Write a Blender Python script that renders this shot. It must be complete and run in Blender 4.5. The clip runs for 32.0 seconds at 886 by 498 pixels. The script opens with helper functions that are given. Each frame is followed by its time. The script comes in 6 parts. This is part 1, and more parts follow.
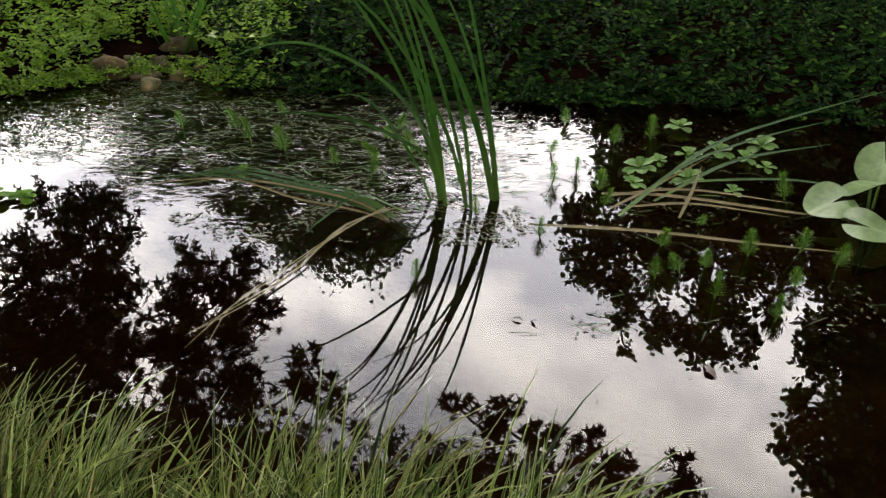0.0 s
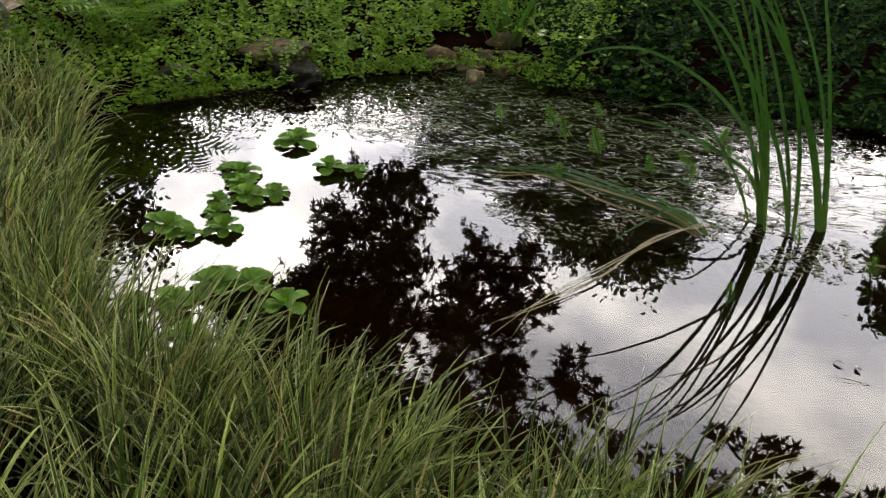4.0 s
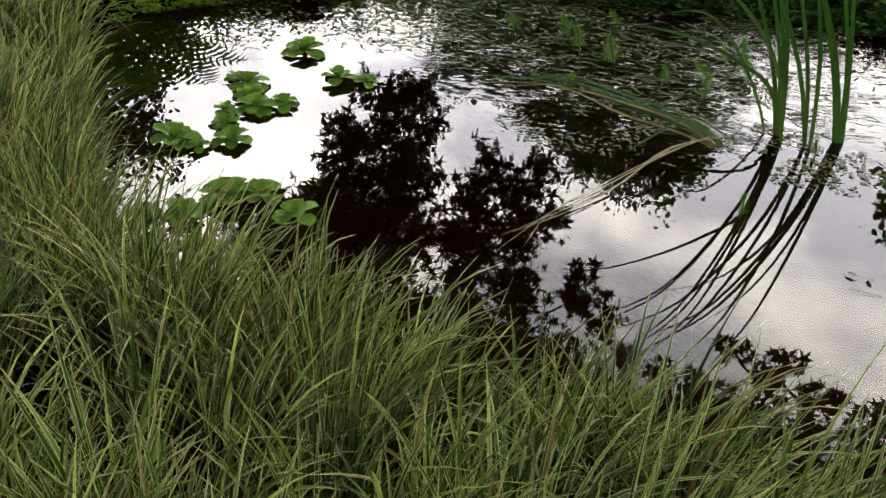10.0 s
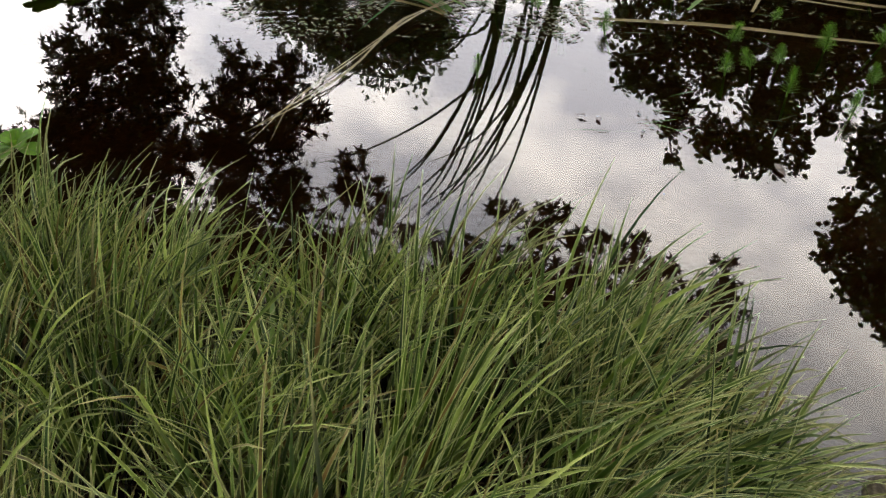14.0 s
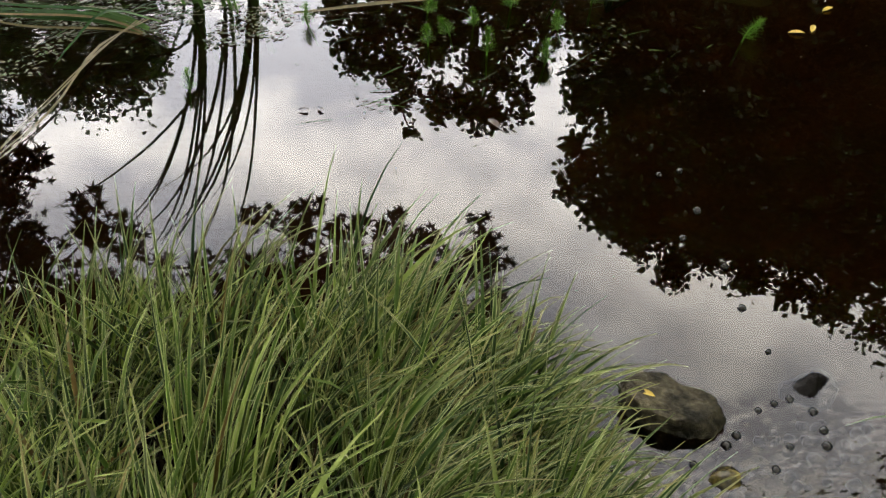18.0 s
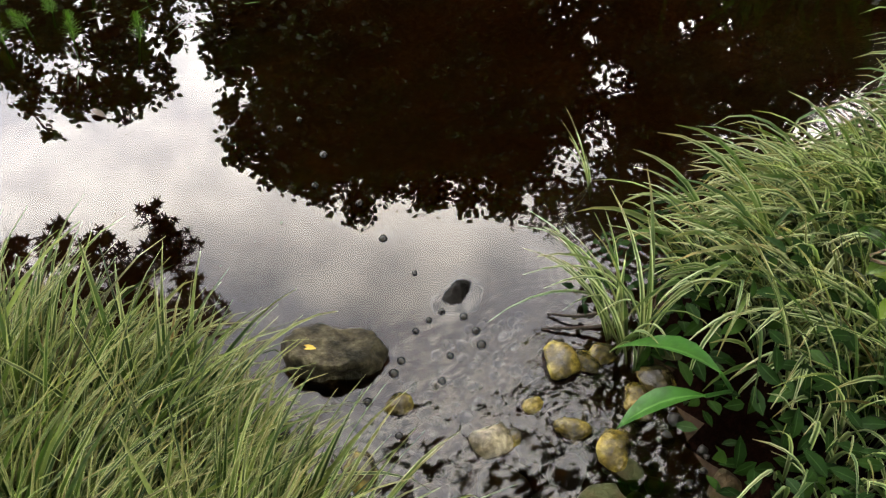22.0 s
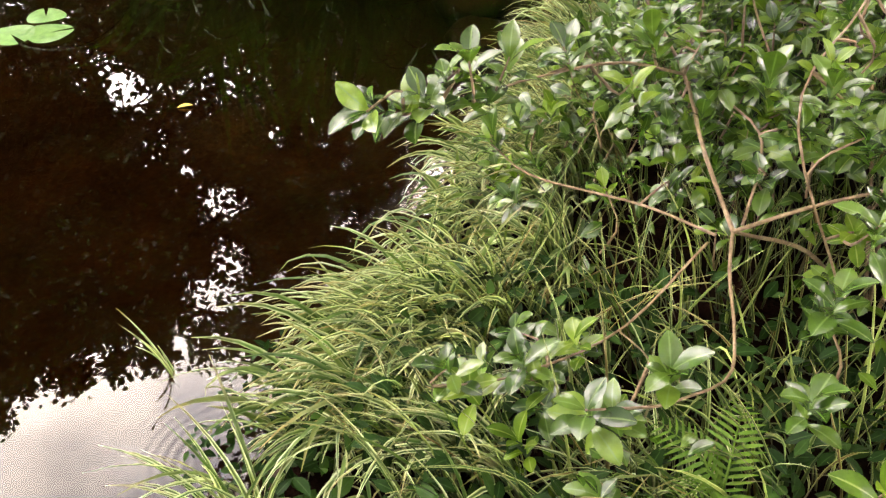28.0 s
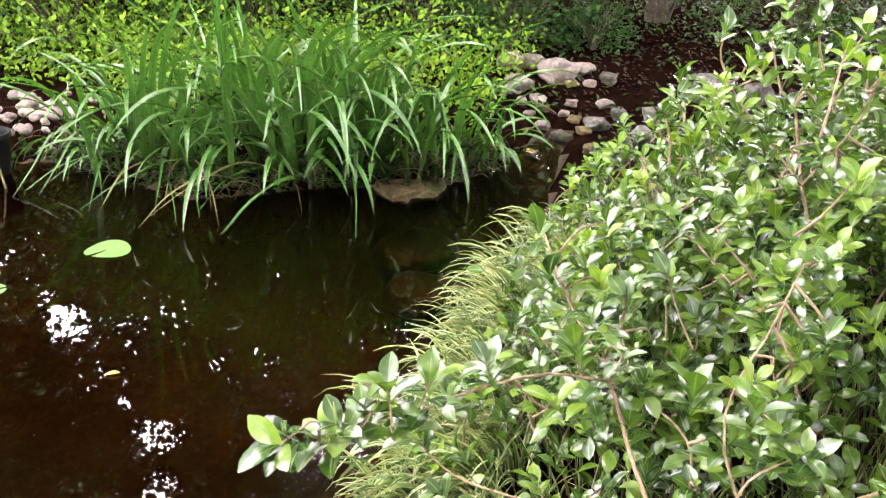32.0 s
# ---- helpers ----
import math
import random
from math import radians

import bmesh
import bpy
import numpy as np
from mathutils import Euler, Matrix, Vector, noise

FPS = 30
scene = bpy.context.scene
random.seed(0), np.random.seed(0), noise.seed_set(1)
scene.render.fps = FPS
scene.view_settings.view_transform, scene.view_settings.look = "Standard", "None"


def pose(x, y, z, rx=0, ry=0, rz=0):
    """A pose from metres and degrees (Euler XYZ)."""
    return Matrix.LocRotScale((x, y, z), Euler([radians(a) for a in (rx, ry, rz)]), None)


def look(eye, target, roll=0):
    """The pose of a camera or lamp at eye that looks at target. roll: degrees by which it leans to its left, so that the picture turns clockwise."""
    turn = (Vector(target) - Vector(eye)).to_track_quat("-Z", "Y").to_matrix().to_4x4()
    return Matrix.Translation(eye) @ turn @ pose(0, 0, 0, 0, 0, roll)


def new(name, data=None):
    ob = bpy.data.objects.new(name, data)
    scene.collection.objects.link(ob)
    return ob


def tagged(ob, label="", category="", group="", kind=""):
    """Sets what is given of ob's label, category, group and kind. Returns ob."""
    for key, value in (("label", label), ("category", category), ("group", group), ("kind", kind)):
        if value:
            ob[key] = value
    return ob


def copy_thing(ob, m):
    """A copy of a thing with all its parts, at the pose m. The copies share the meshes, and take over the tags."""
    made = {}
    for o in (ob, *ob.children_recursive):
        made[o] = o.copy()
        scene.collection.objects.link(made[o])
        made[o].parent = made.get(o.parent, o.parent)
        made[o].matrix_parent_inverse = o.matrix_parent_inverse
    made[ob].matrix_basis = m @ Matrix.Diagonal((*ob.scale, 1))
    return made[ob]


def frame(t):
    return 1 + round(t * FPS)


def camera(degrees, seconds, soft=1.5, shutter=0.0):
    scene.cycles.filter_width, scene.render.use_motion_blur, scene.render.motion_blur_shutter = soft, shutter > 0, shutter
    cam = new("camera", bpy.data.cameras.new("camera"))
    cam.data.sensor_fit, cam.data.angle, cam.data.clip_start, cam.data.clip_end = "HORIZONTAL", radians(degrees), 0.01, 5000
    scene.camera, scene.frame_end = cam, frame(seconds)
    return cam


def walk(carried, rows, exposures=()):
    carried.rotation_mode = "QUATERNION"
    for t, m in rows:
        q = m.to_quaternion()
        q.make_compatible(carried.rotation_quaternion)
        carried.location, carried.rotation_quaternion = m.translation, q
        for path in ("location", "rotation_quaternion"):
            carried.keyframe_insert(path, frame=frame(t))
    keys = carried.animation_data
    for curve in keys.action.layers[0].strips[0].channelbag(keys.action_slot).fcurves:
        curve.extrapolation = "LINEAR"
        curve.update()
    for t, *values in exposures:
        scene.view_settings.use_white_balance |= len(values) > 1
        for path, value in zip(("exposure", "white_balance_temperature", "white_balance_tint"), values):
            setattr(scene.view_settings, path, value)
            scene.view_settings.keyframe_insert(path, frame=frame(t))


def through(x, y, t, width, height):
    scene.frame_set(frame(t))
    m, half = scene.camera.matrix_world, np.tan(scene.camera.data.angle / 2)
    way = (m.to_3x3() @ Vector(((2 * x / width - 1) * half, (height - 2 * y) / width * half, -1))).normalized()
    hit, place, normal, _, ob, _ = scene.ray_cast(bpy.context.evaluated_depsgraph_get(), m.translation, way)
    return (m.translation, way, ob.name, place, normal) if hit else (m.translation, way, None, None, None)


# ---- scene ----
cam = camera(52.96, 32.0, soft=1.35)
# seconds, x, y, z, yaw, pitch, roll
ROWS = [
    (0.0, -0.000, -0.000, 1.471, -0.00, -28.34, 1.28),
    (0.5, -0.025, 0.007, 1.462, 3.21, -28.72, 1.08),
    (1.0, -0.044, 0.001, 1.458, 6.09, -28.32, 1.12),
    (1.5, -0.062, -0.013, 1.453, 7.71, -27.88, 0.70),
    (2.0, -0.085, -0.024, 1.446, 9.37, -27.43, 1.02),
    (2.5, -0.098, -0.033, 1.439, 11.47, -27.76, 1.18),
    (3.0, -0.115, -0.029, 1.432, 14.11, -28.05, 1.40),
    (3.5, -0.135, -0.024, 1.441, 16.46, -27.96, 1.14),
    (4.0, -0.140, -0.020, 1.480, 19.42, -28.51, 0.09),
    (4.5, -0.122, -0.026, 1.493, 22.75, -28.68, 0.10),
    (6.5, -0.158, -0.020, 1.451, 26.18, -27.15, -0.08),
    (7.0, -0.168, -0.020, 1.443, 26.34, -26.97, -0.16),
    (7.5, -0.172, -0.021, 1.438, 26.45, -26.74, 0.03),
    (8.0, -0.169, -0.019, 1.437, 26.68, -26.73, 0.17),
    (8.5, -0.161, -0.012, 1.444, 26.53, -27.09, -0.11),
    (9.0, -0.148, -0.008, 1.451, 24.53, -28.83, 0.10),
    (9.5, -0.137, -0.013, 1.457, 21.25, -31.19, 0.20),
    (10.0, -0.137, -0.008, 1.461, 20.36, -33.98, -0.34),
    (10.5, -0.138, -0.014, 1.467, 18.32, -36.89, -1.05),
    (11.0, -0.134, -0.013, 1.467, 16.42, -37.07, -0.79),
    (11.5, -0.121, -0.011, 1.466, 15.84, -37.11, -0.63),
    (12.0, -0.104, -0.015, 1.467, 13.68, -37.78, -1.44),
    (12.5, -0.087, -0.017, 1.462, 10.91, -38.43, -1.64),
    (13.0, -0.083, -0.016, 1.443, 9.26, -39.12, -1.34),
    (13.5, -0.075, -0.019, 1.432, 6.71, -40.28, -0.72),
    (14.0, -0.070, -0.008, 1.428, 2.86, -40.58, -0.01),
    (14.5, -0.071, -0.002, 1.430, 0.71, -40.86, 0.06),
    (16.5, -0.072, -0.039, 1.458, -10.38, -42.24, 0.64),
    (17.0, -0.058, -0.046, 1.456, -11.65, -42.04, -0.25),
    (17.5, -0.037, -0.047, 1.453, -14.90, -41.40, -0.36),
    (18.0, -0.026, -0.046, 1.452, -16.54, -41.15, -0.75),
    (18.5, -0.004, -0.061, 1.451, -20.45, -40.73, -0.15),
    (19.0, 0.003, -0.072, 1.451, -23.08, -40.23, -0.23),
    (19.5, 0.010, -0.086, 1.446, -24.85, -40.01, -0.28),
    (20.0, 0.018, -0.087, 1.438, -26.83, -41.08, -0.27),
    (20.5, 0.045, -0.083, 1.430, -29.39, -43.16, -0.90),
    (21.0, 0.087, -0.080, 1.433, -34.03, -44.03, -0.36),
    (21.5, 0.113, -0.087, 1.440, -39.28, -43.88, 0.97),
    (22.0, 0.122, -0.085, 1.442, -42.14, -43.99, 1.19),
    (22.5, 0.128, -0.093, 1.439, -43.30, -43.82, 0.73),
    (23.0, 0.139, -0.106, 1.436, -44.50, -44.07, 0.43),
    (23.5, 0.166, -0.112, 1.440, -47.90, -44.71, 0.97),
    (24.0, 0.184, -0.099, 1.444, -49.27, -44.37, 0.15),
    (24.5, 0.209, -0.105, 1.446, -52.77, -42.60, -1.15),
    (25.0, 0.244, -0.116, 1.450, -57.37, -41.02, -1.11),
    (25.5, 0.282, -0.121, 1.448, -60.98, -41.17, -0.79),
    (27.5, 0.357, -0.145, 1.488, -69.59, -38.48, 0.41),
    (28.0, 0.378, -0.154, 1.503, -69.85, -37.18, 0.04),
    (28.5, 0.397, -0.164, 1.527, -70.45, -34.89, -0.27),
    (29.0, 0.423, -0.167, 1.541, -71.05, -33.90, -0.30),
    (29.5, 0.437, -0.162, 1.565, -70.89, -32.13, -0.18),
    (30.0, 0.439, -0.159, 1.580, -70.58, -30.45, -0.51),
    (30.5, 0.444, -0.161, 1.590, -70.97, -29.44, -0.04),
    (31.0, 0.459, -0.155, 1.605, -71.75, -27.86, 0.29),
    (31.5, 0.480, -0.150, 1.619, -71.57, -25.90, 0.37),
    (32.0, 0.510, -0.157, 1.640, -73.40, -23.38, 1.60),
]
walk(cam, [(t, pose(x, y, z, 90 + p, 0, w) @ pose(0, 0, 0, 0, 0, r)) for t, x, y, z, w, p, r in ROWS],
     exposures=[(0.0, 1.58, 6700, 12), (4.0, 1.47, 6700, 12), (8.0, 1.47, 6700, 12), (13.0, 1.6, 6700, 12), (19.0, 1.7, 6600, 10), (23.0, 2.38, 6750, 13), (25.5, 2.88, 6950, 17), (28.0, 3.0, 7200, 19), (29.5, 3.3, 7100, 18), (30.5, 3.52, 6700, 19), (32.0, 3.72, 6600, 20)])

SUNWARD = (math.sin(radians(150)) * math.cos(radians(50)), math.cos(radians(150)) * math.cos(radians(50)), math.sin(radians(50)))
# overcast sky with bright and grey cloud
world = bpy.data.worlds.new("sky")
scene.world = world
world.use_nodes = True
wn, wl = world.node_tree.nodes, world.node_tree.links
sky = wn.new("ShaderNodeTexSky")
sky.sky_type, sky.sun_disc, sky.sun_elevation, sky.sun_rotation = "NISHITA", False, radians(50), radians(150)
skycol = wn.new("ShaderNodeVectorMath")
skycol.operation = "SCALE"
skycol.inputs["Scale"].default_value = 0.10
wl.new(sky.outputs["Color"], skycol.inputs[0])
wco = wn.new("ShaderNodeTexCoord")
wmap = wn.new("ShaderNodeMapping")
wmap.inputs["Scale"].default_value = (1.0, 1.0, 1.7)
wl.new(wco.outputs["Generated"], wmap.inputs["Vector"])
wno = wn.new("ShaderNodeTexNoise")
wno.inputs["Scale"].default_value, wno.inputs["Detail"].default_value, wno.inputs["Roughness"].default_value = 4.2, 7.0, 0.55
wl.new(wmap.outputs["Vector"], wno.inputs["Vector"])
wra = wn.new("ShaderNodeValToRGB")
wra.color_ramp.elements[0].position, wra.color_ramp.elements[0].color = 0.40, (1.62, 1.63, 1.74, 1)
wra.color_ramp.elements[1].position, wra.color_ramp.elements[1].color = 0.60, (4.0, 3.86, 3.6, 1)
wl.new(wno.outputs["Fac"], wra.inputs["Fac"])
wmx = wn.new("ShaderNodeMix")
wmx.data_type = "RGBA"
wmx.inputs["Factor"].default_value = 0.86
wl.new(skycol.outputs["Vector"], wmx.inputs["A"])
# hazy cloud, brighter low down than overhead
wsep = wn.new("ShaderNodeSeparateXYZ")
wl.new(wco.outputs["Generated"], wsep.inputs[0])
wglow = wn.new("ShaderNodeMapRange")
wglow.interpolation_type = "SMOOTHSTEP"
wl.new(wsep.outputs["Z"], wglow.inputs["Value"])
wglow.inputs["From Min"].default_value, wglow.inputs["From Max"].default_value = 0.46, 0.80
wglow.inputs["To Min"].default_value, wglow.inputs["To Max"].default_value = 1.62, 0.62
wbri = wn.new("ShaderNodeVectorMath")
wbri.operation = "SCALE"
wl.new(wra.outputs["Color"], wbri.inputs[0])
wl.new(wglow.outputs["Result"], wbri.inputs["Scale"])
wl.new(wbri.outputs["Vector"], wmx.inputs["B"])
wl.new(wmx.outputs["Result"], wn["Background"].inputs["Color"])
wn["Background"].inputs["Strength"].default_value = 1.0

sun = new("sun", bpy.data.lights.new("sun", "SUN"))
sun.data.energy, sun.data.angle, sun.data.color = 0.5, radians(20), (1.0, 0.96, 0.9)
sun.matrix_world = look(Vector(SUNWARD) * 20, (0, 0, 0))


# ---- tools ----
rng = np.random.default_rng(7)


def raw_mesh(name, V, faces, uv=None, smooth=True):
    """faces: list of (n, k) arrays of vertex numbers. uv: one pair a vertex."""
    me = bpy.data.meshes.new(name)
    V = np.asarray(V, dtype=np.float32)
    me.vertices.add(len(V))
    me.vertices.foreach_set("co", V.ravel())
    faces = [np.asarray(f, dtype=np.int32) for f in faces if len(f)]
    loops = np.concatenate([f.ravel() for f in faces])
    sizes = np.concatenate([np.full(len(f), f.shape[1], dtype=np.int32) for f in faces])
    me.loops.add(len(loops))
    me.loops.foreach_set("vertex_index", loops)
    me.polygons.add(len(sizes))
    me.polygons.foreach_set("loop_start", np.concatenate([[0], np.cumsum(sizes)[:-1]]).astype(np.int32))
    me.polygons.foreach_set("loop_total", sizes)
    if smooth:
        me.polygons.foreach_set("use_smooth", np.ones(len(sizes), dtype=bool))
    if uv is not None:
        layer = me.uv_layers.new(name="UVMap")
        layer.data.foreach_set("uv", np.asarray(uv, dtype=np.float32)[loops].ravel())
    me.update(calc_edges=True)
    me.validate()
    return me


def thing(name, me, mat, label="", category="", group="", kind="", parent=None):
    ob = new(name, me)
    if me is not None and mat is not None and not me.materials:
        me.materials.append(mat)
    if parent is not None:
        ob.parent = parent
    return tagged(ob, label, category, group, kind)


def empty(name, at, label, category, group="", kind=""):
    ob = new(name)
    ob.location = at
    ob.empty_display_size = 0.05
    return tagged(ob, label, category, group, kind)


def blades(base, az, length, width, t0, t1, segs=6, keel=0.25, twist=0.0, power=1.4, tip=2.2):
    """Ribbon leaves. base (n,3); az: way of the lean; t0, t1: angle from upright at foot and tip, radians."""
    n = len(base)
    s = np.linspace(0, 1, segs + 1)
    th = t0[:, None] + (t1 - t0)[:, None] * s[None, :] ** power
    step = (length / segs)[:, None]
    mid = (th[:, 1:] + th[:, :-1]) / 2
    h = np.concatenate([np.zeros((n, 1)), np.cumsum(np.sin(mid) * step, 1)], 1)
    v = np.concatenate([np.zeros((n, 1)), np.cumsum(np.cos(mid) * step, 1)], 1)
    out = np.stack([np.sin(az), np.cos(az), 0 * az], -1)
    side0 = np.stack([np.cos(az), -np.sin(az), 0 * az], -1)
    c = base[:, None, :] + h[..., None] * out[:, None, :] + v[..., None] * np.array([0, 0, 1.0])
    nrm = -np.cos(th)[..., None] * out[:, None, :] + np.sin(th)[..., None] * np.array([0, 0, 1.0])
    tw = (np.asarray(twist) * np.ones(n))[:, None] * s[None, :]
    side = side0[:, None, :] * np.cos(tw)[..., None] + nrm * np.sin(tw)[..., None]
    nr2 = nrm * np.cos(tw)[..., None] - side0[:, None, :] * np.sin(tw)[..., None]
    w = width[:, None] * 0.5 * (0.55 + 0.45 * np.minimum(s * 4, 1))[None, :] * (1 - s ** tip)[None, :] + 0.0004
    a = c - side * w[..., None] + nr2 * (w * keel)[..., None]
    b = c - nr2 * (w * keel)[..., None]
    d = c + side * w[..., None] + nr2 * (w * keel)[..., None]
    V = np.stack([a, b, d], 2).reshape(-1, 3)
    uv = np.zeros((n, segs + 1, 3, 2))
    uv[..., 0] = np.array([0, 0.5, 1.0])
    uv[..., 1] = s[None, :, None]
    k = (np.arange(n)[:, None] * (segs + 1) + np.arange(segs)[None, :]).ravel() * 3
    F = np.concatenate([np.stack([k, k + 1, k + 4, k + 3], -1), np.stack([k + 1, k + 2, k + 5, k + 4], -1)])
    return V, F, uv.reshape(-1, 2)


def frames(way, up, roll=None):
    """Right-handed frames (n,3,3), columns: across, along, normal."""
    way = way / np.linalg.norm(way, axis=1, keepdims=True)
    x = np.cross(way, up)
    x /= np.linalg.norm(x, axis=1, keepdims=True) + 1e-9
    z = np.cross(x, way)
    if roll is not None:
        c, s = np.cos(roll)[:, None], np.sin(roll)[:, None]
        x, z = x * c + z * s, z * c - x * s
    return np.stack([x, way, z], -1)


def scatter(template, pos, fr, scale):
    """template: (V, [faces], uv). scale: (n,) or (n,3)."""
    TV, TF, TU = template
    n, m = len(pos), len(TV)
    sc = np.asarray(scale, dtype=float)
    if sc.ndim == 1:
        sc = np.repeat(sc[:, None], 3, 1)
    V = np.einsum("nij,nmj->nmi", fr, TV[None] * sc[:, None, :]) + pos[:, None, :]
    F = [(np.arange(n)[:, None, None] * m + f[None]).reshape(-1, f.shape[1]) for f in TF]
    return V.reshape(-1, 3), F, np.tile(TU, (n, 1))


def leaf_template(widths, fold=0.18, curl=0.12, petiole=0.0):
    """A leaf of length 1 along y; widths at even steps from foot to tip (first and last 0)."""
    n = len(widths)
    V, U = [], []
    for i, w in enumerate(widths):
        y = i / (n - 1)
        z = -curl * y * y * 2 + curl * y
        for sx in (-1, 0, 1):
            V.append((sx * w / 2, y + petiole, z + abs(sx) * w * fold))
            U.append((0.5 + sx * 0.5, y))
    F = []
    for i in range(n - 1):
        k = i * 3
        F += [(k, k + 1, k + 4, k + 3), (k + 1, k + 2, k + 5, k + 4)]
    return np.array(V), [np.array(F)], np.array(U)


def star_template(lobes=5, inner=0.36):
    """A star-shaped leaf with pointed lobes, foot at the origin, about 1 long."""
    V, U = [(0, 0.42, 0.0)], [(0.5, 0.42)]
    k = lobes * 2 + 1
    for i in range(k):
        a = math.pi * (-0.84 + 1.68 * i / (k - 1))
        r = (0.56 if i % 2 == 0 else 0.56 * inner) * (1.0 if abs(a) < 2 else 0.8)
        V.append((math.sin(a) * r, 0.42 + math.cos(a) * r, -0.1 * r))
        U.append((0.5 + V[-1][0], V[-1][1]))
    F = [(0, i + 2, i + 1) for i in range(k - 1)]
    return np.array(V), [np.array(F)], np.array(U)


def join_parts(chunks):
    """Joins (V, [faces] or faces, uv) chunks."""
    V, F4, F3, U, o = [], [], [], [], 0
    for v, f, u in chunks:
        f = f if isinstance(f, list) else [f]
        for g in f:
            (F4 if g.shape[1] == 4 else F3).append(g + o)
        V.append(v), U.append(u)
        o += len(v)
    return np.concatenate(V), [np.concatenate(a) for a in (F4, F3) if a], np.concatenate(U)


def tube(points, radii, sides=6):
    """A tapering tube along points."""
    P = np.asarray(points, dtype=float)
    n = len(P)
    T = np.gradient(P, axis=0)
    T /= np.linalg.norm(T, axis=1, keepdims=True) + 1e-9
    ref = np.array([0.31, 0.17, 0.93]) if abs(T[0][2]) < 0.8 else np.array([1.0, 0.1, 0.05])
    X = np.cross(T, ref)
    X /= np.linalg.norm(X, axis=1, keepdims=True) + 1e-9
    Y = np.cross(T, X)
    a = np.arange(sides) * 2 * math.pi / sides
    r = np.asarray(radii, dtype=float)[:, None, None]
    V = P[:, None, :] + r * (np.cos(a)[None, :, None] * X[:, None, :] + np.sin(a)[None, :, None] * Y[:, None, :])
    U = np.stack([np.tile(np.arange(sides) / sides, (n, 1)), np.repeat(np.linspace(0, 1, n)[:, None], sides, 1)], -1)
    i, j = np.meshgrid(np.arange(n - 1), np.arange(sides), indexing="ij")
    k, k2 = i * sides + j, i * sides + (j + 1) % sides
    F = np.stack([k, k2, k2 + sides, k + sides], -1).reshape(-1, 4)
    cap = np.array([[(n - 1) * sides + q for q in range(sides)]]) if sides == 4 else np.zeros((0, 4), dtype=int)
    return V.reshape(-1, 3), np.concatenate([F, cap]) if len(cap) else F, U.reshape(-1, 2)


def curve_pts(pts, n=14):
    """A smooth line through a few points (Catmull-Rom)."""
    P = [Vector(p) for p in pts]
    P = [P[0] * 2 - P[1]] + P + [P[-1] * 2 - P[-2]]
    out = []
    m = len(P) - 3
    for q in range(n):
        f = q / (n - 1) * m
        i = min(int(f), m - 1)
        u = f - i
        a, b, c, d = P[i:i + 4]
        out.append(0.5 * ((2 * b) + (c - a) * u + (2 * a - 5 * b + 4 * c - d) * u * u + (3 * b - a - 3 * c + d) * u ** 3))
    return np.array([tuple(v) for v in out])


def strip(points, widths, side=(0, 0, 1), keel=0.15):
    """One ribbon leaf along a line of points, lying with its width towards the water's plane."""
    P = np.asarray(points, dtype=float)
    T = np.gradient(P, axis=0)
    T /= np.linalg.norm(T, axis=1, keepdims=True) + 1e-9
    X = np.cross(T, np.asarray(side, dtype=float))
    X /= np.linalg.norm(X, axis=1, keepdims=True) + 1e-9
    N = np.cross(X, T)
    w = np.asarray(widths)[:, None] / 2
    V = np.stack([P - X * w + N * w * keel, P, P + X * w + N * w * keel], 1).reshape(-1, 3)
    n = len(P)
    U = np.stack([np.tile([0, 0.5, 1.0], (n, 1)), np.repeat(np.linspace(0, 1, n)[:, None], 3, 1)], -1).reshape(-1, 2)
    k = np.arange(n - 1) * 3
    F = np.concatenate([np.stack([k, k + 1, k + 4, k + 3], -1), np.stack([k + 1, k + 2, k + 5, k + 4], -1)])
    return V, F, U


def stone_mesh(name, sx, sy, sz, seed, rough=0.25, flat=0.0, sub=3):
    bm = bmesh.new()
    bmesh.ops.create_icosphere(bm, subdivisions=sub, radius=1.0)
    o = Vector((seed * 3.7, seed * 1.3, seed * 7.1))
    cuts = []
    rs = random.Random(seed)
    for _ in range(9):
        n = Vector((rs.gauss(0, 1), rs.gauss(0, 1), rs.gauss(0, 0.8))).normalized()
        cuts.append((n, rs.uniform(0.62, 0.9)))
    for v in bm.verts:
        p = v.co.copy()
        for n, c in cuts:
            p -= n * max(0.0, p.dot(n) - c) * min(1.0, rough * 3)
        d = 1 + rough * (noise.noise(p * 1.1 + o) + 0.45 * noise.noise(p * 2.6 + o) + 0.15 * noise.noise(p * 7 + o))
        q = p * d
        if flat:
            q.z = max(min(q.z, 1 - flat), -(1 - flat * 0.6))
        v.co = (q.x * sx, q.y * sy, q.z * sz)
    me = bpy.data.meshes.new(name)
    bm.to_mesh(me)
    bm.free()
    for p in me.polygons:
        p.use_smooth = True
    return me


# ---- materials ----
def mat_new(name):
    m = bpy.data.materials.new(name)
    m.use_nodes = True
    nt = m.node_tree
    return m, nt.nodes, nt.links, nt.nodes["Principled BSDF"]


def ramp(nodes, stops):
    r = nodes.new("ShaderNodeValToRGB")
    e = r.color_ramp.elements
    while len(e) < len(stops):
        e.new(0.5)
    for el, (p, c) in zip(e, stops):
        el.position, el.color = p, (*c, 1)
    return r


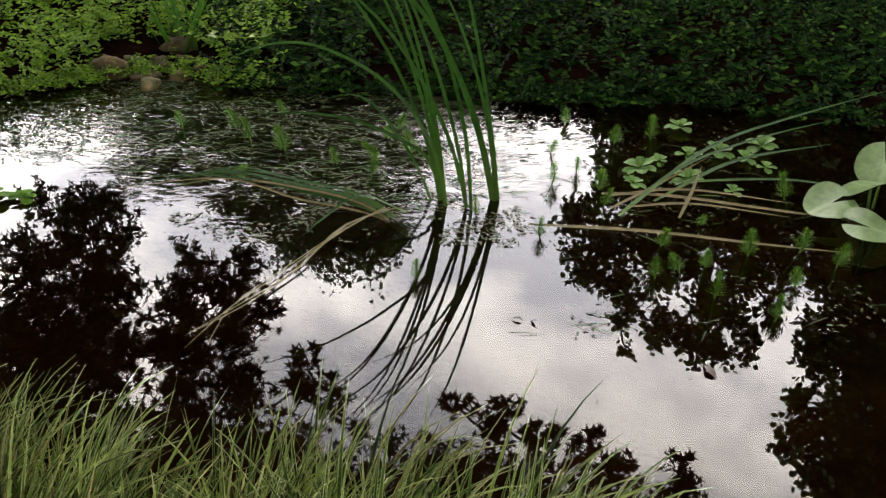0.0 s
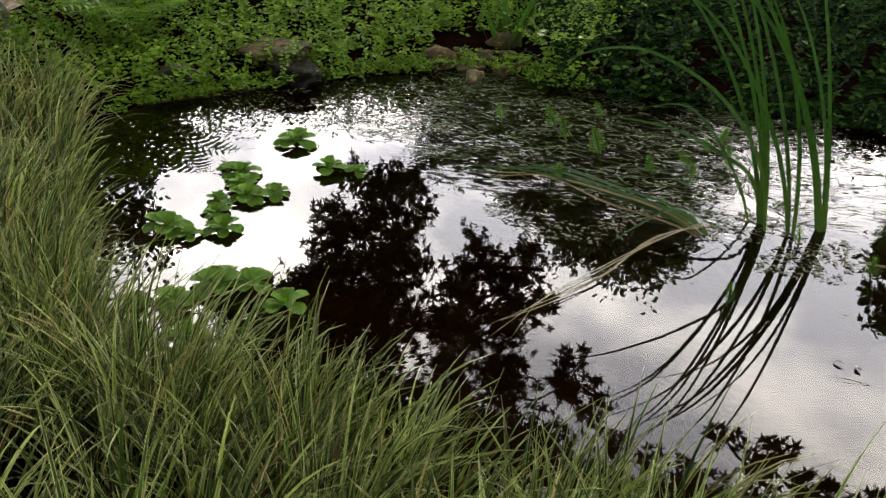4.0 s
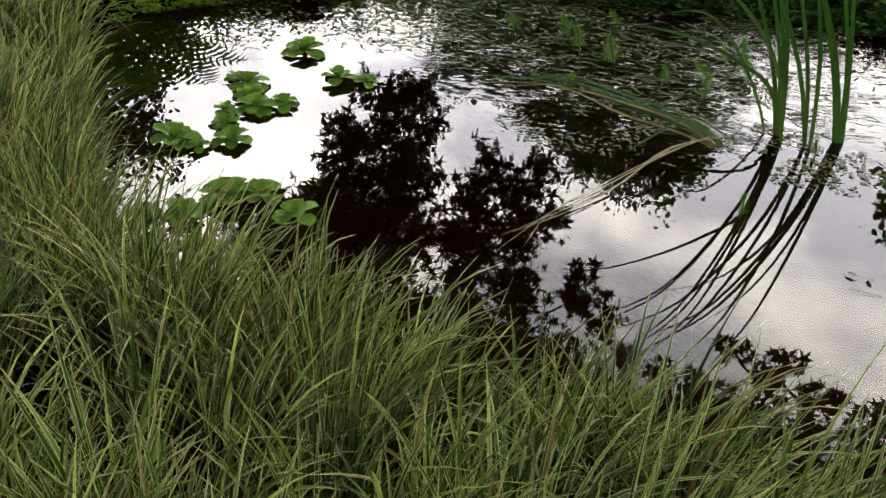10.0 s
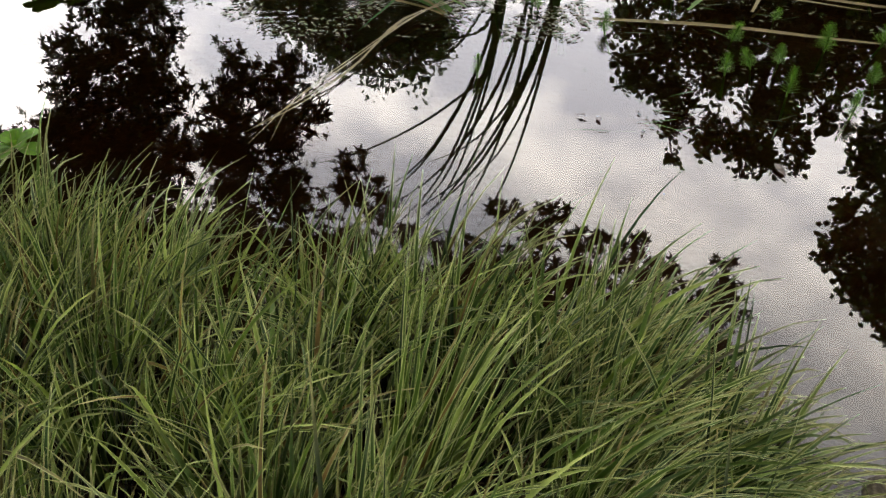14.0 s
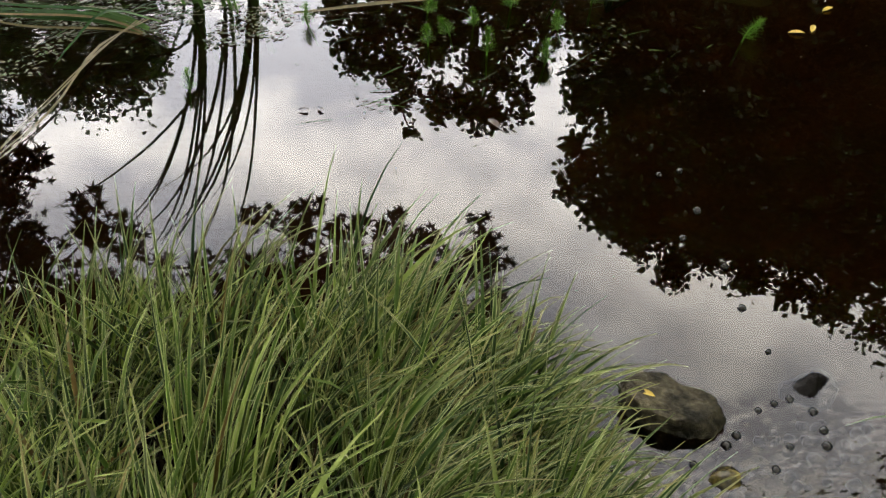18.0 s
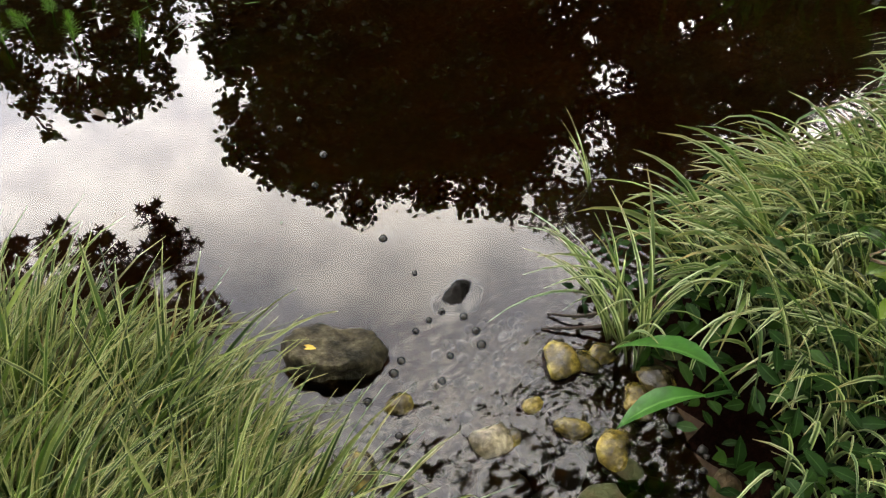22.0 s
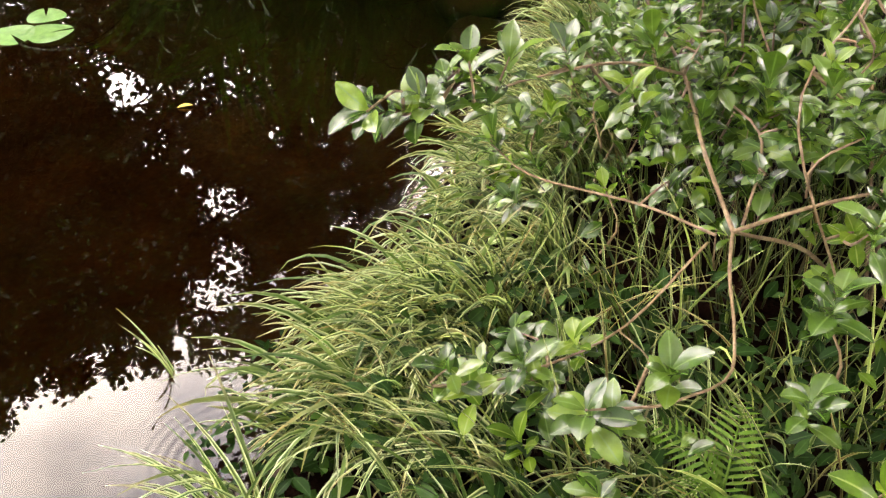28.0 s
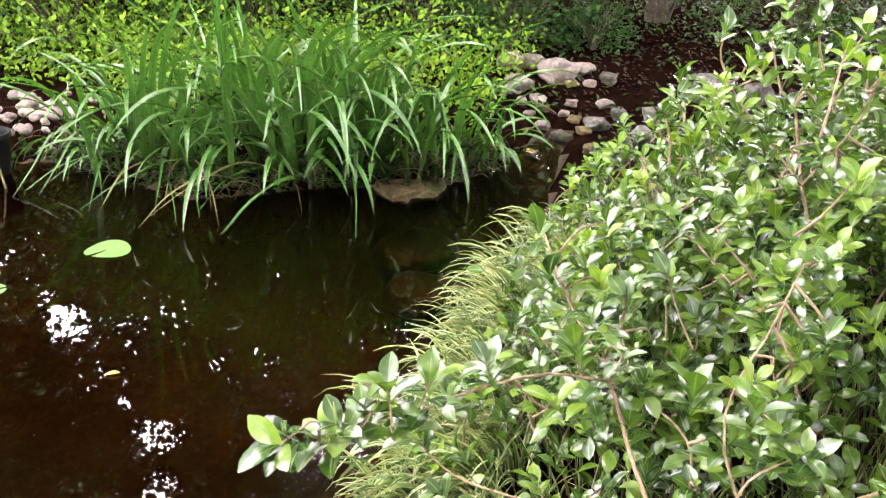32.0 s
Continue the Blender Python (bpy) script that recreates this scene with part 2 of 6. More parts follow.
def mixc(nodes, links, a, b, fac, mode="MIX"):
    m = nodes.new("ShaderNodeMix")
    m.data_type, m.blend_type = "RGBA", mode
    for sock, val in ((m.inputs["A"], a), (m.inputs["B"], b), (m.inputs["Factor"], fac)):
        if isinstance(val, (int, float)):
            sock.default_value = val
        elif isinstance(val, tuple):
            sock.default_value = (*val, 1)
        else:
            links.new(val, sock)
    return m.outputs["Result"]


def noise_fac(nodes, links, scale, detail=4.0, coord=None, rough=0.55):
    n = nodes.new("ShaderNodeTexNoise")
    n.inputs["Scale"].default_value, n.inputs["Detail"].default_value, n.inputs["Roughness"].default_value = scale, detail, rough
    if coord is None:
        g = nodes.new("ShaderNodeNewGeometry")
        coord = g.outputs["Position"]
    links.new(coord, n.inputs["Vector"])
    return n.outputs["Fac"]


def leaf_mat(name, tones, edge=None, edge_width=0.0, rough=0.42, through=0.35, spec=0.3, tip=None, vein=None, spots=None, base=None):
    """Leaf: tones vary leaf by leaf, a pale margin or stripe, a dry tip, and light coming through."""
    m, nodes, links, bsdf = mat_new(name)
    geo = nodes.new("ShaderNodeNewGeometry")
    k = len(tones)
    r = ramp(nodes, [(i / max(k - 1, 1), c) for i, c in enumerate(tones)])
    links.new(geo.outputs["Random Per Island"], r.inputs["Fac"])
    col = r.outputs["Color"]
    uv = nodes.new("ShaderNodeUVMap")
    sep = nodes.new("ShaderNodeSeparateXYZ")
    links.new(uv.outputs["UV"], sep.inputs[0])
    mott = ramp(nodes, [(0.3, (0.72, 0.74, 0.7)), (0.7, (1.18, 1.15, 1.1))])
    links.new(noise_fac(nodes, links, 38.0, 3.0), mott.inputs["Fac"])
    col = mixc(nodes, links, col, mott.outputs["Color"], 1.0, "MULTIPLY")
    a = nodes.new("ShaderNodeMath")
    a.operation = "SUBTRACT"
    links.new(sep.outputs["X"], a.inputs[0])
    a.inputs[1].default_value = 0.5
    b = nodes.new("ShaderNodeMath")
    b.operation = "ABSOLUTE"
    links.new(a.outputs[0], b.inputs[0])
    if edge is not None:
        f = nodes.new("ShaderNodeMapRange")
        links.new(b.outputs[0], f.inputs["Value"])
        f.inputs["From Min"].default_value = 0.5 - edge_width - 0.13
        f.inputs["From Max"].default_value = 0.5 - edge_width + 0.13
        w = nodes.new("ShaderNodeMath")
        w.operation = "MULTIPLY"
        links.new(f.outputs["Result"], w.inputs[0])
        wr = ramp(nodes, [(0.25, (0.1, 0.1, 0.1)), (0.6, (1, 1, 1))])
        mul = nodes.new("ShaderNodeMath")
        mul.operation = "FRACT"
        mu = nodes.new("ShaderNodeMath")
        mu.operation = "MULTIPLY"
        mu.inputs[1].default_value = 37.7
        links.new(geo.outputs["Random Per Island"], mu.inputs[0])
        links.new(mu.outputs[0], mul.inputs[0])
        links.new(mul.outputs[0], wr.inputs["Fac"])
        links.new(wr.outputs["Color"], w.inputs[1])
        col = mixc(nodes, links, col, edge, w.outputs[0])
    if vein is not None:
        f = nodes.new("ShaderNodeMapRange")
        links.new(b.outputs[0], f.inputs["Value"])
        f.inputs["From Min"].default_value, f.inputs["From Max"].default_value = 0.07, 0.0
        col = mixc(nodes, links, col, vein, f.outputs["Result"])
    if tip is not None:
        f = nodes.new("ShaderNodeMapRange")
        links.new(sep.outputs["Y"], f.inputs["Value"])
        f.inputs["From Min"].default_value, f.inputs["From Max"].default_value = 0.72, 1.05
        w = nodes.new("ShaderNodeMath")
        w.operation = "MULTIPLY"
        links.new(f.outputs["Result"], w.inputs[0])
        links.new(geo.outputs["Random Per Island"], w.inputs[1])
        col = mixc(nodes, links, col, tip, w.outputs[0])
    # foot tint; dark on sedge, where shade between blades is put in
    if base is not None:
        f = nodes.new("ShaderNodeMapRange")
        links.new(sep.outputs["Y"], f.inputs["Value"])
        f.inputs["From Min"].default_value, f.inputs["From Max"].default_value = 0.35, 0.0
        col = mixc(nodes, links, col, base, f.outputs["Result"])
    if spots is not None:
        sp = ramp(nodes, [(0.66, (0, 0, 0)), (0.74, (1, 1, 1))])
        links.new(noise_fac(nodes, links, 22.0, 2.0), sp.inputs["Fac"])
        col = mixc(nodes, links, col, spots, sp.outputs["Color"])
    links.new(col, bsdf.inputs["Base Color"])
    bsdf.inputs["Roughness"].default_value = rough
    bsdf.inputs["Specular IOR Level"].default_value = spec
    bump = nodes.new("ShaderNodeBump")
    bump.inputs["Strength"].default_value, bump.inputs["Distance"].default_value = 0.25, 0.002
    links.new(noise_fac(nodes, links, 180.0, 2.0), bump.inputs["Height"])
    links.new(bump.outputs["Normal"], bsdf.inputs["Normal"])
    if through > 0:
        tr = nodes.new("ShaderNodeBsdfTranslucent")
        links.new(mixc(nodes, links, col, (1.0, 1.15, 0.45), 1.0, "MULTIPLY"), tr.inputs["Color"])
        mx = nodes.new("ShaderNodeMixShader")
        mx.inputs[0].default_value = through
        links.new(bsdf.outputs[0], mx.inputs[1])
        links.new(tr.outputs[0], mx.inputs[2])
        links.new(mx.outputs[0], nodes["Material Output"].inputs["Surface"])
    return m


def plain_mat(name, stops, scale=8.0, rough=0.8, bump=0.4, dist=0.01, scale2=60.0, spec=0.3, tint=None, tint_scale=3.0, rand=0.0):
    """Mineral, soil or bark: two scales of noise in the colour, and relief."""
    m, nodes, links, bsdf = mat_new(name)
    tc = nodes.new("ShaderNodeNewGeometry").outputs["Position"]
    r = ramp(nodes, stops)
    links.new(noise_fac(nodes, links, scale, 6.0, tc, 0.6), r.inputs["Fac"])
    col = r.outputs["Color"]
    fine = ramp(nodes, [(0.25, (0.6, 0.6, 0.6)), (0.75, (1.3, 1.3, 1.3))])
    links.new(noise_fac(nodes, links, scale2, 3.0, tc), fine.inputs["Fac"])
    col = mixc(nodes, links, col, fine.outputs["Color"], 1.0, "MULTIPLY")
    if tint is not None:
        t = ramp(nodes, [(0.48, (0, 0, 0)), (0.62, (1, 1, 1))])
        links.new(noise_fac(nodes, links, tint_scale, 4.0, tc), t.inputs["Fac"])
        col = mixc(nodes, links, col, tint, t.outputs["Color"])
    if rand:
        oi = nodes.new("ShaderNodeObjectInfo")
        rr = ramp(nodes, [(0.0, (1 - rand, 1 - rand, 1 - rand)), (1.0, (1 + rand, 1 + rand * 0.9, 1 + rand * 0.7))])
        links.new(oi.outputs["Random"], rr.inputs["Fac"])
        col = mixc(nodes, links, col, rr.outputs["Color"], 1.0, "MULTIPLY")
    links.new(col, bsdf.inputs["Base Color"])
    bsdf.inputs["Roughness"].default_value = rough
    bsdf.inputs["Specular IOR Level"].default_value = spec
    b = nodes.new("ShaderNodeBump")
    b.inputs["Strength"].default_value, b.inputs["Distance"].default_value = bump, dist
    links.new(noise_fac(nodes, links, scale2 * 0.6, 5.0, tc), b.inputs["Height"])
    links.new(b.outputs["Normal"], bsdf.inputs["Normal"])
    return m


def water_mat():
    """Still pond water: clear brown, with a mirror gloss by Fresnel and faint ripples."""
    m, nodes, links, bsdf = mat_new("pond water")
    nodes.remove(bsdf)
    geo = nodes.new("ShaderNodeNewGeometry")
    tr = nodes.new("ShaderNodeBsdfTransparent")
    tr.inputs["Color"].default_value = (0.42, 0.28, 0.15, 1)
    gl = nodes.new("ShaderNodeBsdfGlossy")
    gl.inputs["Roughness"].default_value = 0.0
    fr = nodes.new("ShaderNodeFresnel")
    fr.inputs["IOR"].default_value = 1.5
    mx = nodes.new("ShaderNodeMixShader")
    # ripples: faint everywhere, stronger in the running shallows
    def swell(scale, detail, stretch):
        mp = nodes.new("ShaderNodeMapping")
        mp.inputs["Scale"].default_value = stretch
        links.new(geo.outputs["Position"], mp.inputs["Vector"])
        n = nodes.new("ShaderNodeTexNoise")
        n.inputs["Scale"].default_value, n.inputs["Detail"].default_value = scale, detail
        links.new(mp.outputs["Vector"], n.inputs["Vector"])
        s = nodes.new("ShaderNodeVectorMath")
        s.operation = "SUBTRACT"
        links.new(n.outputs["Color"], s.inputs[0])
        s.inputs[1].default_value = (0.5, 0.5, 0.5)
        return s.outputs[0]

    def scaled(vec, k):
        s = nodes.new("ShaderNodeVectorMath")
        s.operation = "SCALE"
        links.new(vec, s.inputs[0])
        if isinstance(k, float):
            s.inputs["Scale"].default_value = k
        else:
            links.new(k, s.inputs["Scale"])
        return s.outputs[0]

    def plus(a, b):
        s = nodes.new("ShaderNodeVectorMath")
        links.new(a, s.inputs[0])
        links.new(b, s.inputs[1])
        return s.outputs[0]

    def near(place, far, close, top):
        d = nodes.new("ShaderNodeVectorMath")
        d.operation = "DISTANCE"
        links.new(geo.outputs["Position"], d.inputs[0])
        d.inputs[1].default_value = place
        mr = nodes.new("ShaderNodeMapRange")
        mr.interpolation_type = "SMOOTHSTEP"
        links.new(d.outputs["Value"], mr.inputs["Value"])
        mr.inputs["From Min"].default_value, mr.inputs["From Max"].default_value = far, close
        mr.inputs["To Min"].default_value, mr.inputs["To Max"].default_value = 0.0, top
        return mr.outputs["Result"]

    flat = nodes.new("ShaderNodeVectorMath")
    flat.operation = "MULTIPLY"
    total = plus(scaled(swell(3.0, 0.0, (1, 1, 1)), 0.003), scaled(swell(30.0, 2.0, (1.0, 1.5, 1)), near((0.84, 0.40, 0.0), 0.62, 0.2, 0.5)))
    total = plus(total, scaled(swell(30.0, 1.0, (0.5, 1.6, 1)), near((-0.6, 3.9, 0.0), 1.9, 0.7, 0.02)))
    # film of weed that dimples the surface among the reeds, in patches
    patch = nodes.new("ShaderNodeMapRange")
    patch.interpolation_type = "SMOOTHSTEP"
    links.new(noise_fac(nodes, links, 5.5, 5.0), patch.inputs["Value"])
    patch.inputs["From Min"].default_value, patch.inputs["From Max"].default_value = 0.42, 0.58
    film = nodes.new("ShaderNodeMath")
    film.operation = "MULTIPLY"
    links.new(patch.outputs["Result"], film.inputs[0])
    links.new(near((-0.5, 3.95, 0.0), 1.25, 0.75, 0.7), film.inputs[1])
    total = plus(total, scaled(swell(40.0, 2.0, (0.4, 1.3, 1)), film.outputs[0]))

    def rings(place, reach, pitch, high):
        away = nodes.new("ShaderNodeVectorMath")
        away.operation = "SUBTRACT"
        links.new(geo.outputs["Position"], away.inputs[0])
        away.inputs[1].default_value = place
        far = nodes.new("ShaderNodeVectorMath")
        far.operation = "LENGTH"
        links.new(away.outputs[0], far.inputs[0])
        unit = nodes.new("ShaderNodeVectorMath")
        unit.operation = "NORMALIZE"
        links.new(away.outputs[0], unit.inputs[0])
        turn = nodes.new("ShaderNodeMath")
        turn.operation = "MULTIPLY"
        links.new(far.outputs["Value"], turn.inputs[0])
        turn.inputs[1].default_value = 2 * math.pi / pitch
        sine = nodes.new("ShaderNodeMath")
        sine.operation = "SINE"
        links.new(turn.outputs[0], sine.inputs[0])
        amp = nodes.new("ShaderNodeMath")
        amp.operation = "MULTIPLY"
        links.new(sine.outputs[0], amp.inputs[0])
        links.new(near(place, reach, reach * 0.25, high), amp.inputs[1])
        return scaled(unit.outputs[0], amp.outputs[0])

    for place, reach, pitch, high in (((1.08, 0.62, 0.0), 0.34, 0.021, 0.016), ((1.0, 0.52, 0.0), 0.2, 0.016, 0.04), ((1.38, 0.7, 0.0), 0.3, 0.024, 0.02), ((2.6, 0.72, 0.0), 0.5, 0.03, 0.012)):
        total = plus(total, rings(place, reach, pitch, high))
    links.new(total, flat.inputs[0])
    flat.inputs[1].default_value = (1, 1, 0)
    nm = nodes.new("ShaderNodeVectorMath")
    nm.operation = "NORMALIZE"
    links.new(plus(geo.outputs["Normal"], flat.outputs[0]), nm.inputs[0])
    links.new(nm.outputs[0], gl.inputs["Normal"])
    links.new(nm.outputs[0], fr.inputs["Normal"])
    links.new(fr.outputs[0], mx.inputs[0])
    links.new(tr.outputs[0], mx.inputs[1])
    links.new(gl.outputs[0], mx.inputs[2])
    links.new(mx.outputs[0], nodes["Material Output"].inputs["Surface"])
    return m


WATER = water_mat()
MUD = plain_mat("dark pond mud", [(0.3, (0.018, 0.011, 0.006)), (0.55, (0.038, 0.022, 0.011)), (0.8, (0.08, 0.044, 0.02))], 3.0, 0.9, 0.5, 0.02, 40.0)
# near black: the trees' shade on the soil is put into its colour
SOIL = plain_mat("shade-darkened garden soil", [(0.3, (0.003, 0.0014, 0.001)), (0.6, (0.008, 0.0036, 0.0026)), (0.85, (0.022, 0.0095, 0.007))], 6.0, 0.95, 0.8, 0.02, 55.0, 0.0)
ROCK = plain_mat("grey brown rock", [(0.25, (0.03, 0.021, 0.011)), (0.5, (0.085, 0.06, 0.03)), (0.75, (0.2, 0.15, 0.085))], 11.0, 0.8, 1.0, 0.02, 45.0, 0.15, tint=(0.05, 0.055, 0.024), tint_scale=7.0, rand=0.25)
WETROCK = plain_mat("wet mossy stone", [(0.25, (0.010, 0.009, 0.007)), (0.55, (0.026, 0.023, 0.017)), (0.8, (0.06, 0.05, 0.038))], 16.0, 0.5, 0.5, 0.006, 90.0, 0.5, tint=(0.022, 0.022, 0.009), tint_scale=11.0, rand=0.3)
MOSSROCK = plain_mat("mossy wet rock", [(0.34, (0.018, 0.015, 0.009)), (0.46, (0.055, 0.046, 0.027)), (0.57, (0.10, 0.087, 0.05)), (0.72, (0.26, 0.23, 0.16))], 26.0, 0.6, 1.0, 0.012, 60.0, 0.12, tint=(0.010, 0.009, 0.005), tint_scale=9.0)
DARKROCK = plain_mat("black wet stone", [(0.3, (0.004, 0.0035, 0.003)), (0.6, (0.012, 0.010, 0.008)), (0.8, (0.03, 0.025, 0.02))], 22.0, 0.4, 0.8, 0.008, 70.0, 0.12)
GREYROCK = plain_mat("weathered grey boulder", [(0.3, (0.03, 0.028, 0.024)), (0.5, (0.085, 0.08, 0.07)), (0.7, (0.16, 0.15, 0.135))], 7.0, 0.85, 1.0, 0.03, 40.0, 0.1, tint=(0.05, 0.05, 0.03), tint_scale=5.0)
OCHRE = plain_mat("wet ochre pebble", [(0.3, (0.025, 0.02, 0.007)), (0.5, (0.10, 0.075, 0.014)), (0.72, (0.40, 0.31, 0.07))], 24.0, 0.2, 0.7, 0.006, 110.0, 0.5, tint=(0.03, 0.024, 0.01), tint_scale=16.0, rand=0.3)
PALEWET = plain_mat("pale wet pebble", [(0.3, (0.06, 0.05, 0.03)), (0.5, (0.15, 0.125, 0.075)), (0.72, (0.38, 0.33, 0.2))], 24.0, 0.25, 0.7, 0.006, 110.0, 0.5, tint=(0.05, 0.042, 0.02), tint_scale=16.0)
PALE = plain_mat("pale dry stone", [(0.25, (0.11, 0.088, 0.082)), (0.55, (0.19, 0.155, 0.145)), (0.8, (0.33, 0.28, 0.26))], 14.0, 0.8, 0.9, 0.015, 60.0, rand=0.35)
BARK = plain_mat("bark", [(0.3, (0.03, 0.022, 0.016)), (0.6, (0.075, 0.055, 0.04)), (0.8, (0.13, 0.10, 0.075))], 12.0, 0.9, 0.8, 0.012, 70.0)
TWIG = plain_mat("light brown shrub bark", [(0.3, (0.10, 0.066, 0.036)), (0.55, (0.2, 0.14, 0.08)), (0.8, (0.36, 0.28, 0.18))], 30.0, 0.7, 0.4, 0.003, 160.0)
# wide tones: top-lit and shaded blades put into the colour, feet darker too
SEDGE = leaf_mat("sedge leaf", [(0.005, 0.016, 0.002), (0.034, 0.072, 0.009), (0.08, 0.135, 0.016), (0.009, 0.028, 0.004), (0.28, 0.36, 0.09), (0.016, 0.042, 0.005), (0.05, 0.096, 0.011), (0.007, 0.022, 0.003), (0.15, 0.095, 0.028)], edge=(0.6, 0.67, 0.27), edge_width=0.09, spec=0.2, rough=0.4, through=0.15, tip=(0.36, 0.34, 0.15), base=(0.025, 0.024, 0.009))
VARIEG = leaf_mat("variegated sedge leaf", [(0.022, 0.065, 0.014), (0.08, 0.15, 0.032), (0.04, 0.095, 0.02), (0.15, 0.22, 0.06), (0.027, 0.075, 0.015), (0.2, 0.23, 0.09)], edge=(0.64, 0.70, 0.43), edge_width=0.24, spec=0.22, rough=0.42, through=0.34, tip=(0.4, 0.28, 0.13), base=(0.07, 0.08, 0.03))
PALESEDGE = leaf_mat("pale sedge leaf", [(0.010, 0.03, 0.005), (0.05, 0.10, 0.015), (0.10, 0.155, 0.026), (0.02, 0.052, 0.008), (0.2, 0.24, 0.065)], edge=(0.54, 0.57, 0.28), edge_width=0.15, spec=0.25, rough=0.42, through=0.28, tip=(0.35, 0.28, 0.12), base=(0.05, 0.07, 0.02))
REED = leaf_mat("reed leaf", [(0.012, 0.042, 0.007), (0.022, 0.066, 0.011), (0.036, 0.095, 0.017)], rough=0.38, spec=0.25, through=0.3, base=(0.10, 0.17, 0.04))
DRYREED = leaf_mat("dying reed leaf", [(0.07, 0.08, 0.03), (0.14, 0.12, 0.05), (0.2, 0.10, 0.035)], rough=0.55, through=0.2)
# dark tones up to bright ones put leaf highlights into the colour
IRIS = leaf_mat("iris leaf", [(0.010, 0.04, 0.007), (0.035, 0.105, 0.018), (0.016, 0.058, 0.010), (0.06, 0.15, 0.03), (0.018, 0.068, 0.014), (0.11, 0.215, 0.05)], rough=0.25, through=0.26, spec=0.8, vein=(0.02, 0.07, 0.012), base=(0.03, 0.05, 0.012))
# near-black tones with few bright ones: shaded and lit leaves put into colour
HEDGE = leaf_mat("dark periwinkle leaf with shade in its tones", [(0.002, 0.006, 0.0015), (0.003, 0.010, 0.002), (0.002, 0.007, 0.002), (0.012, 0.036, 0.006), (0.003, 0.009, 0.002), (0.002, 0.008, 0.002), (0.022, 0.06, 0.009), (0.003, 0.010, 0.002), (0.06, 0.13, 0.02)], rough=0.6, through=0.06, spec=0.02, vein=(0.02, 0.045, 0.015))
WEED = leaf_mat("yellow green weed leaf", [(0.055, 0.115, 0.013), (0.11, 0.21, 0.022), (0.19, 0.30, 0.036), (0.07, 0.14, 0.017)], rough=0.5, through=0.35, spec=0.06)
LETTUCE = leaf_mat("water lettuce leaf", [(0.04, 0.11, 0.014), (0.08, 0.18, 0.022), (0.12, 0.235, 0.032), (0.06, 0.14, 0.018)], rough=0.6, spec=0.1, through=0.35, vein=(0.10, 0.18, 0.05), spots=(0.07, 0.10, 0.02))
CRESS = leaf_mat("pale water plant leaf", [(0.085, 0.17, 0.04), (0.12, 0.22, 0.06), (0.15, 0.25, 0.07)], rough=0.42, spec=0.15, through=0.3, vein=(0.18, 0.27, 0.11))
FEATHER = leaf_mat("parrot feather leaf", [(0.06, 0.14, 0.02), (0.09, 0.18, 0.028), (0.13, 0.22, 0.04)], rough=0.5, through=0.4, spec=0.05)
PAD = leaf_mat("lily pad", [(0.11, 0.22, 0.06), (0.14, 0.26, 0.08), (0.17, 0.28, 0.09)], rough=0.3, through=0.1)
LILY = leaf_mat("pale lily leaf", [(0.10, 0.17, 0.06), (0.14, 0.21, 0.08), (0.17, 0.24, 0.10)], rough=0.28, through=0.15, spec=0.6, vein=(0.2, 0.27, 0.13))
SHRUB = leaf_mat("glossy shrub leaf", [(0.012, 0.036, 0.006), (0.05, 0.105, 0.013), (0.025, 0.066, 0.009), (0.09, 0.165, 0.02), (0.035, 0.08, 0.010), (0.15, 0.24, 0.032)], rough=0.24, through=0.28, vein=(0.12, 0.2, 0.05), spec=0.9)
SHOOT = leaf_mat("young shrub leaf", [(0.07, 0.14, 0.014), (0.11, 0.19, 0.02), (0.17, 0.26, 0.032)], rough=0.26, through=0.4, vein=(0.24, 0.33, 0.08), spec=0.5)
IVY = leaf_mat("low dark green leaf", [(0.008, 0.026, 0.005), (0.016, 0.046, 0.008), (0.01, 0.03, 0.006), (0.04, 0.09, 0.016)], rough=0.45, spec=0.1, through=0.15, vein=(0.04, 0.08, 0.025))
BROAD = leaf_mat("broad green leaf", [(0.035, 0.13, 0.018), (0.05, 0.16, 0.025)], rough=0.36, through=0.35, vein=(0.12, 0.28, 0.07))
FERN = leaf_mat("fern leaf", [(0.09, 0.18, 0.024), (0.13, 0.23, 0.032)], rough=0.5, through=0.45)
CROWN = leaf_mat("tree leaf", [(0.03, 0.06, 0.018), (0.045, 0.085, 0.022), (0.06, 0.105, 0.03)], rough=0.45, through=0.18)
MAPLE = leaf_mat("star shaped tree leaf", [(0.03, 0.05, 0.018), (0.045, 0.07, 0.02), (0.05, 0.09, 0.025)], rough=0.45, through=0.10)
FLECK = leaf_mat("floating debris", [(0.03, 0.03, 0.012), (0.07, 0.075, 0.03), (0.10, 0.085, 0.05), (0.055, 0.09, 0.025)], rough=0.4, through=0.0, spec=0.12)
YELLOW = leaf_mat("fallen yellow leaf", [(0.55, 0.36, 0.05), (0.65, 0.47, 0.1)], rough=0.45, through=0.2)
WITHERED = leaf_mat("withered iris leaf", [(0.02, 0.014, 0.008), (0.05, 0.035, 0.017), (0.02, 0.04, 0.01), (0.13, 0.10, 0.05), (0.03, 0.02, 0.01), (0.05, 0.09, 0.02)], rough=0.55, through=0.15, spec=0.15)
STRAND = leaf_mat("drowned weed", [(0.010, 0.018, 0.005), (0.03, 0.06, 0.012), (0.04, 0.04, 0.02), (0.018, 0.04, 0.008), (0.07, 0.12, 0.025), (0.025, 0.05, 0.010), (0.10, 0.09, 0.05)], rough=0.5, through=0.0, spec=0.08)
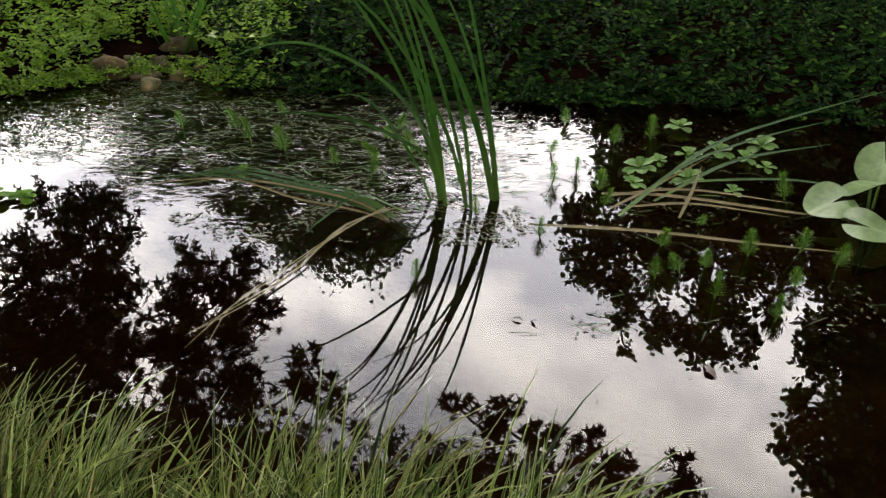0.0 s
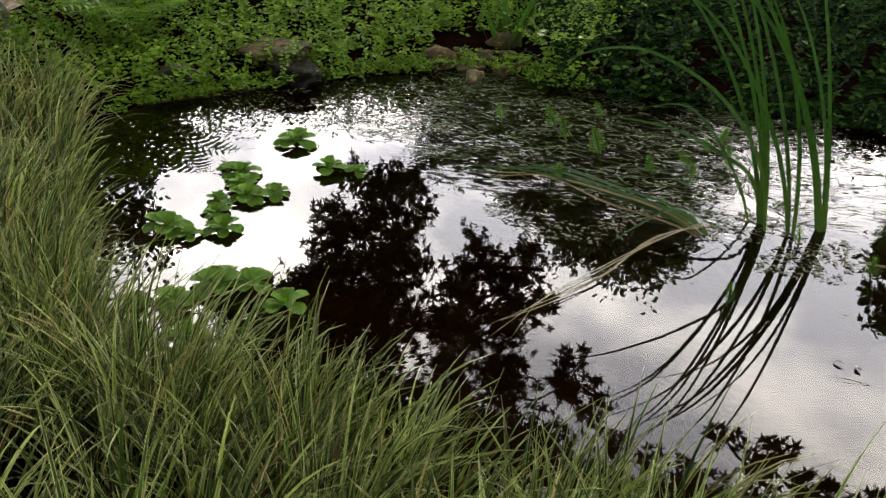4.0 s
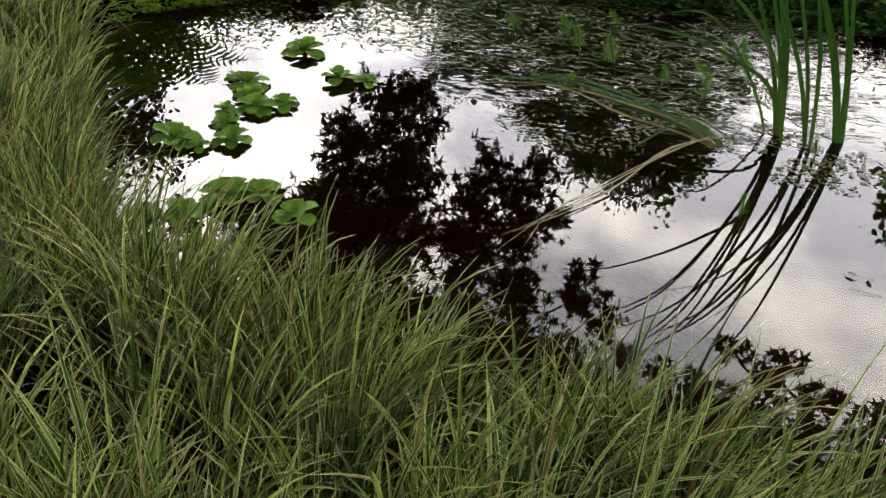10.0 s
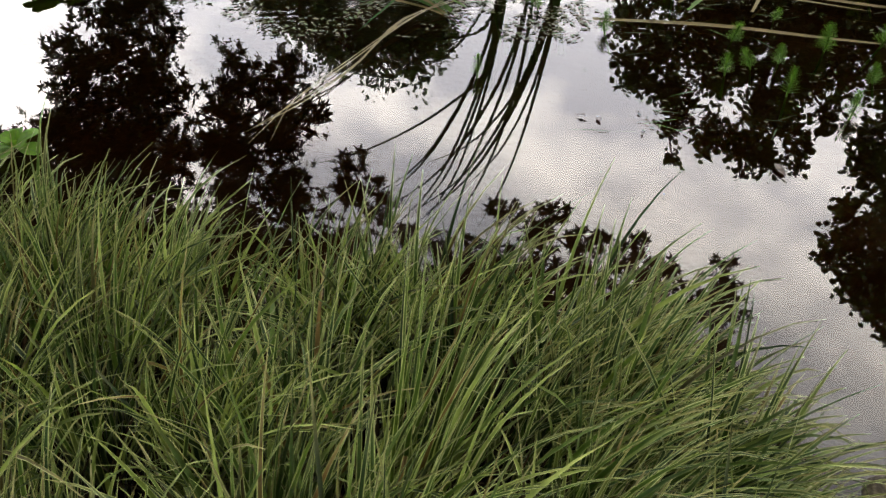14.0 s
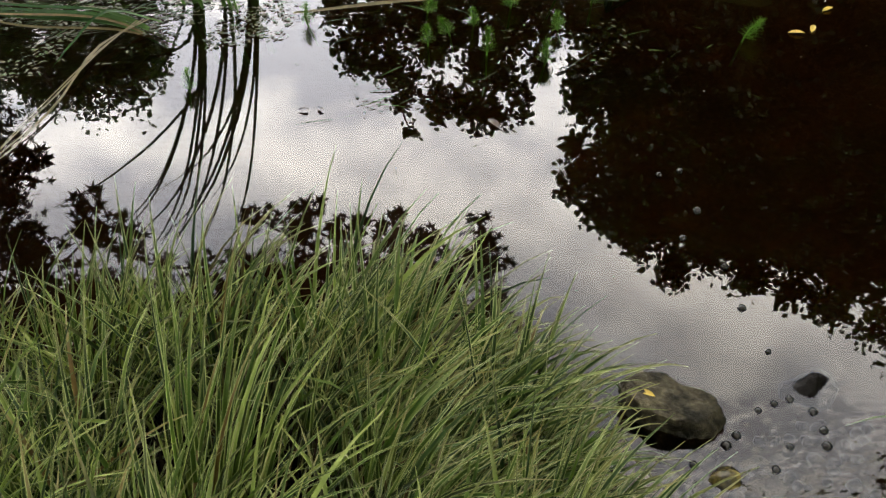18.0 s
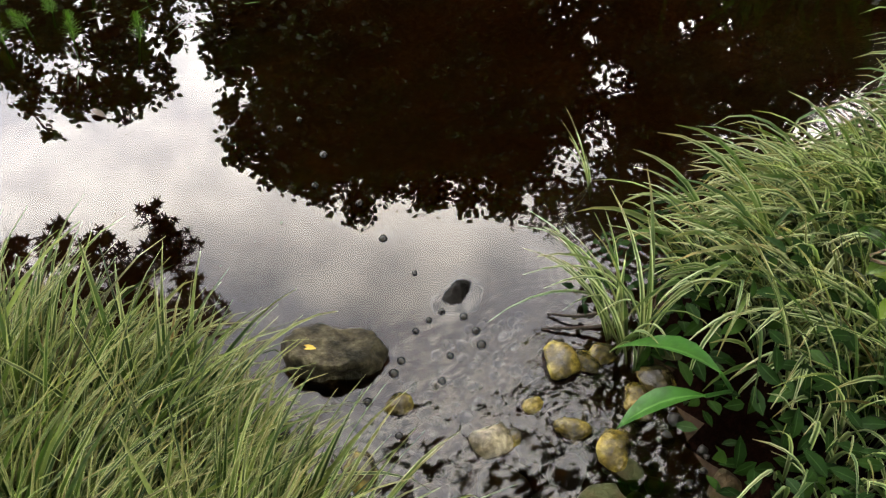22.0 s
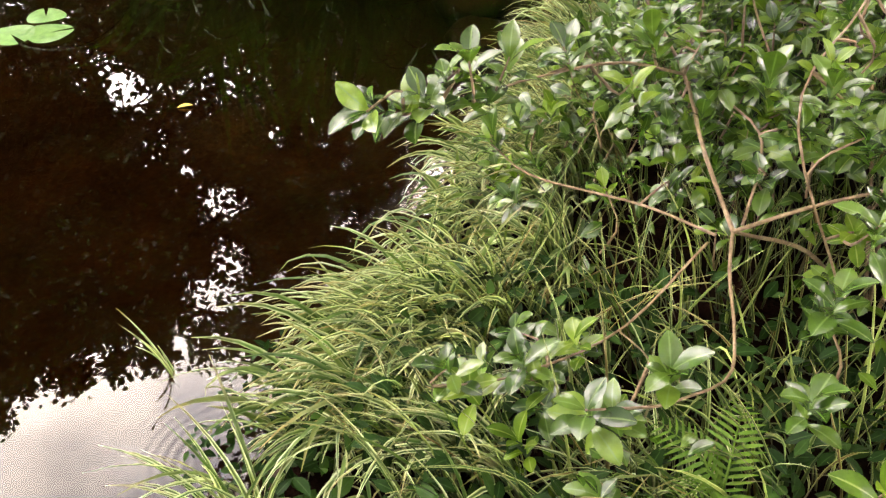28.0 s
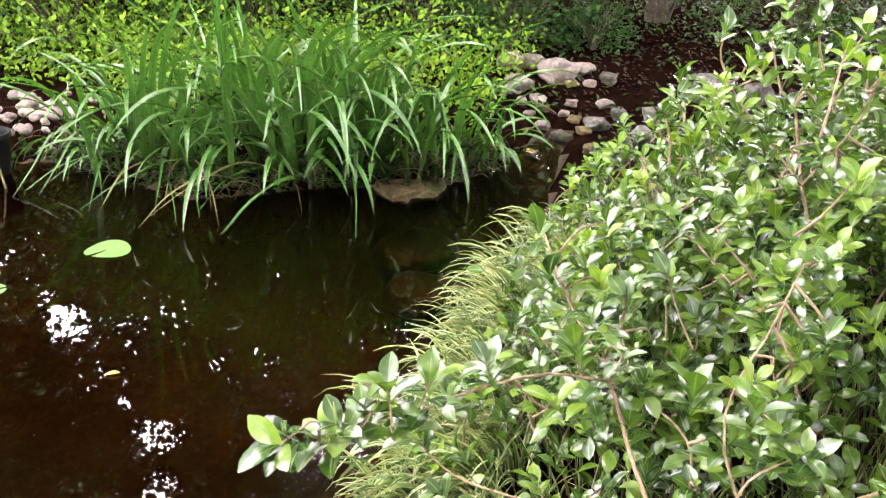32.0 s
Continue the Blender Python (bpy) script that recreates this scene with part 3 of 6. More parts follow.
GAPSHADE = leaf_mat("dark dead blade for gap shade", [(0.012, 0.009, 0.004), (0.03, 0.02, 0.009), (0.018, 0.014, 0.006), (0.07, 0.045, 0.02)], rough=0.7, through=0.05, spec=0.05)
DEAD = leaf_mat("dead brown leaf", [(0.025, 0.017, 0.012), (0.05, 0.032, 0.02), (0.09, 0.05, 0.025)], rough=0.35, through=0.0)


# ---- ground, pond bed and water ----
SHORE = np.array([(-2.95, 3.45), (-2.7, 3.7), (-2.45, 3.95), (-2.05, 4.3), (-1.5, 4.68), (-1.1, 4.45), (-0.5, 4.4), (0.36, 4.3), (1.2, 4.33), (2.1, 4.05),
                  (2.9, 3.95), (3.75, 3.95), (4.3, 3.88), (4.56, 3.45), (4.46, 2.95), (4.3, 2.35), (4.75, 1.72), (4.9, 1.3), (5.15, 1.08), (5.6, 0.95), (6.3, 0.85), (6.3, 0.7),
                  (5.6, 0.66), (4.2, 0.52), (3.3, 0.54), (2.6, 0.55), (2.1, 0.55), (1.75, 0.56), (1.42, 0.62), (1.24, 0.55), (1.16, 0.36), (1.02, 0.15), (0.9, -0.02),
                  (0.62, 0.1), (0.42, 0.38), (0.38, 0.66), (0.42, 0.88), (0.34, 1.06), (0.18, 1.2), (-0.1, 1.28), (-0.5, 1.32), (-0.9, 1.38),
                  (-1.3, 1.4), (-1.65, 1.5), (-1.95, 1.74), (-2.3, 2.15), (-2.65, 2.55), (-2.95, 2.95)])


def shore_distance(x, y):
    """Distance to the waterline: positive on land, negative in the pond."""
    P = np.stack([np.ravel(x), np.ravel(y)], -1)
    best = np.full(len(P), 1e9)
    inside = np.zeros(len(P), dtype=bool)
    for a, b in zip(SHORE, np.roll(SHORE, -1, 0)):
        d = b - a
        t = np.clip(((P - a) @ d) / (d @ d), 0, 1)
        best = np.minimum(best, np.hypot(*(P - a - t[:, None] * d).T))
        cross = ((a[1] > P[:, 1]) != (b[1] > P[:, 1])) & (P[:, 0] < (b[0] - a[0]) * (P[:, 1] - a[1]) / (b[1] - a[1] + 1e-12) + a[0])
        inside ^= cross
    return np.where(inside, -best, best).reshape(np.shape(x))


def smooth(a, b, v):
    t = np.clip((v - a) / (b - a), 0, 1)
    return t * t * (3 - 2 * t)


def wave(x, y):
    return 0.5 * np.sin(3.1 * x + 1.3 * y) * np.sin(2.3 * y - 0.7 * x) + 0.3 * np.sin(7.3 * x - 4.1 * y + 1) + 0.2 * np.sin(13.7 * x + 11.9 * y)


def land(x, y):
    d = shore_distance(x, y)
    up = 0.05 * smooth(0, 0.12, d) + 0.10 * smooth(0.1, 1.2, d) + 0.012 * wave(x, y) * smooth(0.05, 0.5, d)
    far = smooth(3.4, 4.4, y + 0.12 * x) * (1 - 0.75 * smooth(2.6, 4.2, x))
    up = up + far * (0.03 * smooth(0.0, 0.9, d) + 0.5 * smooth(2.0, 7, d)) + far * 0.16 * smooth(0.1, 1.6, d) * (1 - smooth(-2.2, -1.0, x))
    shallow = np.exp(-(((x - 0.8) / 0.42) ** 2 + ((y - 0.4) / 0.42) ** 2))
    deep = 0.42 - 0.36 * shallow
    east = smooth(3.0, 4.8, x)
    deep = deep * (1 - 0.45 * east)
    down = -deep * smooth(0, 0.55, -d) - 0.02 * smooth(0, 0.06, -d) + 0.012 * wave(x * 1.4, y * 1.4)
    return np.where(d > 0, up, down)


def axis(lo, hi, step, far):
    mid = np.arange(lo, hi + step / 2, step)
    out = hi + (far - hi) * (np.linspace(0, 1, 26)[1:] ** 3.2)
    low = lo - (far + lo) * (np.linspace(0, 1, 26)[1:] ** 3.2)
    return np.concatenate([low[::-1], mid, out])


gx, gy = axis(-5, 8, 0.06, 900), axis(-2.5, 7.5, 0.06, 900)
GX, GY = np.meshgrid(gx, gy)
GZ = land(GX, GY)
nx, ny = len(gx), len(gy)
ii, jj = np.meshgrid(np.arange(ny - 1), np.arange(nx - 1), indexing="ij")
kk = (ii * nx + jj).ravel()
GF = np.stack([kk, kk + 1, kk + nx + 1, kk + nx], -1)
GD = shore_distance((GX[:-1, :-1] + GX[1:, 1:]) / 2, (GY[:-1, :-1] + GY[1:, 1:]) / 2).ravel()
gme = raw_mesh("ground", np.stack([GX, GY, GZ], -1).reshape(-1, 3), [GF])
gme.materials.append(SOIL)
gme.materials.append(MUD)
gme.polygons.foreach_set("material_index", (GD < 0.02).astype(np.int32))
thing("ground", gme, None, "garden soil darkened with tree shade, sloping into a muddy pond bed", "ground", kind="structure")

wx, wy = np.meshgrid(np.linspace(-3.6, 7.8, 103), np.linspace(-0.6, 5.2, 59))
wk = (np.arange(58)[:, None] * 103 + np.arange(102)[None, :]).ravel()
wme = raw_mesh("water", np.stack([wx, wy, wx * 0], -1).reshape(-1, 3), [np.stack([wk, wk + 1, wk + 104, wk + 103], -1)])
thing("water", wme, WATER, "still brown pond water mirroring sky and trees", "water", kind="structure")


def ground_at(x, y):
    return land(np.asarray(x, dtype=float), np.asarray(y, dtype=float))


def sample_area(n, x0, x1, y0, y1, keep):
    """n random places in a box for which keep(x, y) holds."""
    xs, ys = np.zeros(0), np.zeros(0)
    while len(xs) < n:
        x, y = rng.uniform(x0, x1, n * 2), rng.uniform(y0, y1, n * 2)
        k = keep(x, y)
        xs, ys = np.concatenate([xs, x[k]]), np.concatenate([ys, y[k]])
    return xs[:n], ys[:n]


# ---- sedge on the near bank ----
def clumped(n, x0, x1, y0, y1, keep, clumps, spread):
    cx, cy = sample_area(clumps, x0, x1, y0, y1, keep)
    k = rng.integers(0, clumps, n)
    x, y = cx[k] + rng.normal(0, spread, n), cy[k] + rng.normal(0, spread, n)
    return x, y, cx[k], cy[k], rng.normal(0, 0.32, clumps)[k], rng.normal(0, 0.32, clumps)[k], rng.uniform(0.68, 1.2, clumps)[k]


def sedge_bank(name, n, box, keep, clumps, spread, lean_x, lean_y, mat, label, length=(0.26, 0.46), width=(0.006, 0.0115), droop=1.0, segs=8, sweep=0.0):
    x, y, cx, cy, jx, jy, tall = clumped(n, *box, keep, clumps, spread)
    d = shore_distance(x, y)
    ok = (d > -0.05) & keep(x, y)
    x, y, cx, cy, jx, jy, tall = x[ok], y[ok], cx[ok], cy[ok], jx[ok], jy[ok], tall[ok]
    n = len(x)
    lean_x = lean_x + sweep * smooth(-0.7, 0.45, x)
    base = np.stack([x, y, np.maximum(ground_at(x, y), 0.0) - 0.01], -1)
    ox, oy = (x - cx) / spread * 0.32 + lean_x + jx + rng.normal(0, 0.2, n), (y - cy) / spread * 0.32 + lean_y + jy + rng.normal(0, 0.2, n)
    az = np.arctan2(ox, oy)
    push = np.clip(np.hypot(ox, oy), 0.1, 1.6)
    ln = rng.uniform(*length, n) * rng.choice([1, 1, 1, 0.72], n) * tall
    V, F, U = blades(base, az, ln, rng.uniform(*width, n), 0.04 + 0.26 * push * rng.uniform(0.5, 1.2, n), (0.5 + 0.95 * push * rng.uniform(0.45, 1.35, n)) * droop * rng.choice([1, 1, 1, 1.5], n), segs, 0.3, rng.normal(0, 0.7, n), rng.uniform(1.2, 2.2, n)[:, None])
    return thing(name, raw_mesh(name, V, [F], U), mat, label, "grass", kind="stuff")


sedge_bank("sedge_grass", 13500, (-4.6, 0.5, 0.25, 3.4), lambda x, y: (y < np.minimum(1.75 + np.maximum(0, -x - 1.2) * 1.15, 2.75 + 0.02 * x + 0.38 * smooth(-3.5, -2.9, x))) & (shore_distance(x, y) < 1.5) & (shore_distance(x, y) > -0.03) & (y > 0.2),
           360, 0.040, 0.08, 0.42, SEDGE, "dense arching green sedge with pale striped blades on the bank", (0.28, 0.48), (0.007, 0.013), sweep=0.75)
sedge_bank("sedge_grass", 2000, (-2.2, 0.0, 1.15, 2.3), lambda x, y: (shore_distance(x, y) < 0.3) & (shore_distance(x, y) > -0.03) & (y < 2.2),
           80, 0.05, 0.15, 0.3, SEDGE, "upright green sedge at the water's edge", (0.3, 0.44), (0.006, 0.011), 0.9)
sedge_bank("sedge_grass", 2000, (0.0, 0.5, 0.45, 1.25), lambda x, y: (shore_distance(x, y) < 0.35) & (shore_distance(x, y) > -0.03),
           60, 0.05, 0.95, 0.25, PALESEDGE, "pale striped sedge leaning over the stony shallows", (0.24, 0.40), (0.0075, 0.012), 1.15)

# dark dead blades added as the shade in the gaps between the living ones
sedge_bank("sedge_gap_shade", 6500, (-3.6, 0.5, 0.3, 3.0), lambda x, y: (y < np.minimum(1.75 + np.maximum(0, -x - 1.2) * 1.15, 2.75 + 0.02 * x + 0.38 * smooth(-3.5, -2.9, x))) & (shore_distance(x, y) < 1.3) & (shore_distance(x, y) > 0.0),
           500, 0.06, 0.1, 0.2, GAPSHADE, "dead brown blades added as shade under the living sedge", (0.12, 0.24), (0.006, 0.012), 1.1, 4)

# variegated sedge along the other bank
sedge_bank("variegated_sedge", 3300, (1.15, 4.4, -0.4, 0.66), lambda x, y: (shore_distance(x, y) > -0.03) & (shore_distance(x, y) < 0.42) & (x > 1.44),
           120, 0.04, -0.8, 0.5, VARIEG, "cream and green variegated sedge arching over the water", (0.24, 0.38), (0.012, 0.021), 1.2)
sedge_bank("variegated_sedge", 60, (1.16, 1.32, 0.52, 0.66), lambda x, y: (x < 1.34), 4, 0.022, -0.75, 0.45, VARIEG, "pale variegated sedge tuft at the water's edge", (0.26, 0.38), (0.009, 0.014), 0.95)


# ---- far bank ----
LEAF = leaf_template([0, 0.34, 0.44, 0.3, 0.0], 0.16, 0.10)
LEAF_S = leaf_template([0, 0.5, 0.36, 0.0], 0.14, 0.12)
STAR = star_template()


def leaf_cover(name, x, y, z, size, mat, label, category, template=LEAF, tilt=0.7, up=0.5, kind="stuff"):
    n = len(x)
    a = rng.uniform(0, 2 * math.pi, n)
    way = np.stack([np.sin(a), np.cos(a) - 0.25, rng.normal(up, 0.45, n)], -1)
    nrm = np.stack([rng.normal(0, tilt, n), rng.normal(-0.5, tilt, n), np.ones(n)], -1)
    V, F, U = scatter(template, np.stack([x, y, z], -1), frames(way, nrm), size)
    return thing(name, raw_mesh(name, V, F, U), mat, label, category, kind=kind)


def sprays(name, x, y, z, per, height, size, mat, label, category, template, out=(0.0, -0.35), droop=0.5, face=-0.2, wild=0.45):
    """Leafy stems: each carries its leaves in pairs, bends over and leaves gaps between the stems."""
    n = len(x)
    k = np.repeat(np.arange(n), per)
    s = np.tile((np.arange(per) // 2 * 2 + 1.5) / per, n)
    lean = np.stack([rng.normal(out[0], 0.45, n), rng.normal(out[1], 0.45, n)], -1)
    hgt = height * rng.uniform(0.45, 1.2, n)
    px = x[k] + lean[k, 0] * hgt[k] * s ** 1.5
    py = y[k] + lean[k, 1] * hgt[k] * s ** 1.5
    pz = z[k] + hgt[k] * (s - droop * 0.45 * s * s)
    a = rng.uniform(0, 6.28, n)[k] + np.tile(np.arange(per) * 1.571 + (np.arange(per) % 2) * 1.571, n)
    way = np.stack([np.sin(a), np.cos(a), rng.normal(0.25, 0.3, len(k))], -1)
    nrm = np.stack([rng.normal(0, wild, len(k)), rng.normal(face, wild, len(k)), np.ones(len(k))], -1)
    V, F, U = scatter(template, np.stack([px, py, pz], -1), frames(way, nrm), rng.uniform(0.7, 1.2, len(k)) * size * (1 - 0.3 * s))
    return thing(name, raw_mesh(name, V, F, U), mat, label, category, kind="stuff")


def clump(x, y, k):
    return 0.5 + 0.5 * wave(x * k, y * k * 1.3)


# dark periwinkle, shade put into its tones, on the slope and hanging over the water
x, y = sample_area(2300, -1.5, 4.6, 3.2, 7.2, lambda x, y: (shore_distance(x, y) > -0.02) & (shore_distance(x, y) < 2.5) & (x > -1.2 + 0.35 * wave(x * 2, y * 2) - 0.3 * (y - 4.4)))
sprays("periwinkle_groundcover", x, y, ground_at(x, y), 12, 0.08 + 0.26 * clump(x, y, 2.3), 0.062, HEDGE, "dark periwinkle covering the far slope, shade and lit leaves in its tones", "groundcover", LEAF, face=-0.9, wild=0.8)
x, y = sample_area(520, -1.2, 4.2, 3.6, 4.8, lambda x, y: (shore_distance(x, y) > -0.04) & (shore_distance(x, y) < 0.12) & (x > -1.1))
sprays("periwinkle_groundcover", x, y, ground_at(x, y) * 0.5, 10, 0.13, 0.05, HEDGE, "periwinkle stems trailing over the waterline, shade in their leaf tones", "groundcover", LEAF, (0.0, -0.9), 1.2, -1.3)
# yellow-green weeds on the low bank
x, y = sample_area(1500, -4.6, -0.75, 3.0, 6.2, lambda x, y: (shore_distance(x, y) > -0.02) & (shore_distance(x, y) < 1.8) & (y > 3.3) & (x > -4.05) & (np.hypot(x + 1.52, y - 4.62) > 0.33) & (x < -1.0 + 0.3 * wave(x * 2, y * 2)))
sprays("low_weeds", x, y, ground_at(x, y), 16, 0.14 + 0.3 * clump(x, y, 2.4), 0.043, WEED, "yellow green low weeds on the far bank", "weeds", LEAF_S, face=-0.5)
x, y = sample_area(500, -3.0, -0.9, 3.3, 4.9, lambda x, y: (shore_distance(x, y) > -0.03) & (shore_distance(x, y) < 0.12))
sprays("low_weeds", x, y, ground_at(x, y) * 0.5, 10, 0.14, 0.03, WEED, "yellow green weeds trailing over the waterline", "weeds", LEAF_S, (0.1, -0.8), 1.2)


# ---- trees round the pond ----
def tree(name, foot, height, crown, leaves, size, mat, template, label, seed, lean=(0, 0), limbs=9, hang=0.0, cap=None):
    """crown: list of (x, y, z, rx, ry, rz) leaf masses. Limbs run from the trunk into each mass."""
    r = np.random.default_rng(seed)
    root = empty(name, foot, label, "tree")
    top = np.array([lean[0], lean[1], height])
    spine = curve_pts([(0, 0, -0.3), (lean[0] * 0.2 + 0.05, lean[1] * 0.2, height * 0.35), (lean[0] * 0.6 - 0.05, lean[1] * 0.6, height * 0.7), tuple(top)], 12)
    r0 = 0.035 + height * 0.017
    chunks = [tube(spine, np.linspace(r0, r0 * 0.25, 12), 8)]
    P, W = [], []
    vol = np.array([c[3] * c[4] * c[5] for c in crown]) ** 0.67
    share = vol / vol.sum()
    # each mass hangs on the nearest bough that already stands
    nodes = [tuple(p) for p in spine[5:]]
    order = sorted(zip(crown, share), key=lambda q: -q[0][3] * 2 + 0.35 * math.dist(q[0][:3], np.array(foot) + top))
    for c, s in order:
        c = np.array(c, dtype=float)
        ctr = c[:3] - np.array(foot)
        have = np.array(nodes)
        st = have[int(np.argmin(np.linalg.norm(have - ctr, axis=1)))]
        gap = np.linalg.norm(ctr - st)
        bend = (st + ctr) / 2 + np.array([0, 0, 0.12 * gap])
        limb = curve_pts([tuple(st), tuple(bend), tuple(ctr)], 8)
        thick = min(r0 * 0.45, 0.012 + 0.03 * gap * (c[3] > 0.3) + 0.012 * c[3])
        chunks.append(tube(limb, np.linspace(thick, 0.010, 8), 5))
        nodes += [tuple(limb[4]), tuple(ctr)]
        m = max(int(leaves * s), 30)
        sprays = max(m // 26, 4)
        u = r.normal(0, 1, (sprays, 3))
        u /= np.linalg.norm(u, axis=1, keepdims=True)
        rad = r.uniform(0.25, 1.0, sprays) ** 0.6
        ends = ctr + u * rad[:, None] * c[3:6] * (1 + 0.22 * r.normal(0, 1, (sprays, 1)) * (rad > 0.7)[:, None])
        ends[:, 2] -= hang * np.hypot(u[:, 0], u[:, 1]) * rad * c[5]
        for e in ends[:: max(1, sprays // 22)]:
            if cap is not None and not cap((e + np.array(foot))[None])[0]:
                continue
            chunks.append(tube(curve_pts([tuple(ctr + (e - ctr) * 0.05), tuple(ctr * 0.45 + e * 0.55 + np.array([0, 0, 0.08])), tuple(e)], 5), np.linspace(0.016, 0.004, 5), 4))
        k = r.integers(0, sprays, m)
        along = r.random(m) ** 0.7
        pos = ends[k] + (ctr - ends[k]) * (along * 0.42)[:, None] + r.normal(0, 1, (m, 3)) * min(size * 1.1, 0.3 * c[3] + 0.02)
        P.append(pos)
        W.append(u[k] + r.normal(0, 0.55, (m, 3)) + np.array([0, 0, -0.35 - hang * 0.5]))
    V, F, U = join_parts(chunks)
    thing("trunk", raw_mesh("trunk", V, F, U), BARK, parent=root)
    P, W = np.concatenate(P), np.concatenate(W)
    if cap is not None:
        ok = cap(P + np.array(foot))
        P, W = P[ok], W[ok]
    V, F, U = scatter(template, P, frames(W, r.normal(0, 1, W.shape) * 0.7 + np.array([0, 0, 1.0])), r.uniform(0.7, 1.25, len(P)) * size)
    thing("crown", raw_mesh("crown", V, F, U), mat, parent=root)
    return root


def sky_dir(az, el, dist):
    """A place seen in the water at that bearing and height, at a level distance from the walk's start."""
    a = radians(az)
    return math.sin(a) * dist, math.cos(a) * dist, math.tan(radians(el)) * dist - 1.45


def mass(az, el, dist, r, rz=None):
    x, y, z = sky_dir(az, el, dist)
    return (x, y, z, r, r, rz or r)


def small_leaf(wide=0.72):
    V = np.array([(0, 0, 0), (-wide / 2, 0.35, 0.05), (wide / 2, 0.35, 0.05), (-wide * 0.38, 0.7, 0.03), (wide * 0.38, 0.7, 0.03), (0, 1, -0.05)])
    return V, [np.array([(1, 2, 4, 3)]), np.array([(0, 2, 1), (3, 4, 5)])], np.stack([V[:, 0] + 0.5, V[:, 1]], -1)


TREELEAF = small_leaf()
# tall tree whose boughs hang over the near bank
tree("overhanging_tree", (-4.4, -1.8, 0.12), 6.2,
     [mass(-24.1, 23.3, 7.4, 0.09), mass(-26.4, 23.8, 7.4, 0.12), mass(-22.9, 24.8, 7.4, 0.15), mass(-25.6, 25.6, 7.4, 0.21), mass(-28.1, 26.2, 7.4, 0.19), mass(-22.4, 26.8, 7.4, 0.13), mass(-25.0, 28.1, 7.4, 0.26), mass(-28.4, 28.8, 7.4, 0.26), mass(-22.4, 29.6, 7.4, 0.16), mass(-24.9, 31.2, 7.4, 0.29), mass(-28.0, 31.6, 7.4, 0.31), mass(-30.0, 30.9, 7.4, 0.22), mass(-24.3, 33.7, 7.4, 0.27), mass(-28.3, 34.3, 7.4, 0.32),
      mass(-18.5, 27.8, 7.2, 0.09), mass(-18.9, 29.4, 7.2, 0.14), mass(-16.9, 29.2, 7.2, 0.12), mass(-14.5, 29.1, 7.2, 0.11), mass(-15.9, 30.8, 7.2, 0.21), mass(-19.2, 31.4, 7.2, 0.21), mass(-13.2, 31.9, 7.2, 0.12), mass(-14.6, 33.4, 7.2, 0.18), mass(-18.4, 34.0, 7.2, 0.24), mass(-20.8, 34.0, 7.2, 0.16), mass(-16.2, 36.0, 7.2, 0.23), mass(-14.7, 37.6, 7.2, 0.17), mass(-19.7, 36.6, 7.2, 0.23), mass(-22.2, 32.7, 7.2, 0.14),
      mass(-10.5, 35.2, 6.9, 0.09), mass(-9.8, 36.6, 6.9, 0.11), mass(-8.0, 37.1, 6.9, 0.09), mass(-11.6, 37.0, 6.9, 0.1), mass(-8.6, 38.7, 6.9, 0.1), mass(-6.3, 40.0, 6.9, 0.08), mass(-4.0, 40.4, 6.9, 0.08),
      mass(1.3, 38.0, 6.5, 0.08), mass(5.5, 38.0, 6.5, 0.08), mass(5.4, 39.4, 6.5, 0.12), mass(3.5, 39.5, 6.5, 0.1), mass(8.0, 40.2, 6.5, 0.1), mass(9.4, 40.0, 6.5, 0.07), mass(12.5, 39.6, 6.5, 0.07), mass(12.1, 40.6, 6.5, 0.1), mass(14.8, 41.6, 6.5, 0.13), mass(19.6, 40.2, 6.5, 0.09), mass(19.7, 41.3, 6.5, 0.12), mass(20.1, 43.3, 6.5, 0.17), mass(16.1, 43.2, 6.5, 0.21), mass(12.1, 43.2, 6.5, 0.25), mass(7.5, 42.3, 6.5, 0.25), mass(3.3, 42.0, 6.5, 0.2), mass(-0.4, 41.6, 6.5, 0.16), mass(21.6, 44.8, 6.5, 0.1),
      mass(-33, 33, 7.2, 0.5), mass(-32, 37, 7.2, 0.6), mass(-26, 38.5, 7.0, 0.5), mass(-20, 40, 6.8, 0.5), mass(-14, 41.5, 6.6, 0.4), mass(-8, 43.5, 6.4, 0.4), mass(-2, 44.5, 6.4, 0.4), mass(4, 45, 6.4, 0.4), mass(10, 46, 6.4, 0.4), mass(16, 46.5, 6.4, 0.4), mass(20, 47, 6.4, 0.3),
      mass(-30, 43, 6.4, 0.9), mass(-20, 48, 5.8, 0.9), mass(-8, 51, 5.6, 0.9), mass(5, 51, 5.8, 0.8), mass(16, 52, 6.0, 0.6)],
     30000, 0.14, MAPLE, STAR, "tall tree with star shaped leaves on hanging boughs", 3, (0.4, 0.6), hang=0.1)
# trees behind the far bank
tree("tree", (-1.9, 10.6, 0.8), 3.4, [mass(-6.5, 26.5, 11, 0.85, 0.9), mass(-4.5, 27, 11, 0.5, 0.6), mass(-10, 26.5, 11.2, 0.85, 0.8), mass(-13, 24.5, 11.2, 0.8, 0.8), mass(-7, 21.5, 11, 1.2, 1.0), mass(-14.5, 23, 11.4, 0.9, 0.75), mass(-19, 21.5, 11.4, 0.8, 0.7), mass(-3.5, 22, 11.2, 0.7, 0.8), mass(-9, 19, 11, 1.8, 1.0), mass(-17, 16.5, 11, 1.6, 0.9)],
     46000, 0.075, CROWN, TREELEAF, "bushy green tree behind the far bank", 5)
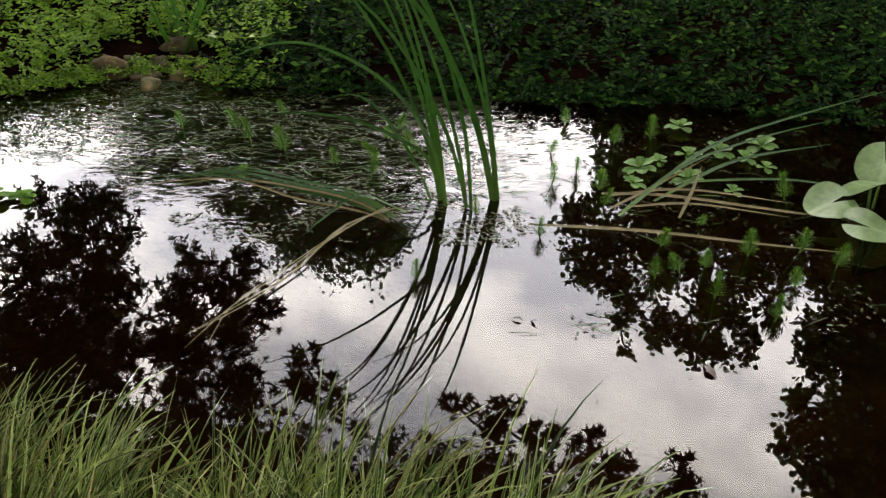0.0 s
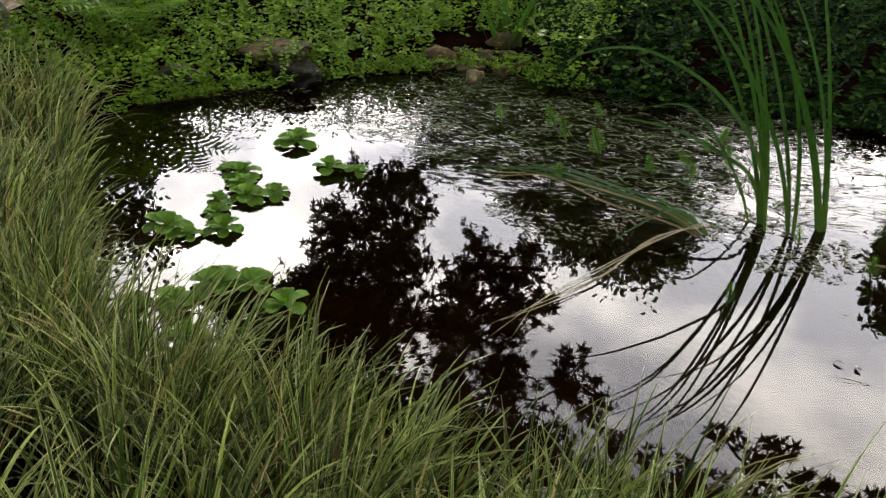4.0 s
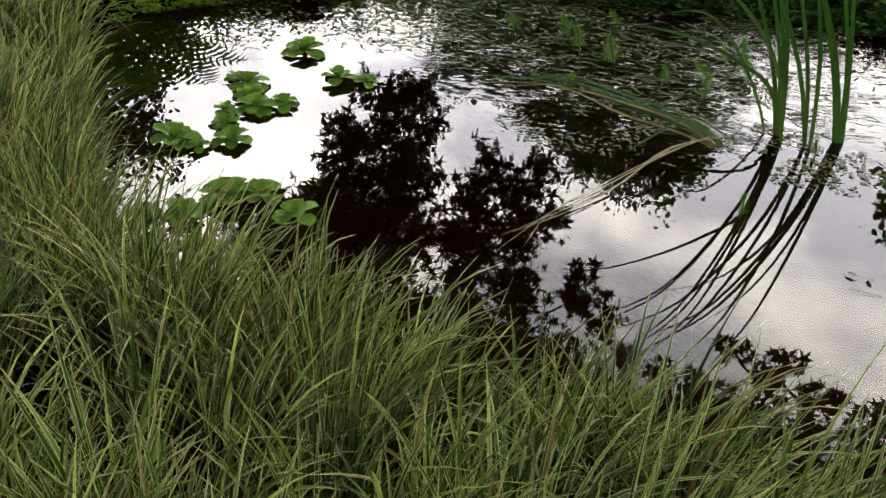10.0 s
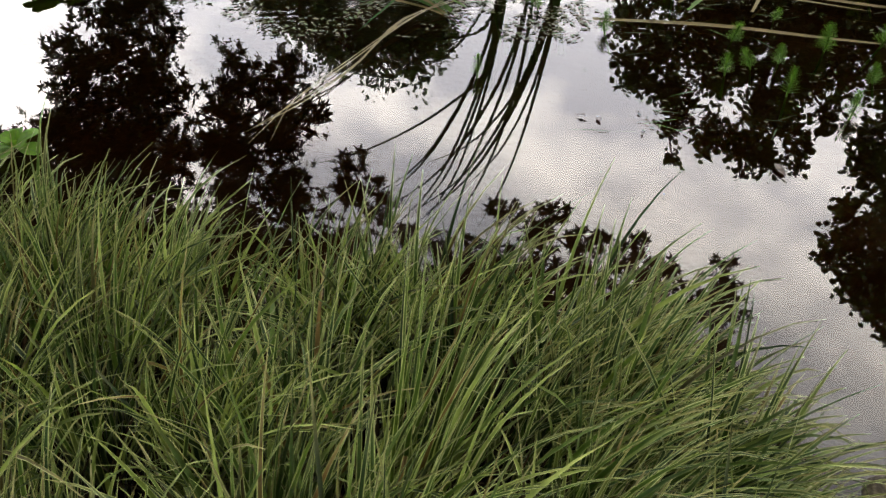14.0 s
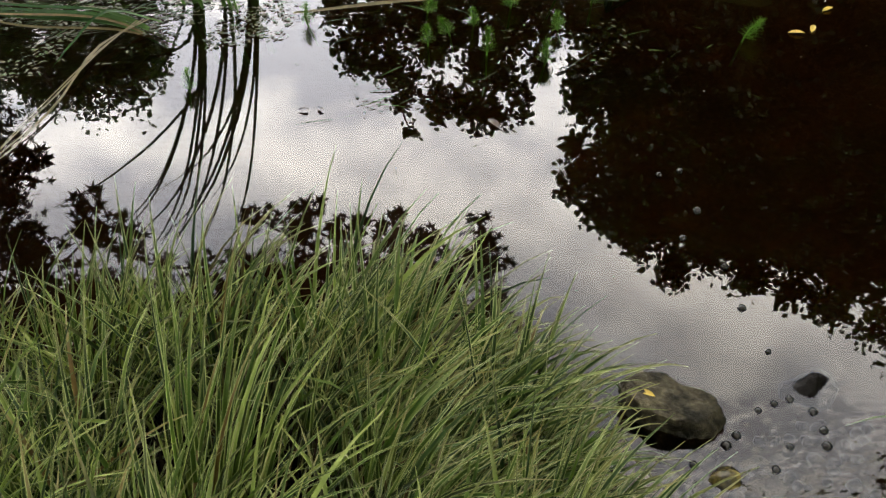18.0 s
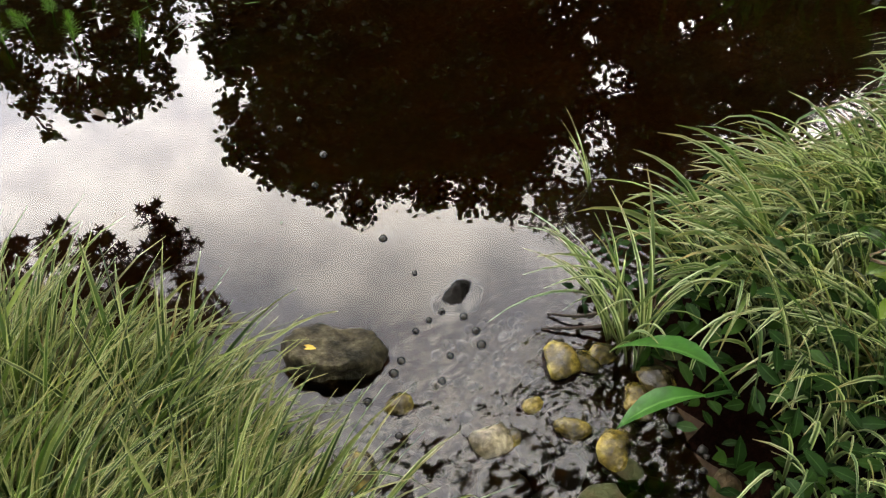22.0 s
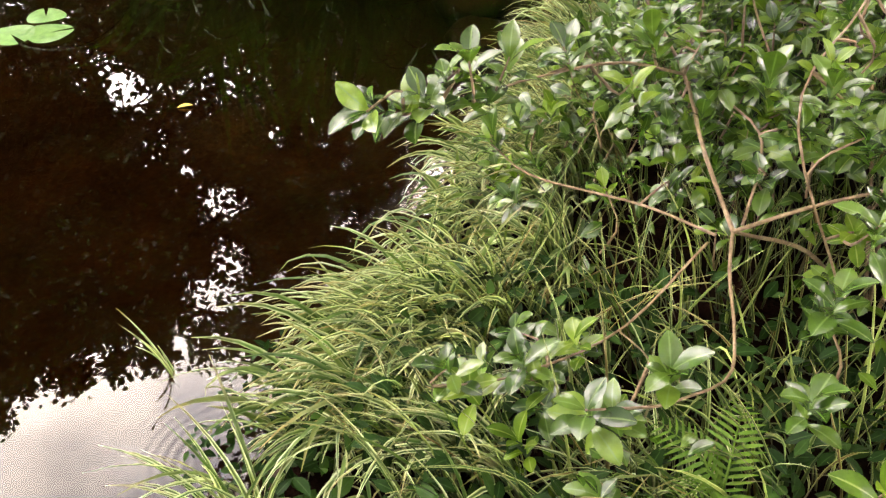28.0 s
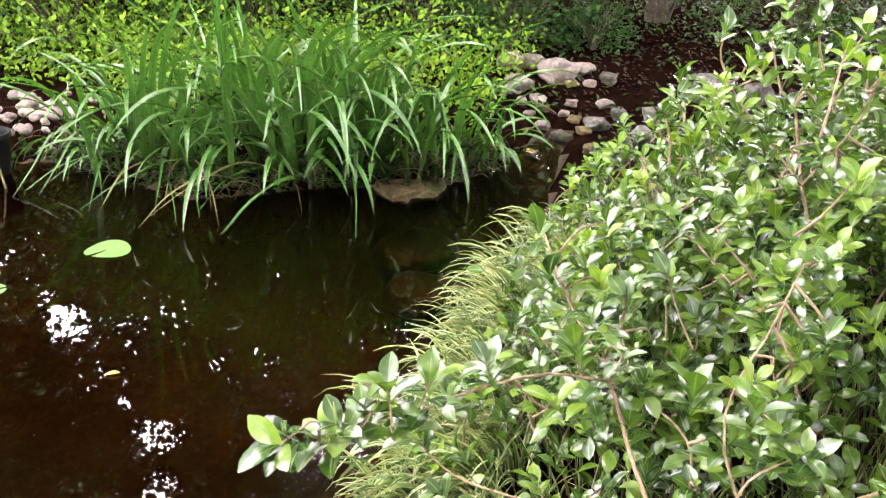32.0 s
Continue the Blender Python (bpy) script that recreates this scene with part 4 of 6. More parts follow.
tree("tree", (3.0, 8.6, 0.8), 3.6, [mass(9.6, 25.8, 8.9, 0.18), mass(9.5, 28.2, 8.9, 0.13), mass(10.4, 29.6, 8.9, 0.16), mass(12.5, 29.5, 8.9, 0.19), mass(14.0, 30.8, 8.9, 0.15), mass(13.4, 32.0, 8.9, 0.11), mass(14.0, 33.6, 8.9, 0.07), mass(16.4, 31.7, 8.9, 0.19), mass(16.2, 32.9, 8.9, 0.07), mass(18.9, 32.2, 8.9, 0.19), mass(19.2, 33.7, 8.9, 0.07), mass(20.3, 32.7, 8.9, 0.16), mass(22.5, 31.7, 8.9, 0.12), mass(22.7, 32.8, 8.9, 0.06), mass(19.8, 29.9, 8.9, 0.32), mass(15.9, 27.6, 8.9, 0.36), mass(21.6, 27.5, 8.9, 0.26), mass(23.6, 29.2, 8.9, 0.14), mass(24.0, 26.8, 8.9, 0.17), mass(12.1, 27.0, 8.9, 0.26), mass(15.5, 23, 9.2, 0.8), mass(21, 23, 9.2, 0.9), mass(16, 18, 9.2, 0.9), mass(22, 18, 9.2, 1.0), mass(28, 18, 9.2, 1.0), mass(25, 23, 9.2, 0.6), mass(12.5, 22.5, 9.2, 0.4), mass(12, 18, 9.2, 0.6)],
     44000, 0.085, CROWN, TREELEAF, "small leafy tree behind the far bank", 6)
tree("tree", (5.6, 7.2, 0.6), 5.2, [mass(26.4, 26.8, 8.9, 0.13), mass(26.3, 29.9, 8.9, 0.13), mass(27.2, 31.7, 8.9, 0.19), mass(26.4, 34.2, 8.9, 0.14), mass(27.8, 36.0, 8.9, 0.24), mass(26.9, 37.4, 8.9, 0.13), mass(29.6, 38.1, 8.9, 0.23), mass(31.2, 39.0, 8.9, 0.21), mass(32.8, 40.3, 8.9, 0.18), mass(35.8, 41.1, 8.9, 0.22), mass(38.3, 39.4, 8.9, 0.33), mass(41.8, 40.3, 8.9, 0.24), mass(33.2, 37.8, 8.9, 0.43), mass(31.2, 33.3, 8.9, 0.46), mass(29.7, 29.1, 8.9, 0.39), mass(37.5, 36.3, 8.9, 0.54), mass(42.6, 37.2, 8.9, 0.44), mass(35.7, 31.1, 8.9, 0.59),
     mass(29.8, 38.5, 9.2, 0.18), mass(33.3, 38.5, 9.2, 0.21), mass(38.8, 38.8, 9.2, 0.21), mass(41.6, 38.6, 9.2, 0.22), mass(45.4, 40.7, 9.2, 0.17), mass(48.3, 41.0, 9.2, 0.21), mass(35.5, 36.9, 9.2, 0.5), mass(41.8, 36.1, 9.2, 0.49), mass(48.6, 37.5, 9.2, 0.48), mass(33.6, 32.1, 9.2, 0.61), mass(42.0, 31.1, 9.2, 0.6),
     mass(28.5, 23, 9, 0.8), mass(34, 27, 9, 1.3), mass(41, 28, 9.2, 1.4), mass(48, 32, 9.2, 0.8), mass(30, 26, 9, 0.6), mass(34, 35, 9, 0.7), mass(39, 35.6, 9, 0.7), mass(44, 36.3, 9, 0.6), mass(38, 33, 9, 0.9), mass(44, 34, 9, 0.8), mass(31, 30, 9, 0.6), mass(47, 37.5, 9, 0.5)],
     95000, 0.09, CROWN, TREELEAF, "tall dark leafy tree beyond the pond", 7)


def open_crown(P):
    """Holes in the crown through which the sky shows."""
    az, el = np.degrees(np.arctan2(P[:, 0], P[:, 1])), np.degrees(np.arctan2(P[:, 2] + 1.45, np.hypot(P[:, 0], P[:, 1])))
    ok = np.ones(len(P), dtype=bool)
    for a, e, ra, re in ((50.4, 25.0, 1.35, 1.2), (55.6, 32.4, 2.0, 1.4), (55.2, 35.8, 1.8, 1.4), (53.4, 30.2, 0.8, 0.6), (58.4, 37.4, 0.8, 0.6), (52.3, 38.0, 2.7, 1.5), (47.0, 33.5, 0.6, 0.5), (59.5, 28.5, 0.7, 0.6)):
        d = ((az - a) / ra) ** 2 + ((el - e) / re) ** 2 + 0.7 * wave(P[:, 0] * 3, P[:, 2] * 3)
        ok &= (d > 1) | (np.modf(np.abs(P[:, 1] * 977))[0] < 0.11)
    fine = np.sin(az * 5.1 + 1.7 * np.sin(el * 2.3)) * np.sin(el * 6.3 + 1.4 * np.sin(az * 1.9))
    return ok & ((fine < 0.52) | (az < 47))


tree("tree", (9.0, 5.0, 0.4), 6.4, [mass(50, 26, 10, 1.0, 0.9), mass(54.5, 33.5, 10, 1.2, 1.3), mass(51.5, 35, 10, 0.9, 0.9), mass(48.5, 31.5, 10, 0.8, 0.9), mass(58, 34, 10, 1.0, 1.2), mass(46, 35.8, 10, 0.9, 0.8), mass(45, 27, 10, 0.9, 1.2), mass(48, 27.5, 10, 0.7, 0.7), mass(52, 20, 10, 1.5, 0.8), mass(59, 30, 10, 1.2, 1.3), mass(62, 38, 10, 1.5, 1.3), mass(64, 24, 10, 1.6, 1.2), mass(57, 41, 10, 0.9, 0.7), mass(52.5, 38.8, 10, 0.5, 0.5), mass(50, 31, 10, 0.6, 0.7), mass(56.5, 27.5, 10, 0.9, 0.7), mass(49, 36, 10, 0.6, 0.6), mass(52, 16, 10, 2.4, 0.9), mass(60, 18, 10, 2.0, 1.0), mass(54.5, 22.5, 10, 0.9, 0.6), mass(47, 31.5, 10, 0.6, 0.6), mass(58, 35, 10, 0.8, 0.8), mass(46, 22, 10, 0.8, 0.6), mass(53.2, 29.3, 10, 0.4, 0.35), mass(56.5, 31.5, 10, 0.5, 0.5), mass(61, 33, 10, 0.7, 0.7), mass(66, 31, 10, 0.9, 0.9),
     mass(30.0, 37.5, 10.0, 0.22), mass(33.0, 38.6, 10.0, 0.22), mass(34.8, 39.4, 10.0, 0.17), mass(39.9, 38.9, 10.1, 0.29), mass(44.0, 39.1, 10.1, 0.23), mass(47.9, 40.4, 10.1, 0.19), mass(51.7, 41.1, 10.1, 0.23), mass(35.3, 36.6, 10.0, 0.48), mass(42.4, 36.4, 10.1, 0.45), mass(49.3, 38.7, 10.1, 0.33), mass(30.0, 34.6, 10.0, 0.37)],
     120000, 0.085, CROWN, TREELEAF, "tall garden tree with gaps in its crown", 8, cap=open_crown)
tree("tree", (10.5, 0.5, 0.4), 6.0, [mass(77, 17, 10.5, 1.6, 1.1), mass(83, 18, 10.5, 1.5, 1.1), mass(68, 28, 10.5, 1.4, 1.2), mass(70, 20, 10.5, 1.4, 1.0), mass(72, 25, 10.5, 1.8, 1.5), mass(80, 34, 10.5, 1.8, 1.5), mass(90, 26, 10.5, 2.0, 1.6), mass(70, 37, 10.5, 1.6, 1.3), mass(86, 42, 10.5, 1.6, 1.2), mass(100, 34, 10, 2.2, 1.8)],
     42000, 0.1, CROWN, TREELEAF, "broad leafy tree at the garden's edge", 9)
tree("tree", (-7.4, 6.2, 0.3), 3.2, [mass(-40.2, 21.5, 8.6, 0.36, 0.45), mass(-41, 25.8, 8.6, 0.4, 0.45), mass(-39.5, 17.5, 8.8, 0.55, 0.5), mass(-43, 24, 8.6, 0.5, 0.6), mass(-43.5, 20.5, 8.6, 0.5, 0.5), mass(-47, 23, 8.6, 0.8, 0.8), mass(-54, 28, 8.6, 1.5, 1.3), mass(-50, 15, 8.8, 1.4, 0.9), mass(-62, 24, 9, 1.8, 1.6), mass(-60, 38, 8, 1.6, 1.2)],
     26000, 0.07, CROWN, TREELEAF, "feathery green tree beside the far bank", 10)
# tall unseen trees added behind and overhead to block sky light
for foot, hgt, crown, n, sd in (
        ((2.6, -5.5, 0.1), 8.8, [(2.6, -4.5, 8.0, 2.8, 2.4, 1.2), (5.0, -3.6, 7.0, 2.0, 2.0, 1.2), (0.4, -5.0, 7.4, 2.4, 2.2, 1.2), (3.0, -7.0, 5.0, 3.0, 2.0, 2.2), (2.8, -1.6, 8.4, 2.0, 1.6, 0.7), (1.0, 1.2, 9.4, 2.4, 2.0, 0.8), (4.0, 1.3, 9.2, 2.4, 2.0, 0.8), (2.4, 4.0, 9.8, 2.6, 1.7, 0.7)], 34000, 11),
        ((-2.6, -5.2, 0.1), 8.0, [(-2.6, -4.2, 7.2, 2.6, 2.4, 1.3), (-5.0, -3.8, 6.0, 2.2, 2.2, 1.6), (-1.0, -1.8, 8.0, 2.2, 1.8, 0.7), (-3.0, -7.0, 4.6, 3.0, 2.0, 2.2), (-3.6, -0.6, 7.6, 2.0, 1.8, 0.8), (-1.6, 3.4, 9.6, 2.4, 1.7, 0.7), (-4.0, 3.4, 8.8, 2.0, 1.7, 0.8), (-1.4, 1.0, 9.2, 2.0, 2.0, 0.8)], 32000, 12),
        ((7.4, -4.4, 0.1), 8.0, [(7.0, -3.4, 6.6, 2.4, 2.2, 1.5), (8.6, -1.4, 5.6, 2.0, 2.2, 1.8), (5.8, -1.0, 7.8, 1.8, 1.8, 0.9), (8.0, -5.6, 4.2, 2.6, 2.2, 2.2), (6.6, 2.2, 9.2, 2.2, 2.0, 0.8), (8.6, -0.4, 4.6, 2.0, 2.0, 1.0), (10.0, 1.6, 4.2, 1.6, 1.6, 1.0)], 30000, 13),
        ((-7.6, -1.0, 0.1), 7.5, [(-7.0, -0.6, 6.2, 2.4, 2.4, 1.6), (-7.0, 2.4, 5.6, 2.0, 2.0, 1.6), (-4.6, 1.6, 7.6, 1.8, 1.8, 0.9), (-8.6, -1.6, 3.6, 2.0, 3.0, 2.2), (-6.4, 2.4, 4.4, 1.5, 1.9, 1.2), (-6.6, 4.8, 4.2, 1.4, 1.4, 1.2)], 24000, 14)):
    tree("tree", foot, hgt, crown, n, 0.2, CROWN, TREELEAF, "unseen tall tree added behind the near bank to block sky light", sd)
# belt of woodland all round, added to block low sky, taller beside and behind
wa = rng.uniform(0, 2 * math.pi, 52000)
side = smooth(math.radians(62), math.radians(80), np.abs((wa + math.pi) % (2 * math.pi) - math.pi - 0.03))
wd = rng.uniform(14, 17, len(wa)) + 1.5 * np.sin(wa * 5)
wz = rng.random(len(wa)) ** 0.85 * (2.2 + 8.8 * side + 0.7 * np.sin(wa * 7 + 1) + 0.5 * np.sin(wa * 17))
V, F, U = scatter(small_leaf(0.7), np.stack([np.sin(wa) * wd, np.cos(wa) * wd, wz + 0.1], -1), frames(rng.normal(0, 1, (len(wa), 3)), rng.normal(0, 1, (len(wa), 3))), rng.uniform(0.25, 0.5, len(wa)))
thing("woodland", raw_mesh("woodland", V, F, U), CROWN, "dense woodland belt added round the garden to block sky light", "woods", kind="stuff")


# ---- plants in the water ----
def ribbon_part(name, pts, width, mat, parent, n=14, label="", side=(0, -1, 0.25), keel=0.2):
    P = curve_pts(pts, n) - np.array(parent.location)
    s = np.linspace(0, 1, n)
    w = width * (0.6 + 0.4 * np.minimum(s * 4, 1)) * (1 - s ** 2.6) + 0.001
    V, F, U = strip(P, w, side, keel)
    return thing(name, raw_mesh(name, V, [F], U), mat, label, parent=parent)


# upright reed clump
reed = empty("reed", (0.13, 3.12, 0.0), "tall green reed leaning sideways out of the water", "reed")
REED_FEET = [((0.222, 3.136), 5), ((0.126, 3.067), 3), ((0.028, 3.126), 5)]
rr = np.random.default_rng(21)
for (fx, fy), n in REED_FEET:
    for i in range(n):
        f = i / (n - 1)
        hgt = 1.32 - 0.3 * rr.random()
        tip = -0.66 + 0.3 * f + rr.normal(0, 0.05)
        yb = rr.normal(0, 0.07)
        a = (fx + rr.normal(0, 0.012), fy + rr.normal(0, 0.01), -0.25)
        b = (fx + tip * 0.17, fy + yb * 0.2, 0.3)
        c = (fx + tip * 0.52, fy + yb * 0.7, 0.3 + (hgt - 0.3) * 0.55)
        d = (fx + tip, fy + yb * 1.5, hgt - 0.16 * abs(tip))
        ribbon_part("leaf", [a, b, c, d], 0.012 + 0.006 * rr.random(), REED, reed, 16)
# leaves of the clump that arch over to the water
ribbon_part("leaf", [(0.03, 3.11, -0.2), (-0.037, 3.04, 0.23), (-0.209, 3.09, 0.469), (-0.447, 3.05, 0.615), (-0.62, 2.96, 0.64), (-0.76, 2.83, 0.6)], 0.013, REED, reed, 22)
ribbon_part("leaf", [(0.02, 3.12, -0.2), (-0.05, 3.16, 0.13), (-0.18, 3.2, 0.22), (-0.35, 3.27, 0.265), (-0.55, 3.33, 0.27), (-0.75, 3.38, 0.24)], 0.014, REED, reed, 18)
ribbon_part("leaf", [(0.0, 3.12, -0.2), (-0.09, 3.14, 0.1), (-0.24, 3.2, 0.32), (-0.36, 3.3, 0.36), (-0.5, 3.4, 0.3)], 0.010, REED, reed, 14)

fallen = empty("fallen_reed", (-0.17, 2.93, 0.0), "reed leaves bent over and lying on the water", "reed")
for i in range(10):
    k = rr.normal(0, 0.55, 4)
    ribbon_part("leaf", [(-0.12 + 0.03 * k[0], 2.93 + 0.02 * k[1], -0.06), (-0.3 + 0.03 * k[0], 2.98 + 0.04 * k[1], 0.05 + 0.02 * k[2]), (-0.55 + 0.03 * k[3], 3.08 + 0.05 * k[1], 0.065 + 0.02 * k[2]),
                         (-0.82 - 0.05 * abs(k[3]), 3.2 + 0.08 * k[1], 0.05 + 0.015 * k[0]), (-1.05 - 0.14 * abs(k[2]), 3.2 + 0.1 * k[3], 0.02)], 0.008 + 0.004 * rr.random(), REED if i % 5 else DRYREED, fallen, 16, side=(0, -0.6, 1))
for i in range(5):
    k = rr.normal(0, 1, 3)
    ribbon_part("stem", [(-0.18 + 0.02 * k[0], 2.99, 0.03), (-0.36, 2.83 + 0.02 * k[1], 0.022), (-0.49 + 0.015 * k[1], 2.55 + 0.02 * k[2], 0.012), (-0.61 + 0.015 * k[0], 2.32, 0.009), (-0.71 + 0.03 * k[2], 2.14 + 0.04 * k[1], 0.008)], 0.004 + 0.003 * rr.random(), DRYREED, fallen, 14, "pale dying stem", side=(0, 0, 1))
ribbon_part("leaf", [(-0.14, 2.95, 0.03), (-0.3, 2.9, 0.12), (-0.42, 2.84, 0.06), (-0.5, 2.78, 0.01)], 0.012, REED, fallen, 10, side=(0, -0.3, 1))

flat_reed = empty("fallen_reed", (0.7, 3.1, 0.0), "green and orange reed leaves lying flat on the water", "reed")
for pts, w, m in ((((0.66, 3.02, 0.0), (1.08, 3.43, 0.12), (1.52, 3.72, 0.16), (2.12, 4.05, 0.2)), 0.016, REED), (((0.68, 3.06, 0.0), (0.95, 3.3, 0.09), (1.3, 3.5, 0.14), (1.75, 3.75, 0.15)), 0.014, REED),
                  (((0.82, 3.16, 0.0), (1.18, 3.37, 0.09), (1.64, 3.56, 0.10)), 0.017, REED), (((0.9, 3.28, 0.03), (1.38, 3.26, 0.06), (1.75, 3.14, 0.04)), 0.013, REED),
                  (((0.62, 3.2, 0.01), (0.87, 3.15, 0.03), (1.32, 3.02, 0.03), (1.7, 2.95, 0.02)), 0.016, DRYREED), (((0.64, 3.18, 0.01), (0.95, 3.2, 0.035), (1.35, 3.1, 0.03)), 0.014, DRYREED),
                  (((0.31, 2.91, 0.012), (0.73, 2.87, 0.016), (1.1, 2.8, 0.012), (1.45, 2.74, 0.01)), 0.015, DRYREED), (((0.88, 2.99, 0.012), (0.96, 3.15, 0.05), (1.03, 3.31, 0.09)), 0.014, DRYREED),
                  (((0.63, 3.06, 0.01), (0.85, 3.22, 0.05), (1.08, 3.39, 0.10)), 0.013, DRYREED), (((0.7, 3.08, 0.012), (0.95, 3.08, 0.03), (1.3, 3.0, 0.02)), 0.012, DRYREED)):
    ribbon_part("leaf", pts, w, m, flat_reed, 14, "" if m is REED else "orange brown dying leaf", side=(0, -0.4, 1))


# rosettes of water lettuce: one is built with its leaves, then copied
def rosette(size, n, mat, seed, label, category, group):
    r = np.random.default_rng(seed)
    root = empty("water_lettuce", (0, 0, 0), label, category, group)
    T = leaf_template([0.14, 0.2, 0.34, 0.52, 0.68, 0.74, 0.66, 0.42], 0.13, 0.16)
    for i in range(n):
        a = i * 2.399 + r.normal(0, 0.15)
        ring = i / n
        el = 1.05 - 1.05 * min(1.0, ring * 1.25) + r.normal(0, 0.07)
        way = np.array([[math.sin(a) * math.cos(el), math.cos(a) * math.cos(el), math.sin(el)]])
        V, F, U = scatter(T, np.array([[0, 0, 0.008]]), frames(way, np.array([[-math.sin(a) * 0.2, -math.cos(a) * 0.2, 1.0]])), np.array([size * (0.62 + 0.48 * ring) * r.uniform(0.85, 1.1)]))
        thing("leaf", raw_mesh("leaf", V, F, U), mat, parent=root)
    return root


def place_copies(src, spots, seed, tip=5):
    r = np.random.default_rng(seed)
    for i, (x, y, s) in enumerate(spots):
        m = pose(x, y, 0.004, r.normal(0, tip), r.normal(0, tip), r.uniform(0, 360)) @ Matrix.Scale(s, 4)
        if i < len(spots) - 1:
            ob = copy_thing(src, m)
            ob.matrix_basis = m
        else:
            src.matrix_basis = m


place_copies(rosette(0.085, 15, LETTUCE, 1, "bright green water lettuce floating on the pond", "water lettuce", "water lettuce on the pond"),
             [(-1.987, 3.256, 1.1), (-2.045, 2.871, 1.0), (-1.9, 2.69, 0.95), (-2.042, 2.359, 1.05), (-1.641, 2.06, 1.15), (-1.38, 2.025, 0.95), (-1.72, 1.93, 0.85), (-1.98, 2.78, 0.75), (-1.60, 3.05, 0.6)], 31)
place_copies(rosette(0.08, 13, LETTUCE, 2, "bright green water lettuce floating on the pond", "water lettuce", "water lettuce on the pond"),
             [(-1.72, 3.037, 1.0), (-1.838, 2.418, 0.95), (-1.93, 2.52, 0.8), (-1.55, 2.11, 0.95), (-1.572, 1.775, 0.9), (-1.81, 2.75, 0.8), (-2.12, 2.9, 0.6), (-1.93, 2.33, 0.6), (-1.83, 1.9, 0.6), (-1.99, 2.62, 0.7)], 32)
place_copies(rosette(0.085, 8, CRESS, 3, "pale green water lettuce among fallen reeds", "water lettuce", "pale water lettuce among the reeds"),
             [(1.1, 3.96, 0.9), (1.2, 3.66, 0.95), (1.06, 3.62, 0.8), (1.42, 3.74, 1.0), (0.82, 3.46, 0.95), (1.0, 3.36, 0.9), (0.76, 3.3, 0.7), (1.3, 3.6, 0.7), (1.36, 3.5, 0.6), (0.92, 3.55, 0.6), (1.15, 3.25, 0.6)], 33)


# sprigs of parrot feather: a stem with whorls of fine leaves
def sprig(height, whorls, seed):
    r = np.random.default_rng(seed)
    root = empty("parrot_feather", (0, 0, 0), "small feathery green sprig standing out of the water", "water plant", "feathery sprigs on the pond")
    st = curve_pts([(0, 0, -0.08), (0.004, 0.002, height * 0.4), (r.normal(0, 0.01), r.normal(0, 0.01), height)], 6)
    V, F, U = tube(st, np.linspace(0.004, 0.002, 6), 5)
    thing("stem", raw_mesh("stem", V, [F], U), FEATHER, parent=root)
    P, W, S = [], [], []
    for i in range(whorls):
        z = height * (i + 1) / whorls
        for q in range(8):
            a = q * 2 * math.pi / 8 + i * 0.5
            e = 0.3 + 0.8 * (i / whorls) ** 1.3
            P.append((st[-1][0] * z / height, st[-1][1] * z / height, z))
            W.append((math.sin(a) * math.cos(e), math.cos(a) * math.cos(e), math.sin(e)))
            S.append(0.034 * (1 - 0.45 * (i / whorls) ** 2) * r.uniform(0.8, 1.15))
    comb = []
    for sx in (-1, 1):
        for k in range(7):
            y = 0.12 + k * 0.125
            comb.append([(0, y - 0.02, 0), (0, y + 0.02, 0), (sx * 0.28, y + 0.17, 0.05)])
    TV = np.array([(-0.02, 0, 0), (0.02, 0, 0), (0, 1, 0)] + [p for t in comb for p in t], dtype=float)
    TF = [np.arange(len(TV)).reshape(-1, 3)]
    V, F, U = scatter((TV, TF, np.stack([TV[:, 0] + 0.5, TV[:, 1]], -1)), np.array(P), frames(np.array(W), np.tile([0.01, 0.02, 1.0], (len(P), 1))), np.array(S))
    thing("leaves", raw_mesh("leaves", V, F, U), FEATHER, parent=root)
    return root


place_copies(sprig(0.075, 10, 4), [(-0.87, 3.7, 1.15), (-0.82, 3.25, 1.0), (-0.21, 3.88, 1.0), (-0.09, 2.5, 0.8), (0.94, 3.83, 1.2), (0.46, 3.64, 0.8), (0.62, 3.25, 1.1), (0.77, 2.78, 0.9), (0.89, 2.64, 0.8), (0.87, 2.43, 1.0), (1.06, 2.73, 1.1), (1.35, 3.2, 1.25), (1.16, 2.52, 0.85), (1.02, 2.31, 0.95), (-0.45, 3.45, 0.9), (0.12, 3.0, 0.7), (-0.7, 3.6, 1.3), (-0.95, 3.85, 1.2), (-0.3, 3.35, 1.1), (-0.15, 3.6, 1.2), ], 41, 14)
place_copies(sprig(0.06, 8, 5), [(-0.77, 4.04, 1.0), (-0.3, 3.56, 1.1), (0.76, 3.76, 1.2), (0.43, 3.3, 1.2), (0.35, 2.82, 1.0), (0.7, 2.55, 1.0), (0.79, 2.6, 0.9), (1.25, 2.76, 1.2), (1.35, 2.66, 1.1), (-1.21, 3.85, 1.0), (1.72, 2.25, 1.2), (0.55, 3.42, 0.9), (0.95, 2.95, 0.7), (-0.25, 3.75, 0.9), (0.56, 4.0, 1.0), (0.62, 3.1, 1.0)], 42, 14)


